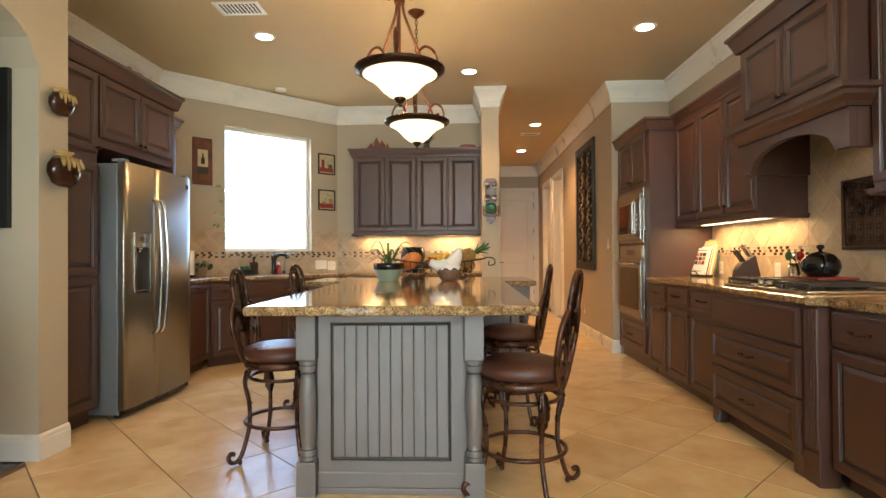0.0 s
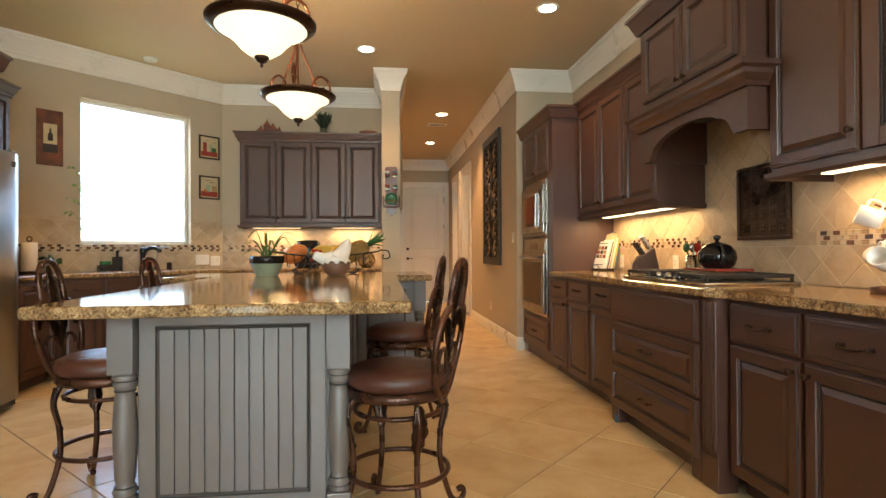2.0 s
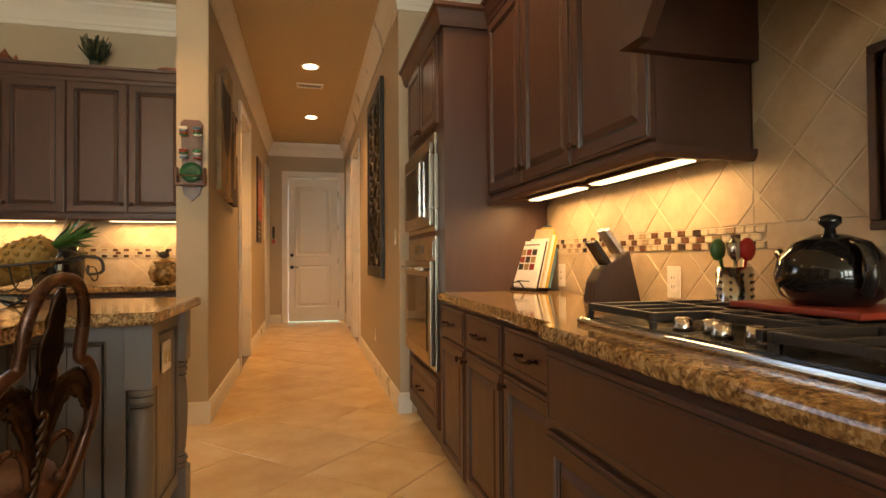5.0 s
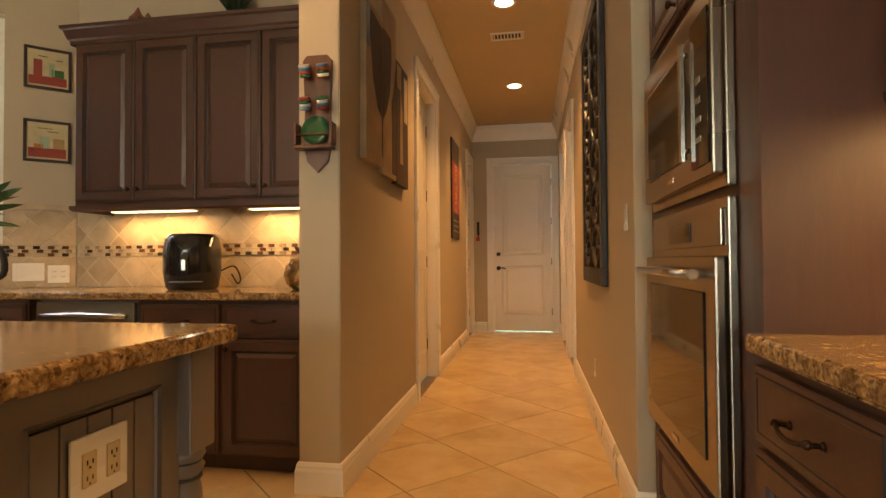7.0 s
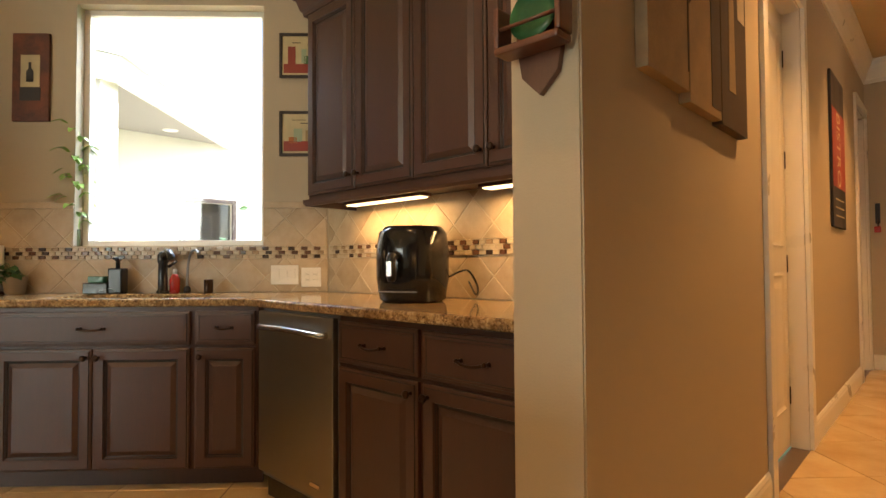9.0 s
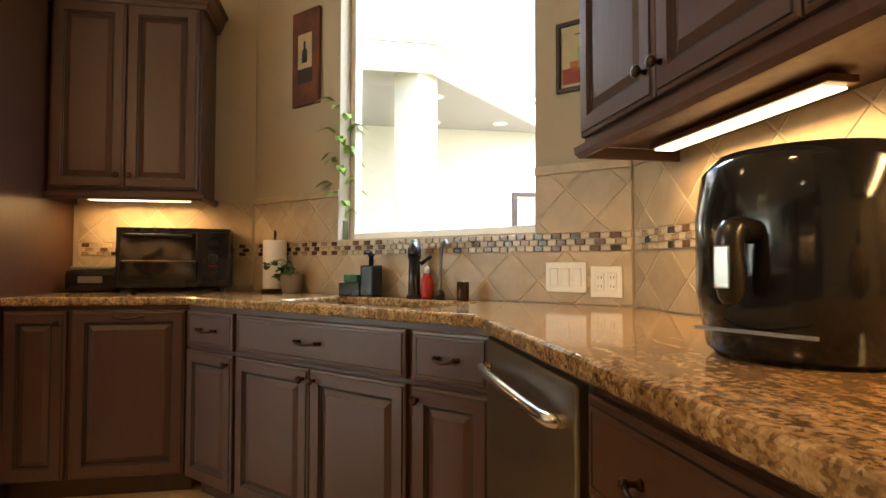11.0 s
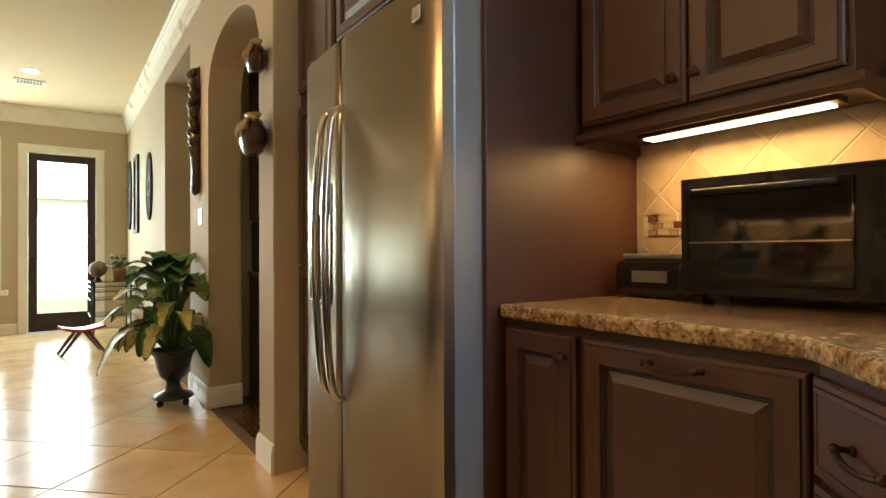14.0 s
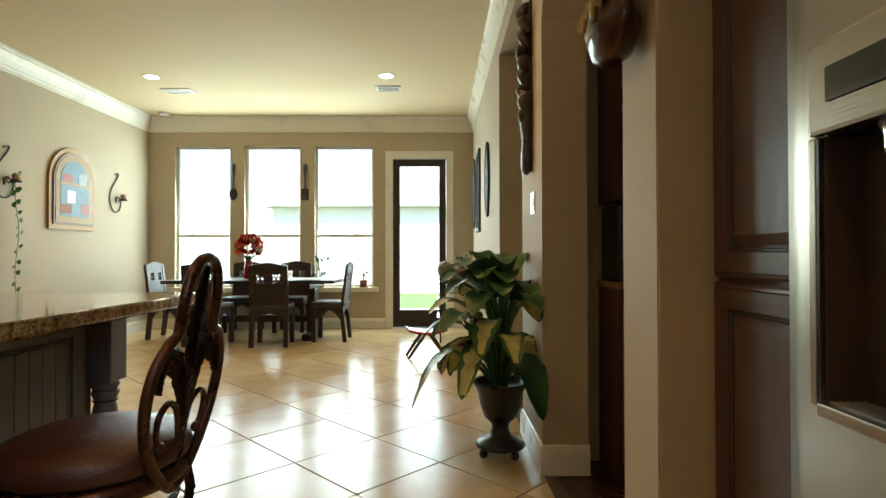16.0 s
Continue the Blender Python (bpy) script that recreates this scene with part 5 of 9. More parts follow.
def backsplash(M, rects, band, grid0, pick):
    """Diagonal tiles over rectangles of the wall (x0, x1, z0, z1), with a mosaic band (x0, x1) spans at one height."""
    holder = thing("backsplash", M, "tan diagonal stone-tile backsplash with a mosaic band", "backsplash")
    holder["kind"] = "structure"
    P = 0.165
    G = 0.0025
    for x0, x1, z0, z1 in rects:
        part("grout_bed", boxm(x0, x1, 0.001, 0.0055, z0, z1), SGROUT, holder)
    whole = {}
    h = P * math.sqrt(0.5)
    for i in range(-40, 60):
        for j in range(-40, 60):
            cx, cz = grid0[0] + (i - j) * h, grid0[1] + (i + j) * h
            k = h - G * 1.414
            dia = [(cx - k, cz), (cx, cz - k), (cx + k, cz), (cx, cz + k)]
            for x0, x1, z0, z1 in rects:
                if cx < x0 - h or cx > x1 + h or cz < z0 - h or cz > z1 + h:
                    continue
                q = clip(dia, x0 + 0.001, x1 - 0.001, z0 + 0.001, z1 - 0.001)
                if len(q) < 3 or area(q) < 0.0004:
                    continue
                if area(q) > 0.999 * area(dia):
                    if "w" not in whole:
                        whole["w"] = mesh_of(slab_piece([(-k, 0), (0, -k), (k, 0), (0, k)], 0.004, 0.0078, False), "tile", SPLASH)
                    ob = new("tile", whole["w"])
                    ob.matrix_basis = pose(cx, 0, cz)
                else:
                    ox, oz = sum(p[0] for p in q) / len(q), sum(p[1] for p in q) / len(q)
                    ob = new("tile", mesh_of(slab_piece([(p[0] - ox, p[1] - oz) for p in q], 0.004, 0.0078, False), "tile", SPLASH))
                    ob.matrix_basis = pose(ox, 0, oz)
                ob.parent = holder
    # mosaic strip
    zb, zt = 1.112, 1.182
    rows, cw = 3, 0.038
    hh = (zt - zb) / rows
    meshes = [mesh_of(slab_piece([(-cw / 2 + 0.0015, -hh / 2 + 0.0015), (cw / 2 - 0.0015, -hh / 2 + 0.0015), (cw / 2 - 0.0015, hh / 2 - 0.0015), (-cw / 2 + 0.0015, hh / 2 - 0.0015)], 0.004, 0.013, False), "mosaic_piece", m) for m in MOSA]
    for x0, x1 in band:
        part("band_bed", boxm(x0, x1, 0.001, 0.0050, zb, zt), SGROUT, holder)
        n = int((x1 - x0) / cw)
        for r in range(rows):
            for k in range(n - (r % 2)):
                c = pick.choices(range(4), (2, 4, 2.4, 3))[0] if (k + r) % 2 else 0
                ob = new("mosaic_piece", meshes[c])
                ob.matrix_basis = pose(x0 + (k + 0.5 + 0.5 * (r % 2)) * cw, 0.0008 * pick.random(), zb + (r + 0.5) * hh)
                ob.parent = holder
    return holder


# ---- stools ----
def spiral(cx, cz, r0, turns, n=14, a0=0.0, flip=1):
    return [(cx + r0 * (1 - 0.75 * k / n) * math.cos(a0 + flip * turns * 2 * math.pi * k / n), 0, cz + r0 * (1 - 0.75 * k / n) * math.sin(a0 + flip * turns * 2 * math.pi * k / n)) for k in range(n + 1)]


def acanthus(pts, width, lobes=5, m=None):
    """A carved leaf along points of the x-z plane: mid rib, fluted blades and a lobed edge, with both faces."""
    pts = [Vector(p) for p in pts]
    bm, n, rows = bmesh.new(), len(pts), []
    for i, p in enumerate(pts):
        t = i / (n - 1)
        d = (pts[min(i + 1, n - 1)] - pts[max(i - 1, 0)]).normalized()
        side = Vector((d.z, 0, -d.x))
        w = width * math.sin(math.pi * (0.10 + 0.88 * t)) ** 0.7 * (0.80 + 0.20 * abs(math.sin(lobes * math.pi * t)))
        flute = 0.0022 * math.sin(lobes * 4 * math.pi * t)
        front = [p + side * w * u + Vector((0, -h - flute * abs(u), 0)) for u, h in ((-1, 0.001), (-0.62, 0.006), (-0.22, 0.003), (0, 0.010), (0.22, 0.003), (0.62, 0.006), (1, 0.001))]
        rear = [Vector((q.x, 2 * p.y - q.y, q.z)) for q in front[1:-1]][::-1]
        rows.append([bm.verts.new(q) for q in front + rear])
    for ra, rb in zip(rows, rows[1:]):
        for k in range(len(ra)):
            f = bm.faces.new((ra[k], ra[(k + 1) % len(ra)], rb[(k + 1) % len(ra)], rb[k]))
            f.smooth = True
    bm.faces.new(rows[0])
    bm.faces.new(rows[-1][::-1])
    bmesh.ops.recalc_face_normals(bm, faces=bm.faces[:])
    if m is not None:
        bmesh.ops.transform(bm, matrix=m, verts=bm.verts[:])
    return bm


def bar_stool(m, label):
    st = thing("bar_stool", m, label, "bar stool", "stools round the island")
    bm = bmesh.new()
    lathe(bm, [(0.19, 0.555), (0.208, 0.567), (0.214, 0.590), (0.206, 0.616), (0.16, 0.634), (0.08, 0.641), (0.001, 0.642)], 28)
    part("seat", bm, LEATHER, st, "brown leather seat cushion")
    bm = bmesh.new()
    lathe(bm, [(0.16, 0.515), (0.205, 0.515), (0.212, 0.528), (0.208, 0.545), (0.200, 0.5545), (0.16, 0.5545)], 28)
    part("seat_rim", bm, STOOLM, st)
    bm = bmesh.new()
    tube(bm, [(0.205 * math.cos(a * math.pi / 14), 0.205 * math.sin(a * math.pi / 14), 0.21) for a in range(28)], 0.011, 8, 0, True)
    part("foot_ring", bm, STOOLM, st)
    bm = bmesh.new()
    tube(bm, [(0.175 * math.cos(a * math.pi / 12), 0.175 * math.sin(a * math.pi / 12), 0.455) for a in range(24)], 0.010, 8, 0, True)
    part("upper_ring", bm, STOOLM, st)
    for k in range(4):
        q = pose(0, 0, 0, 0, 0, 45 + 90 * k)
        bm = bmesh.new()
        tube(bm, [q @ Vector(p) for p in curve_pts([(0.185, 0, 0.52), (0.215, 0, 0.44), (0.195, 0, 0.34), (0.19, 0, 0.22), (0.215, 0, 0.11), (0.245, 0, 0.035), (0.28, 0, 0.018), (0.305, 0, 0.04), (0.295, 0, 0.068), (0.272, 0, 0.062)], 5)], 0.0125, 8)
        ball(bm, q @ Vector((0.245, 0, 0.014)), 0.014, 8)
        part("leg", bm, STOOLM, st)
        lf = acanthus(curve_pts([(0, 0, 0), (0, -0.012, -0.07), (0, 0.006, -0.15), (0, 0.02, -0.19)], 8), 0.034, 5, q @ pose(0.205, 0, 0.51, 0, 0, 90))
        part("leaf_ornament", lf, BRONZE, st)
    # back: heart-shaped loop on two stiles, leaning outwards
    tilt = pose(0, 0.195, 0.53, -9)
    def back(p):
        return tilt @ Vector(p)
    bm = bmesh.new()
    half = [(0.03, 0, -0.02), (0.085, -0.002, 0.03), (0.135, -0.006, 0.11), (0.158, -0.006, 0.20), (0.148, -0.004, 0.28), (0.112, 0, 0.335), (0.082, 0, 0.352), (0.078, 0, 0.385), (0.076, 0, 0.44), (0.062, 0, 0.49), (0.036, 0, 0.522), (0, 0, 0.532)]
    loop = curve_pts(half, 4)
    tube(bm, [back(p) for p in loop] + [back((-p[0], p[1], p[2])) for p in loop[::-1][1:]], 0.0135, 8)
    tube(bm, [back(p) for p in curve_pts([(0.03, 0, -0.02), (0.01, 0.0, -0.032), (-0.01, 0, -0.032), (-0.03, 0, -0.02)], 4)], 0.013, 8)
    part("back_frame", bm, STOOLM, st)
    bm = bmesh.new()
    for ph in (0, math.pi):
        tube(bm, [back((0.007 * math.cos(ph + k * 0.9), 0.007 * math.sin(ph + k * 0.9), -0.02 + k * 0.0085)) for k in range(34)], 0.0075, 6)
    part("twisted_stem", bm, BRONZE, st)
    part("back_leaf", acanthus(curve_pts([(0, 0, 0.24), (0, -0.004, 0.34), (0, -0.002, 0.43), (0, 0, 0.512)], 8), 0.036, 3, tilt), BRONZE, st, "carved upright leaf")
    for s in (-1, 1):
        part("back_frond", acanthus(curve_pts([(s * 0.006, 0, 0.14), (s * 0.03, -0.006, 0.24), (s * 0.075, -0.010, 0.295), (s * 0.118, -0.006, 0.272), (s * 0.128, 0, 0.225)], 7), 0.036, 6, tilt), BRONZE, st, "carved drooping acanthus leaf")
        bm = bmesh.new()
        tube(bm, [back(p) for p in curve_pts([(s * 0.008, 0, 0.09), (s * 0.03, -0.004, 0.165), (s * 0.07, -0.004, 0.19), (s * 0.10, -0.004, 0.165), (s * 0.10, -0.004, 0.12), (s * 0.085, -0.004, 0.095)], 4)], 0.0078, 7)
        ball(bm, back((s * 0.082, -0.004, 0.09)), 0.014, 8)
        part("back_scroll", bm, STOOLM, st)
    return st


stool = bar_stool(pose(0.33, 2.50, 0, 0, 0, -115), "dark bronze scrollwork bar stool with brown leather seat")
for x, y, r in ((0.385, 3.68, -108), (-0.985, 2.94, 86), (-0.985, 3.93, 70)):
    copy_thing(stool, pose(x, y, 0, 0, 0, r))

# ---- lamps ----
def pendant(x, y, z):
    p = thing("pendant_light", pose(x, y, z), "copper scrollwork pendant light with a lit frosted glass bowl", "pendant light", "pendants over the island")
    bm = bmesh.new()
    lathe(bm, [(0.02, 0.045), (0.06, 0.055), (0.10, 0.085), (0.135, 0.125), (0.175, 0.160), (0.215, 0.180), (0.228, 0.195), (0.222, 0.196), (0.17, 0.172), (0.13, 0.14), (0.09, 0.10), (0.03, 0.07)], 40)
    sh = part("glass_bowl", bm, SHADE, p, "lit frosted amber glass bowl")
    sh.visible_shadow = False
    bm = bmesh.new()
    lathe(bm, [(0.226, 0.182), (0.245, 0.190), (0.262, 0.205), (0.264, 0.216), (0.245, 0.224), (0.228, 0.222), (0.224, 0.20)], 40)
    part("rim", bm, BRONZE, p)
    bm = bmesh.new()
    lathe(bm, [(0.004, -0.005), (0.010, 0.004), (0.006, 0.014), (0.022, 0.022), (0.036, 0.040), (0.034, 0.050), (0.01, 0.052)], 16)
    part("finial", bm, BRONZE, p)
    for k in range(3):
        q = pose(0, 0, 0, 0, 0, 30 + 120 * k)
        bm = bmesh.new()
        tube(bm, [q @ Vector(v) for v in curve_pts([(0.15, 0, 0.235), (0.155, 0, 0.26), (0.125, 0, 0.33), (0.07, 0, 0.45), (0.025, 0, 0.56), (0.022, 0, 0.665), (0.055, 0, 0.715), (0.092, 0, 0.705), (0.098, 0, 0.665), (0.072, 0, 0.645), (0.058, 0, 0.668)], 5)], 0.0085, 8)
        part("rod", bm, COPPER, p)
        bm = bmesh.new()
        tube(bm, [q @ Vector(v) for v in curve_pts([(0.105, 0, 0.30), (0.125, 0, 0.345), (0.165, 0, 0.378), (0.212, 0, 0.368), (0.243, 0, 0.322), (0.240, 0, 0.268), (0.208, 0, 0.238), (0.176, 0, 0.258), (0.178, 0, 0.292), (0.200, 0, 0.300)], 5)], 0.0082, 8)
        part("scroll", bm, COPPER, p)
    bm = bmesh.new()
    tube(bm, [(0, 0, 0.20), (0, 0, 0.62)], 0.006)
    lathe(bm, [(0.03, 0.60), (0.034, 0.63), (0.012, 0.66), (0.01, 0.70)], 14)
    part("stem", bm, COPPER, p)
    top = CEIL - z
    bm = bmesh.new()
    n = int((top - 0.74) / 0.034)
    for k in range(n):
        zc = 0.71 + (k + 0.5) * (top - 0.745) / n
        ring = [(0.010 * math.cos(a), 0, zc + 0.021 * math.sin(a)) for a in [i * math.pi / 5 for i in range(10)]]
        if k % 2:
            ring = [(0, v[0], v[2]) for v in ring]
        tube(bm, ring, 0.0032, 5, 0, True)
    part("chain", bm, BRONZE, p)
    bm = bmesh.new()
    lathe(bm, [(0.012, top - 0.055), (0.03, top - 0.04), (0.065, top - 0.012), (0.068, top - 0.0005)], 24)
    part("canopy", bm, COPPER, p)
    return p


for q in PENDANTS:
    pendant(*q)
for cx, cy in CANS:
    c = thing("recessed_light", pose(cx, cy, CEIL), "lit round recessed ceiling can with white trim", "ceiling light", "recessed ceiling lights")
    bm = bmesh.new()
    lathe(bm, [(0.072, -0.0045), (0.095, -0.006), (0.098, -0.001), (0.072, -0.001)], 28)
    part("trim_ring", bm, TRIM, c)
    bm = bmesh.new()
    lathe(bm, [(0.001, -0.0048), (0.070, -0.0048), (0.070, -0.0012)], 28)
    part("lens", bm, LIT, c)
for lx, ly, lz, ln, lr in STRIPS:
    s = thing("under_cabinet_light", pose(lx, ly, lz, 0, 0, lr), "lit slim strip light under the wall cabinet", "strip light", "under-cabinet lights")
    part("housing", boxm(-ln / 2 - 0.02, ln / 2 + 0.02, -0.034, 0.034, -0.012, 0.004, 0.003), REDW, s)
    part("diffuser", boxm(-ln / 2, ln / 2, -0.028, 0.028, -0.018, -0.0125, 0.002), STRIPLIT, s)


def ceiling_vent(x, y, w, d, rz=0):
    v = thing("ceiling_vent", pose(x, y, CEIL, 0, 0, rz), "white slatted ceiling air vent", "vent")
    for bx in ((-w / 2, w / 2, -d / 2, -d / 2 + 0.022), (-w / 2, w / 2, d / 2 - 0.022, d / 2), (-w / 2, -w / 2 + 0.022, -d / 2 + 0.022, d / 2 - 0.022), (w / 2 - 0.022, w / 2, -d / 2 + 0.022, d / 2 - 0.022)):
        part("frame", boxm(*bx, -0.012, -0.001, 0.002), TRIM, v)
    part("backing", boxm(-w / 2 + 0.02, w / 2 - 0.02, -d / 2 + 0.02, d / 2 - 0.02, -0.003, -0.001), INK, v)
    n = int(w / 0.028)
    for k in range(1, n):
        part("slat", boxm(-0.002, 0.009, -d / 2 + 0.02, d / 2 - 0.02, -0.009, -0.004), TRIM, v, "", pose(-w / 2 + k * w / n, 0, 0))


ceiling_vent(-1.69, 4.06, 0.36, 0.22)
ceiling_vent(1.17, 8.72, 0.30, 0.16)
ceiling_vent(1.376, -2.39, 0.36, 0.20)
ceiling_vent(-1.213, -2.28, 0.30, 0.20)
for sx, sy in ((-2.06, 6.12), (2.08, -3.43)):
    bm = bmesh.new()
    lathe(bm, [(0.05, -0.03), (0.062, -0.024), (0.066, -0.001)], 22)
    d = thing("smoke_detector", pose(sx, sy, CEIL), "round white smoke detector", "smoke detector")
    part("body", bm, TRIM, d)

# ---- on the island ----
TOP = 0.918
pl = thing("potted_succulent", pose(-0.58, 4.46, TOP) @ Matrix.Scale(0.84, 4), "spiky green aloe in a hexagonal sage-green pot", "potted plant")
bm = bmesh.new()
lathe(bm, [(0.095, 0), (0.098, 0.010), (0.105, 0.014), (0.140, 0.105), (0.142, 0.110)], 6)
part("pot", bm, SAGE, pl)
bm = bmesh.new()
lathe(bm, [(0.138, 0.1105), (0.150, 0.112), (0.153, 0.172), (0.142, 0.176), (0.134, 0.158), (0.02, 0.155)], 6)
part("rim_band", bm, BLACK, pl)
rnd = random.Random(11)


def blade(bm, pts, w, mat=0, fold=0.25):
    """A tapered folded leaf along points."""
    pts = [Vector(p) for p in pts]
    n = len(pts)
    rows = []
    for i, p in enumerate(pts):
        d = (pts[min(i + 1, n - 1)] - pts[max(i - 1, 0)]).normalized()
        side = d.cross(Vector((0, 0, 1)))
        side = side.normalized() if side.length > 1e-4 else Vector((1, 0, 0))
        up = side.cross(d)
        t = i / (n - 1)
        ww = w * (math.sin(math.pi * min(1.0, 0.12 + 0.88 * t)) ** 0.75 if t < 0.999 else 0.02)
        rows.append((bm.verts.new(p - side * ww + up * ww * fold), bm.verts.new(p), bm.verts.new(p + side * ww + up * ww * fold)))
    for a, b in zip(rows, rows[1:]):
        for k in (0, 1):
            f = bm.faces.new((a[k], a[k + 1], b[k + 1], b[k]))
            f.smooth, f.material_index = True, mat
    return bm


for k in range(13):
    a, r, hgt = rnd.uniform(0, 6.28), rnd.uniform(0.10, 0.30), rnd.uniform(0.06, 0.26)
    bm = bmesh.new()
    blade(bm, curve_pts([(0.02 * math.cos(a), 0.02 * math.sin(a), 0.15), (r * 0.5 * math.cos(a), r * 0.5 * math.sin(a), 0.15 + hgt), (r * math.cos(a), r * math.sin(a), 0.13 + hgt * rnd.uniform(0.4, 1.0))], 4), 0.012, 0, 0.5)
    part("leaf", bm, LEAF, pl)

hen = bmesh.new()
lathe(hen, [(0.001, 0.0), (0.062, 0.002), (0.090, 0.03), (0.102, 0.07), (0.098, 0.10), (0.075, 0.135), (0.001, 0.15)], 26, Matrix.Diagonal((1.0, 0.85, 1, 1)))
cape = []
for k, (rr, zz) in enumerate(((0.1035, 0.095), (0.103, 0.106), (0.090, 0.128), (0.060, 0.150), (0.001, 0.16))):
    cape.append([hen.verts.new((rr * math.cos(j * math.pi / 18), 0.86 * rr * math.sin(j * math.pi / 18), zz + ((0.016 if j % 4 < 2 else -0.004) if k == 0 else 0))) for j in range(36)])
for ra, rb in zip(cape, cape[1:]):
    for j in range(36):
        f = hen.faces.new((ra[j], ra[(j + 1) % 36], rb[(j + 1) % 36], rb[j]))
        f.smooth, f.material_index = True, 1
tube(hen, curve_pts([(0.01, 0, 0.12), (0.045, 0, 0.165), (0.070, 0, 0.215), (0.078, 0, 0.252), (0.074, 0, 0.268)], 4), [0.072 - 0.058 * k / 16 for k in range(17)], 14, 1)
tube(hen, curve_pts([(-0.03, 0, 0.125), (-0.09, 0, 0.125), (-0.135, 0, 0.145), (-0.165, 0, 0.16)], 4), [0.062, 0.058, 0.054, 0.05, 0.046, 0.043, 0.040, 0.038, 0.036, 0.035, 0.033, 0.028, 0.015], 12, 1)
for k in range(3):
    ball(hen, (-0.165 + 0.024 * k, 0, 0.187 - 0.004 * k), 0.013, 8, 2)
ball(hen, (-0.178, 0, 0.118), 0.012, 8, 2)
tube(hen, [(-0.17, 0, 0.158), (-0.20, 0, 0.150)], [0.010, 0.002], 6)
solid("hen_figurine", hen, [paint("hen_brown", (0.19, 0.10, 0.06), 0.5, fine=45, vary=0.35, bump=0.8), WHITE, RED], "brown and white ceramic hen figurine", "figurine", "", pose(-0.06, 4.36, TOP, 0, 0, 12))

fb = thing("fruit_basket", pose(-0.17, 4.76, TOP), "long black wire fruit basket heaped with fruit", "fruit basket")
bm = bmesh.new()
L = 0.36
for s in (-1, 1):
    tube(bm, curve_pts([(-L - 0.08, 0, 0.19), (-L, s * 0.10, 0.17), (0, s * 0.15, 0.14), (L, s * 0.10, 0.17), (L + 0.08, 0, 0.19)], 6), 0.006, 6)
part("rim_wire", bm, BLACKM, fb)
for k in range(11):
    x = -L + 0.06 + k * (2 * L - 0.12) / 10
    w = 0.15 * (1 - (x / (L + 0.15)) ** 2)
    bm = bmesh.new()
    tube(bm, curve_pts([(x, -w, 0.145 + 0.03 * (x / L) ** 2), (x, -w * 0.6, 0.075), (x, 0, 0.055), (x, w * 0.6, 0.075), (x, w, 0.145 + 0.03 * (x / L) ** 2)], 4), 0.0035, 5)
    part("rib_wire", bm, BLACKM, fb)
for s in (-1, 1):
    bm = bmesh.new()
    tube(bm, curve_pts([(s * (L + 0.08), 0, 0.19), (s * (L + 0.14), 0, 0.18), (s * (L + 0.15), 0, 0.13), (s * (L + 0.10), 0, 0.12), (s * (L + 0.10), 0, 0.155)], 5), 0.006, 6)
    part("end_scroll", bm, BLACKM, fb)
    bm = bmesh.new()
    tube(bm, curve_pts([(s * 0.10, 0, 0.055), (s * 0.16, 0, 0.02), (s * 0.22, -0.06, 0.006), (s * 0.26, -0.06, 0.03), (s * 0.23, -0.06, 0.045)], 5), 0.006, 6)
    tube(bm, curve_pts([(s * 0.10, 0, 0.055), (s * 0.16, 0, 0.02), (s * 0.22, 0.06, 0.006), (s * 0.26, 0.06, 0.03)], 5), 0.006, 6)
    part("scroll_foot", bm, BLACKM, fb)
FZ = TOP + 0.075
bm = ball(bmesh.new(), (0, 0, 0), 0.075, 16, 0, (1.45, 1, 0.95))
solid("papaya", bm, MANGO, "ripe orange papaya in the basket", "fruit", "", pose(-0.42, 4.76, FZ + 0.085, 0, -28))
for k, (x, y) in enumerate(((-0.26, 4.70), (-0.22, 4.82), (-0.09, 4.69))):
    bm = ball(bmesh.new(), (0, 0, 0), 0.045, 14, 0, (1, 1, 0.95))
    solid("apple" if k else "plum", bm, [INK, MANGO, MANGO][k], "dark round plum in the basket" if k == 0 else "red-orange apple in the basket", "fruit", "", pose(x, y, FZ + 0.055))
for k in range(5):
    bm = bmesh.new()
    a = -0.5 + 0.25 * k
    tube(bm, curve_pts([(-0.10, 0.02 * k, 0.0), (-0.03, 0.02 * k, 0.045), (0.05, 0.02 * k, 0.045), (0.10, 0.02 * k, 0.01)], 4), [0.005, 0.014, 0.018, 0.02, 0.02, 0.02, 0.02, 0.02, 0.02, 0.019, 0.016, 0.010, 0.004], 8)
    solid("banana", bm, YELLOW, "yellow banana in the basket", "fruit", "bananas in the basket", pose(-0.20 + 0.045 * k, 4.72 + 0.01 * k, FZ + 0.085, 0, 0, 20 + 12 * k))
pa = thing("pineapple", pose(0.05, 4.77, FZ + 0.10, 0, 62, 8), "whole pineapple with spiky green crown lying on the fruit", "fruit")
bm = bmesh.new()
lathe(bm, [(0.02, -0.14), (0.055, -0.12), (0.072, -0.06), (0.074, 0.02), (0.062, 0.09), (0.03, 0.125)], 18)
part("body", bm, PINEA, pa)
for i in range(9):
    for j in range(12):
        a = 2 * math.pi * (j + 0.5 * (i % 2)) / 12
        z = -0.115 + i * 0.027
        r = 0.073 * math.sqrt(max(0.05, 1 - (z / 0.155) ** 2))
        bm = bmesh.new()
        lathe(bm, [(0.011, 0.0), (0.007, 0.005), (0.001, 0.007)], 6, pose(r * math.cos(a), r * math.sin(a), z, 0, 90, math.degrees(a)))
        if i < 1:
            bm.free()
            continue
        part("scale", bm, PINEA, pa)
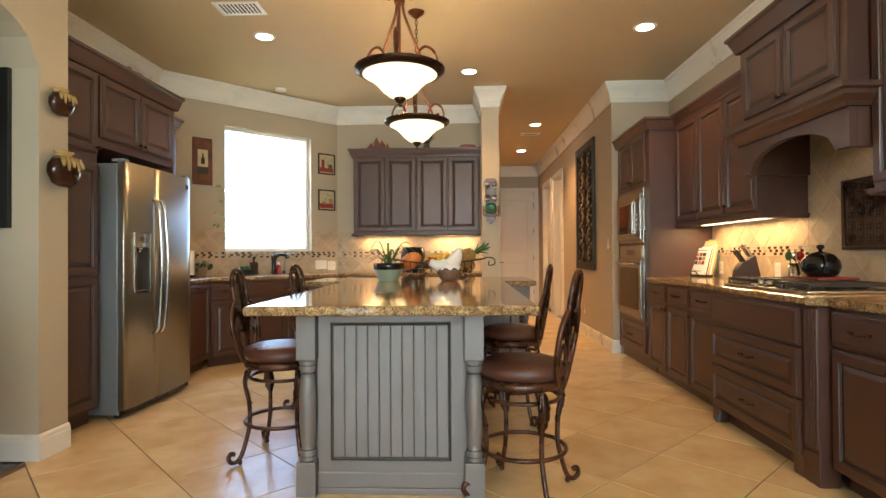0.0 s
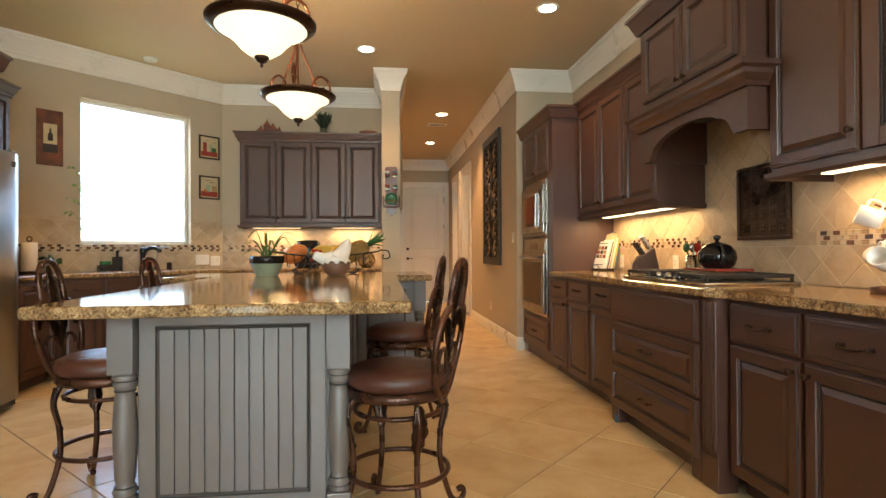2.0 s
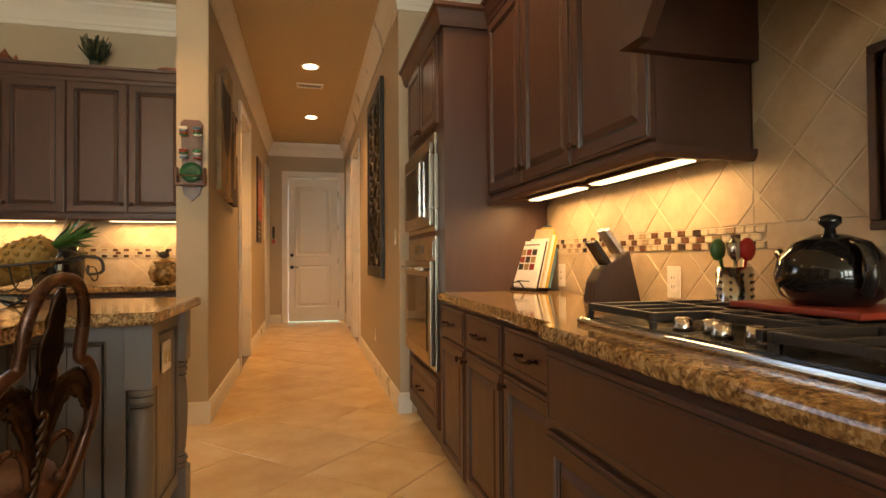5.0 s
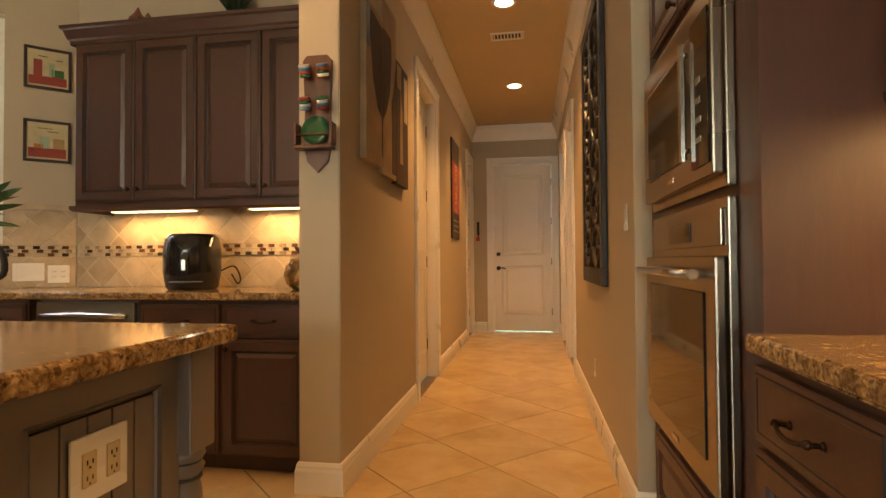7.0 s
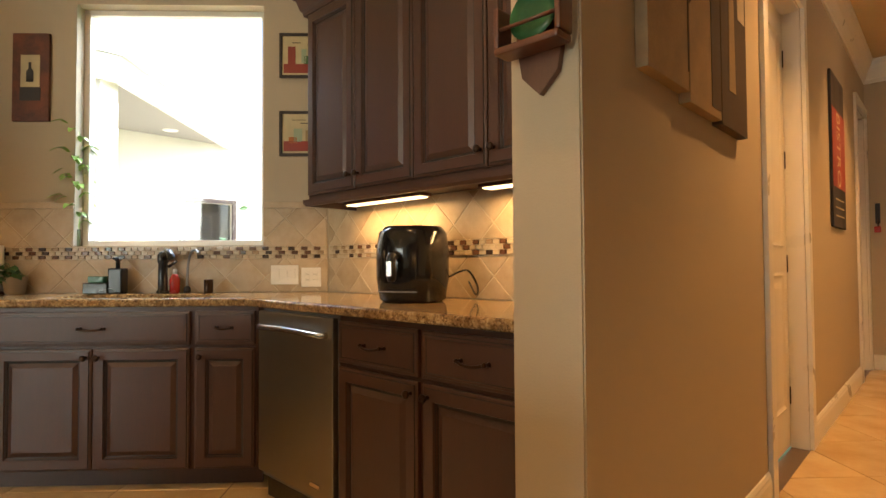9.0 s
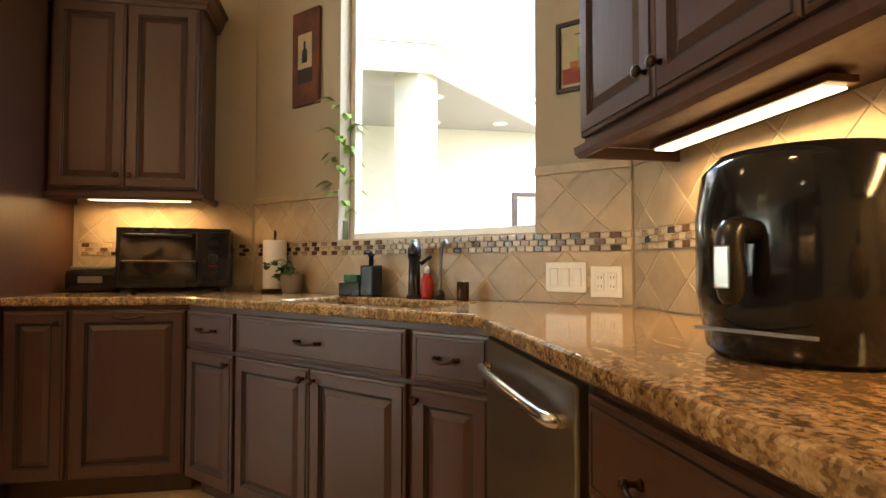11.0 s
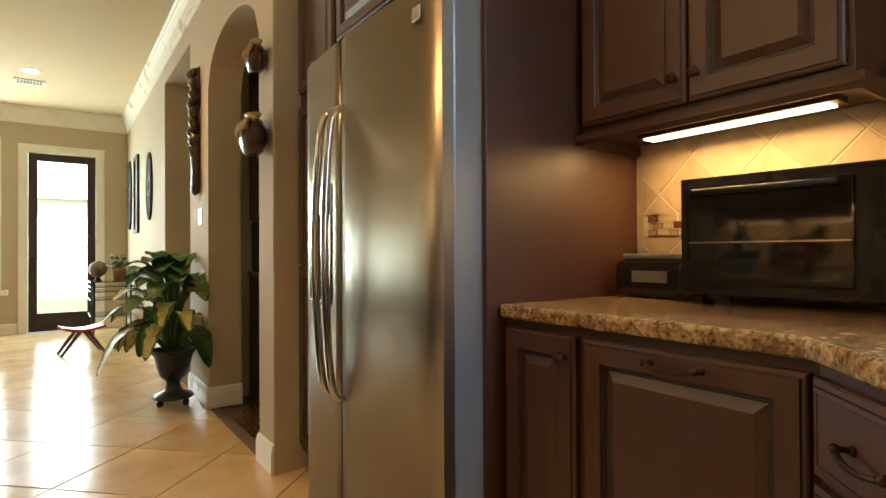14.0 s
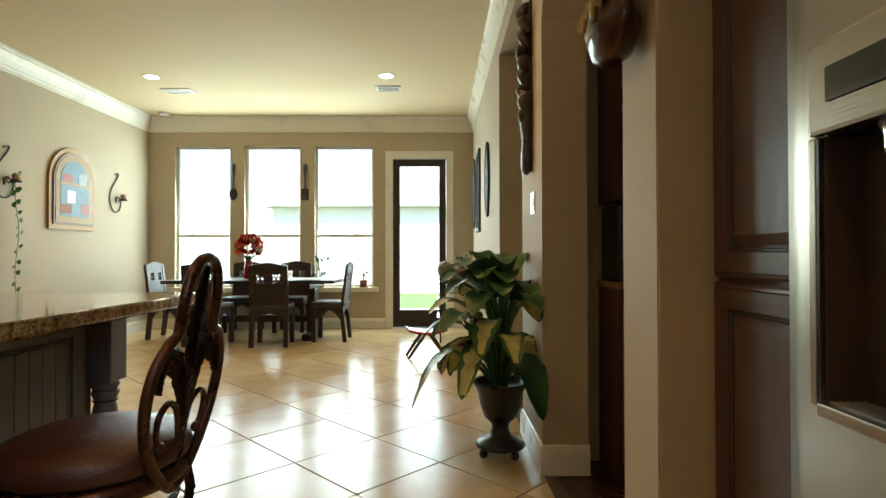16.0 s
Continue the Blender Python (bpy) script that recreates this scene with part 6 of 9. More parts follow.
for k in range(22):
    a, t = 2.4 * k, k / 22
    bm = bmesh.new()
    r = 0.10 * (1 - t * 0.75)
    blade(bm, curve_pts([(0.012 * math.cos(a), 0.012 * math.sin(a), 0.12), (r * 0.5 * math.cos(a), r * 0.5 * math.sin(a), 0.17 + 0.06 * t), (r * math.cos(a), r * math.sin(a), 0.21 + 0.09 * t)], 3), 0.010, 0, 0.4)
    part("crown_leaf", bm, LEAF, pa)

# ---- right counter ----
CT = 0.915
ck = thing("gas_cooktop", pose(2.095, 3.20, CT), "stainless five-burner gas cooktop with black iron grates", "cooktop")
part("tray", boxm(-0.255, 0.255, -0.455, 0.455, 0.0, 0.016, 0.006), CHROME, ck)
part("burner_plate", boxm(-0.235, 0.235, -0.435, 0.435, 0.0165, 0.019), BLACK, ck)
for gx, g0, g1 in ((0, -0.43, -0.15), (0, -0.14, 0.14), (0, 0.15, 0.43)):
    g = part("grate", boxm(-0.235, 0.235, g0, g0 + 0.014, 0.035, 0.055, 0.003), BLACKM, ck)
    x0 = -0.235 if g0 != -0.14 else -0.10
    part("grate_bar", boxm(x0, 0.235, g1 - 0.014, g1, 0.035, 0.055, 0.003), BLACKM, g)
    for xx in (x0, -0.02, 0.11, 0.222):
        part("grate_bar", boxm(xx, xx + 0.013, g0 + 0.015, g1 - 0.015, 0.037, 0.055, 0.003), BLACKM, g)
    for yy in (0.33, 0.66):
        y = g0 + (g1 - g0) * yy
        part("grate_bar", boxm(x0 + 0.014, 0.22, y - 0.006, y + 0.006, 0.040, 0.0545, 0.002), BLACKM, g)
    for fx in (x0 + 0.006, 0.228):
        for fy in (g0 + 0.007, g1 - 0.007):
            part("grate_foot", boxm(fx - 0.006, fx + 0.006, fy - 0.006, fy + 0.006, 0.0192, 0.0348), BLACKM, g)
for bx, by, br in ((-0.11, -0.29, 0.045), (0.13, -0.29, 0.038), (0.06, 0.0, 0.055), (-0.11, 0.29, 0.038), (0.13, 0.29, 0.045)):
    bm = bmesh.new()
    lathe(bm, [(br, 0.0192), (br, 0.026), (br * 0.75, 0.030), (br * 0.7, 0.034)], 18)
    part("burner", bm, BLACKM, ck, "", pose(bx, by, 0))
for k in range(5):
    bm = bmesh.new()
    lathe(bm, [(0.021, 0.0192), (0.019, 0.030), (0.0175, 0.046), (0.012, 0.049)], 16)
    part("knob", bm, CHROME, ck, "", pose(-0.19 + 0.028 * (k % 2), -0.11 + k * 0.055, 0))
tv = thing("trivet_board", pose(2.24, 3.26, CT + 0.0555), "flat red wooden board under the kettle", "board")
part("board", boxm(-0.12, 0.12, -0.16, 0.16, 0.0, 0.014, 0.004), [paint("red_board", (0.22, 0.03, 0.015), 0.35, vary=0.2)], tv)
kt = thing("tea_kettle", pose(2.24, 3.26, CT + 0.0700), "round glossy black ceramic tea kettle", "kettle")
bm = bmesh.new()
lathe(bm, [(0.07, 0.0), (0.095, 0.02), (0.108, 0.06), (0.100, 0.10), (0.072, 0.135), (0.03, 0.152), (0.001, 0.155)], 28)
part("body", bm, [paint("kettle_black", (0.010, 0.009, 0.009), 0.07, vary=0.1, bump=0, rough_vary=0.02)], kt)
bm = bmesh.new()
lathe(bm, [(0.012, 0.152), (0.010, 0.165), (0.022, 0.176), (0.021, 0.190), (0.006, 0.196)], 16)
part("lid_knob", bm, BLACK, kt)
bm = bmesh.new()
tube(bm, curve_pts([(-0.02, -0.07, 0.13), (-0.035, -0.105, 0.12), (-0.045, -0.125, 0.07), (-0.04, -0.11, 0.03)], 5), 0.012, 8)
part("handle", bm, BLACK, kt)
bm = bmesh.new()
tube(bm, [(0, 0.09, 0.08), (0, 0.135, 0.115)], [0.018, 0.010], 10)
part("spout", bm, BLACK, kt)
ut = thing("utensil_holder", pose(2.30, 3.60, CT), "perforated steel utensil holder with green spatula and whisk", "utensil holder")
bm = bmesh.new()
lathe(bm, [(0.045, 0.0), (0.047, 0.006), (0.047, 0.145), (0.044, 0.145), (0.044, 0.008)], 20)
part("cup", bm, CHROME, ut)
for r in range(6):
    for k in range(10):
        a = 2 * math.pi * k / 10
        bm = bmesh.new()
        lathe(bm, [(0.0045, 0.0), (0.0045, 0.0012)], 6, pose(0.0472 * math.cos(a), 0.0472 * math.sin(a), 0.025 + r * 0.02, 0, 90, math.degrees(a)))
        part("hole", bm, INK, ut)
for k, (dx, dy, mt) in enumerate(((0.02, 0.02, LEAF), (-0.02, 0.01, LEAF), (0.0, -0.025, RED), (-0.015, -0.02, CHROME))):
    bm = bmesh.new()
    tube(bm, [(dx * 0.5, dy * 0.5, 0.01), (dx * 1.6, dy * 1.6, 0.17)], 0.005, 6)
    ball(bm, (dx * 1.9, dy * 1.9, 0.195), 0.026, 10, 0, (1, 0.45, 1.25))
    part("utensil", bm, mt, ut)
kb = thing("knife_block", pose(2.275, 4.205, CT, 0, 0, -98), "dark wooden knife block full of steel-handled knives", "knife block")
bm = bmesh.new()
v = [bm.verts.new(p) for x in (-0.055, 0.055) for p in ((x, -0.09, 0), (x, 0.10, 0), (x, 0.055, 0.20), (x, -0.045, 0.135), (x, -0.075, 0.085))]
bm.faces.new(v[:5][::-1])
bm.faces.new(v[5:])
for k in range(5):
    bm.faces.new((v[k], v[(k + 1) % 5], v[5 + (k + 1) % 5], v[5 + k]))
bmesh.ops.recalc_face_normals(bm, faces=bm.faces[:])
bmesh.ops.bevel(bm, geom=bm.edges[:], offset=0.004, segments=2, affect="EDGES")
part("block", bm, DARKW, kb)
for k in range(4):
    for j in range(2):
        kn = part("knife_handle", boxm(-0.007, 0.007, -0.011, 0.011, -0.004, 0.105, 0.004), CHROME if j else BLACK, kb, "", pose(-0.036 + k * 0.024, -0.02 + j * 0.05, 0.15 + j * 0.045, 33))
bs = thing("cookbook_stand", pose(2.28, 5.02, CT, 0, 0, -68), "black wire stand holding cookbooks and magazines", "book stand")
bm = bmesh.new()
tube(bm, curve_pts([(-0.1, -0.05, 0.012), (0, -0.075, 0.010), (0.1, -0.05, 0.012)], 4), 0.004)
tube(bm, curve_pts([(-0.04, -0.068, 0.012), (-0.03, -0.085, 0.04), (0, -0.075, 0.05), (0.03, -0.085, 0.04), (0.04, -0.068, 0.012)], 4), 0.004)
tube(bm, [(-0.1, -0.04, 0.008), (-0.09, 0.05, 0.26)], 0.004)
tube(bm, [(0.1, -0.04, 0.008), (0.09, 0.05, 0.26)], 0.004)
tube(bm, [(0, 0.03, 0.2), (0, 0.11, 0.004)], 0.004)
part("wire_frame", bm, BLACKM, bs)
bk = solid("cookbook", boxm(-0.092, 0.092, -0.008, 0.008, 0, 0.255, 0.001), PAPER, "white cookbook with a grid of food photos", "book", "", pose(2.28, 5.02, CT + 0.018, 0, 0, -68) @ pose(0, -0.04, 0, -17))
for r in range(3):
    for k in range(3):
        part("cover_photo", boxm(-0.055 + k * 0.04, -0.022 + k * 0.04, -0.0092, -0.0082, 0.095 + r * 0.04, 0.128 + r * 0.04), [INK, OCHRE, INKR][(k + 2 * r) % 3], bk)
for k, w in enumerate((0.13, 0.09)):
    part("cover_bar", boxm(-w / 2, w / 2, -0.0092, -0.0082, 0.230 - k * 0.2, 0.236 - k * 0.2), INK, bk)
for k, (mt, h) in enumerate(((PAPER, 0.27), (CREAM, 0.325), (PAPER, 0.29), (YELLOW, 0.335), (INKB, 0.345))):
    solid("magazine", boxm(-0.088, 0.095, -0.003, 0.003, 0, h, 0.001), [mt], "glossy magazine standing in the book stand", "magazine", "magazines in the stand", pose(2.28, 5.02, CT + 0.018, 0, 0, -68) @ pose(0.009 * k, -0.018 + 0.011 * k, 0, -17))

mt_ = thing("mug_tree", pose(2.29, 2.20, CT), "wooden mug tree on the granite counter", "mug tree")
bm = bmesh.new()
lathe(bm, [(0.075, 0.0), (0.078, 0.008), (0.074, 0.024), (0.02, 0.03), (0.012, 0.036), (0.012, 0.37), (0.016, 0.38), (0.010, 0.395), (0.002, 0.40)], 22)
part("stand", bm, REDW, mt_)
for k in range(6):
    q = pose(0, 0, 0.16 + 0.17 * (k // 3), 0, 0, 200 + 120 * k + 60 * (k // 3))
    bm = bmesh.new()
    tube(bm, [q @ Vector((0.008, 0, 0)), q @ Vector((0.06, 0, 0.028))], 0.005, 7)
    part("peg", bm, REDW, mt_)
    mg = thing("mug", mt_.matrix_basis @ q @ pose(0.075, 0, -0.025, 0, 68, 0), "white ceramic mug hanging on the mug tree", "mug", "mugs on the tree")
    bm = bmesh.new()
    lathe(bm, [(0.030, -0.045), (0.037, -0.040), (0.041, 0.045), (0.038, 0.045), (0.034, -0.034), (0.002, -0.036)], 22)
    part("cup", bm, WHITE, mg)
    bm = bmesh.new()
    tube(bm, curve_pts([(-0.039, 0, 0.026), (-0.068, 0, 0.020), (-0.066, 0, -0.018), (-0.036, 0, -0.026)], 5), 0.0055, 8)
    part("handle", bm, WHITE, mg)

EASTW = along(PLAN[0], PLAN[1])


def east(y, z):
    """On the east wall (its face to the room is local +y)."""
    return EASTW @ pose(y - PLAN[0][1], 0, z)


def outlet(m, n, label, kind_="outlet"):
    o = thing("wall_outlet" if kind_ == "outlet" else "light_switch", m, label, kind_)
    w = 0.07 + 0.046 * (n - 1)
    part("plate", boxm(-w / 2, w / 2, 0.0008, 0.006, -0.057, 0.057, 0.002), WHITE, o)
    for k in range(n):
        x = (k - (n - 1) / 2) * 0.046
        part("socket" if kind_ == "outlet" else "rocker", boxm(x - 0.016, x + 0.016, 0.0062, 0.0085, -0.033, 0.033, 0.002), WHITE, o)
        if kind_ == "outlet":
            for sz in (-0.016, 0.016):
                for sx in (-0.006, 0.006):
                    part("slot", boxm(x + sx - 0.0012, x + sx + 0.0012, 0.0086, 0.009, sz - 0.005, sz + 0.005), INK, o)
    return o


outlet(east(4.88, 1.0) @ pose(0, 0.0105, 0), 1, "cream outlet plate on the tiled wall")
outlet(east(4.0, 1.0) @ pose(0, 0.0105, 0), 1, "cream outlet plate on the tiled wall")
tin = thing("metal_wall_panel", east(3.075, 1.36) @ pose(0, 0.0105, 0), "dark bronze embossed metal tile panel in a frame", "wall panel")
part("backing", boxm(-0.20, 0.20, 0.001, 0.012, -0.205, 0.205), BRONZE, tin)
for bx in ((-0.212, 0.212, 0.19, 0.212), (-0.212, 0.212, -0.212, -0.19), (-0.212, -0.19, -0.19, 0.19), (0.19, 0.212, -0.19, 0.19)):
    part("frame", boxm(bx[0], bx[1], 0.0122, 0.026, bx[2], bx[3], 0.004), BRONZE, tin)
for r in range(5):
    for k in range(5):
        bm = bmesh.new()
        c = 0.074
        x, z = -0.185 + c * (k + 0.5), -0.185 + c * (r + 0.5)
        box(bm, x - c / 2 + 0.003, x + c / 2 - 0.003, 0.0121, 0.0155, z - c / 2 + 0.003, z + c / 2 - 0.003, 0.001)
        for a in range(4):
            ball(bm, (x + 0.015 * math.cos(a * math.pi / 2 + 0.785), 0.0165, z + 0.015 * math.sin(a * math.pi / 2 + 0.785)), 0.011, 8, 0, (1, 0.5, 1))
        ball(bm, (x, 0.018, z), 0.007, 8, 0, (1, 0.6, 1))
        part("embossed_tile", bm, BRONZE, tin)

# ---- sink side ----
def on45(u, c, z=CT, rz=45):
    x, y = P45(u, c)
    return pose(x, y, z, 0, 0, rz)


fa = thing("kitchen_faucet", on45(2.885, -8.49, CT, 84), "dark bronze pull-out kitchen faucet", "faucet")
bm = bmesh.new()
lathe(bm, [(0.034, 0), (0.034, 0.01), (0.027, 0.02), (0.025, 0.17), (0.030, 0.18), (0.030, 0.215), (0.02, 0.235), (0.004, 0.24)], 18)
part("body", bm, BLACK, fa)
bm = bmesh.new()
tube(bm, curve_pts([(0, -0.01, 0.20), (0, -0.09, 0.235), (0, -0.16, 0.215), (0, -0.175, 0.185)], 5), [0.02] * 12 + [0.022, 0.022, 0.022, 0.02], 10)
part("spout", bm, BLACK, fa)
bm = bmesh.new()
tube(bm, [(0.028, 0, 0.15), (0.075, 0, 0.185)], [0.009, 0.007], 8)
part("lever", bm, BLACK, fa)
fl = thing("filter_tap", on45(3.02, -8.50), "slim gooseneck filtered-water tap", "tap")
bm = bmesh.new()
lathe(bm, [(0.02, 0), (0.018, 0.03), (0.008, 0.04)], 14)
part("base", bm, BLACKM, fl)
bm = bmesh.new()
tube(bm, curve_pts([(0, 0, 0.03), (0.005, -0.005, 0.14), (0.03, -0.03, 0.225), (0.07, -0.06, 0.245), (0.10, -0.09, 0.225)], 6), 0.0075, 8)
part("neck", bm, GREYSIDE, fl)
sp = thing("soap_dispenser", on45(2.59, -8.48), "black soap pump with caddy and green sponge", "soap dispenser")
part("caddy", boxm(-0.13, 0.005, -0.04, 0.035, 0, 0.062, 0.005), BLACK, sp)
part("bottle", boxm(0.006, 0.085, -0.035, 0.035, 0, 0.145, 0.008), BLACK, sp)
bm = bmesh.new()
lathe(bm, [(0.012, 0.145), (0.012, 0.185), (0.018, 0.19), (0.018, 0.20)], 12, pose(0.045, 0, 0))
tube(bm, [(0.045, 0, 0.205), (0.045, -0.045, 0.20)], 0.007)
part("pump", bm, BLACK, sp)
part("sponge", boxm(-0.11, -0.02, -0.028, 0.02, 0.0625, 0.10, 0.006), GREEN, sp)
rb = thing("dish_soap_bottle", on45(2.95, -8.50), "small red dish-soap bottle with white cap", "bottle")
bm = bmesh.new()
lathe(bm, [(0.024, 0), (0.028, 0.01), (0.028, 0.08), (0.014, 0.11)], 14)
part("bottle", bm, RED, rb)
bm = bmesh.new()
lathe(bm, [(0.012, 0.11), (0.012, 0.135), (0.006, 0.14)], 12)
part("cap", bm, WHITE, rb)
bm = bmesh.new()
lathe(bm, [(0.024, 0), (0.026, 0.004), (0.026, 0.075), (0.02, 0.078)], 16)
cu = thing("air_gap_cap", on45(3.15, -8.47), "small dark bronze cylinder cap on the counter", "cap")
part("cap", bm, BRONZE, cu)
pt = thing("paper_towel_holder", pose(-2.90, 5.60, CT), "white paper towel roll on a dark holder", "paper towel")
bm = bmesh.new()
lathe(bm, [(0.075, 0), (0.075, 0.012), (0.01, 0.016), (0.008, 0.29)], 22)
tube(bm, [(0.022 * math.cos(a * math.pi / 6), 0, 0.312 + 0.022 * math.sin(a * math.pi / 6)) for a in range(12)], 0.005, 6, 0, True)
part("stand", bm, BRONZE, pt)
bm = bmesh.new()
lathe(bm, [(0.02, 0.018), (0.062, 0.018), (0.063, 0.03), (0.063, 0.275), (0.061, 0.28), (0.02, 0.28)], 28)
part("roll", bm, PAPER, pt)
sm = thing("potted_plant", pose(-2.80, 5.70, CT), "small trailing green plant in a clay pot", "potted plant")
bm = bmesh.new()
lathe(bm, [(0.045, 0), (0.05, 0.01), (0.06, 0.09), (0.062, 0.10), (0.055, 0.10), (0.052, 0.085), (0.01, 0.08)], 18)
part("pot", bm, [paint("clay_pot", (0.28, 0.22, 0.15), 0.8, vary=0.15)], sm)
rnd = random.Random(3)


def round_leaf(bm, q, r):
    n = 8
    c = bm.verts.new(q @ Vector((0, 0, 0.003)))
    ring = [bm.verts.new(q @ Vector((r * math.cos(2 * math.pi * k / n) * 0.8, r * math.sin(2 * math.pi * k / n), 0.25 * r * math.cos(4 * math.pi * k / n)))) for k in range(n)]
    for k in range(n):
        f = bm.faces.new((c, ring[k], ring[(k + 1) % n]))
        f.smooth = True


for k in range(20):
    a, r = rnd.uniform(0, 6.28), rnd.uniform(0.02, 0.11)
    bm = bmesh.new()
    p = Vector((r * math.cos(a) + 0.02, r * math.sin(a) - 0.03, 0.10 + rnd.uniform(-0.03, 0.06)))
    tube(bm, curve_pts([(0, 0, 0.085), (p.x * 0.5, p.y * 0.5, p.z + 0.02), p], 3), 0.0016, 5)
    round_leaf(bm, pose(*p, rnd.uniform(-40, 40), rnd.uniform(-40, 40), rnd.uniform(0, 360)), rnd.uniform(0.018, 0.028))
    part("leaf", bm, LEAF, sm)
# lucky bamboo on the window ledge
bx, by = -2.70, 5.96
bb = thing("lucky_bamboo", pose(bx, by, 1.191), "green lucky bamboo stalks in a small glass vase", "potted plant")
bm = bmesh.new()
lathe(bm, [(0.032, 0.0), (0.036, 0.006), (0.034, 0.09), (0.036, 0.10), (0.032, 0.10), (0.03, 0.008)], 16)
part("vase", bm, [paint("olive_glass", (0.12, 0.14, 0.06), 0.1, vary=0.2, bump=0)], bb)
for k in range(4):
    a = k * 1.6
    bm = bmesh.new()
    zt = 0.46 + 0.075 * k
    pts = curve_pts([(0.012 * math.cos(a), 0.012 * math.sin(a), 0.01), (0.02 * math.cos(a + 1), 0.02 * math.sin(a + 1), zt * 0.35), (0.018 * math.cos(a + 3), 0.018 * math.sin(a + 3), zt * 0.7), (0.02 * math.cos(a + 2), 0.02 * math.sin(a + 2), zt)], 5)
    tube(bm, pts, [0.0105 if i % 4 else 0.0125 for i in range(len(pts))], 8)
    part("stalk", bm, BAMB, bb)
    for j in range(9):
        b = a + j * 0.95
        z0 = zt - 0.045 * j
        ln = rnd.uniform(0.09, 0.16)
        bm = bmesh.new()
        blade(bm, curve_pts([(0.01 * math.cos(b), 0.01 * math.sin(b), z0), (ln * 0.5 * math.cos(b), ln * 0.5 * math.sin(b), z0 + 0.055), (ln * math.cos(b), ln * math.sin(b), z0 + 0.02)], 4), 0.019)
        part("leaf", bm, BAMB, bb)
# toaster oven
to = thing("toaster_oven", pose(-2.885, 4.80, CT, 0, 0, 97), "black countertop toaster oven with glass door and dials", "toaster oven")
part("body", boxm(0, 0.56, 0.012, 0.26, 0.022, 0.345, 0.012), BLACK, to)
part("front_frame", boxm(0.004, 0.556, 0.0, 0.0115, 0.026, 0.342, 0.004), BLACK, to)
part("door_glass", boxm(0.025, 0.395, -0.009, -0.0005, 0.055, 0.318, 0.004), DARKGL, to)
bm = bmesh.new()
tube(bm, [(0.05, -0.035, 0.30), (0.37, -0.035, 0.30)], 0.008, 8)
for hx in (0.06, 0.36):
    tube(bm, [(hx, -0.008, 0.30), (hx, -0.035, 0.30)], 0.006, 6)
part("door_handle", bm, BLACKM, to)
part("rack", boxm(0.03, 0.39, -0.0105, -0.0095, 0.165, 0.169), CHROME, to)
part("control_panel", boxm(0.405, 0.545, -0.006, -0.0005, 0.045, 0.325, 0.003), BLACK, to)
for k in range(3):
    bm = bmesh.new()
    lathe(bm, [(0.026, 0), (0.024, 0.012), (0.018, 0.022)], 16, pose(0, 0, 0, 90))
    part("dial", bm, BLACKM, to, "", pose(0.475, -0.0065, 0.10 + 0.08 * k))
part("indicator", boxm(0.455, 0.495, -0.0075, -0.0065, 0.135, 0.143), RED, to)
for fx in (0.04, 0.52):
    for fy in (0.03, 0.23):
        part("foot", boxm(fx - 0.012, fx + 0.012, fy - 0.012, fy + 0.012, 0.0, 0.0215), BLACK, to)
rd = thing("bread_box", pose(-2.95, 4.53, CT, 0, 0, 90), "low black rounded countertop box", "box")
bm = boxm(0.0, 0.255, 0.0, 0.17, 0.0, 0.12, 0.03)
part("body", bm, BLACK, rd)
part("lid", boxm(0.02, 0.235, 0.02, 0.15, 0.1205, 0.138, 0.006), GREYSIDE, rd)
part("panel", boxm(0.07, 0.19, -0.003, -0.0005, 0.05, 0.085, 0.001), GREYSIDE, rd)

# air fryer and jar on the back counter
af = thing("air_fryer", pose(-0.57, 6.71, CT, 0, 0, 22), "rounded glossy black air fryer with silver display", "air fryer")
bm = bmesh.new()
lathe(bm, [(0.125, 0.0), (0.14, 0.012), (0.155, 0.10), (0.155, 0.22), (0.145, 0.29), (0.125, 0.315), (0.001, 0.32)], 32)
part("body", bm, [paint("gloss_black", (0.011, 0.011, 0.012), 0.12, vary=0.1, bump=0, rough_vary=0.03)], af)
part("drawer_seam", boxm(-0.085, 0.085, -0.158, -0.150, 0.045, 0.05), GREYSIDE, af)
bm = bmesh.new()
tube(bm, curve_pts([(0, -0.15, 0.19), (0, -0.20, 0.19), (0, -0.205, 0.15), (0, -0.20, 0.09)], 5), [0.018] * 10 + [0.019, 0.02, 0.02, 0.019, 0.017, 0.012], 10)
part("handle", bm, BLACK, af)
part("display", boxm(-0.012, 0.012, -0.2255, -0.2225, 0.11, 0.17, 0.003), CHROME, af)
bm = bmesh.new()
tube(bm, curve_pts([(0.14, 0.05, 0.10), (0.21, 0.10, 0.13), (0.24, 0.15, 0.06), (0.22, 0.19, 0.02), (0.18, 0.21, 0.08)], 5), 0.0045, 6)
part("power_cord", bm, BLACK, af)
jr = thing("gilded_jar", pose(0.11, 6.70, CT), "round mottled gold lidded jar with dark bird finial", "jar")
bm = bmesh.new()
lathe(bm, [(0.055, 0.0), (0.09, 0.03), (0.105, 0.08), (0.095, 0.13), (0.07, 0.155)], 26)
part("body", bm, [paint("mottled_gold", (0.32, 0.20, 0.07), 0.25, 0.3, fine=45, broad=22, vary=0.75, bump=0.2)], jr)
bm = bmesh.new()
lathe(bm, [(0.075, 0.156), (0.07, 0.17), (0.03, 0.185), (0.01, 0.19)], 22)
part("lid", bm, GOLD, jr)
bm = bmesh.new()
ball(bm, (0, 0, 0.215), 0.03, 10, 0, (1.3, 0.7, 0.9))
ball(bm, (0.025, 0, 0.245), 0.016, 8)
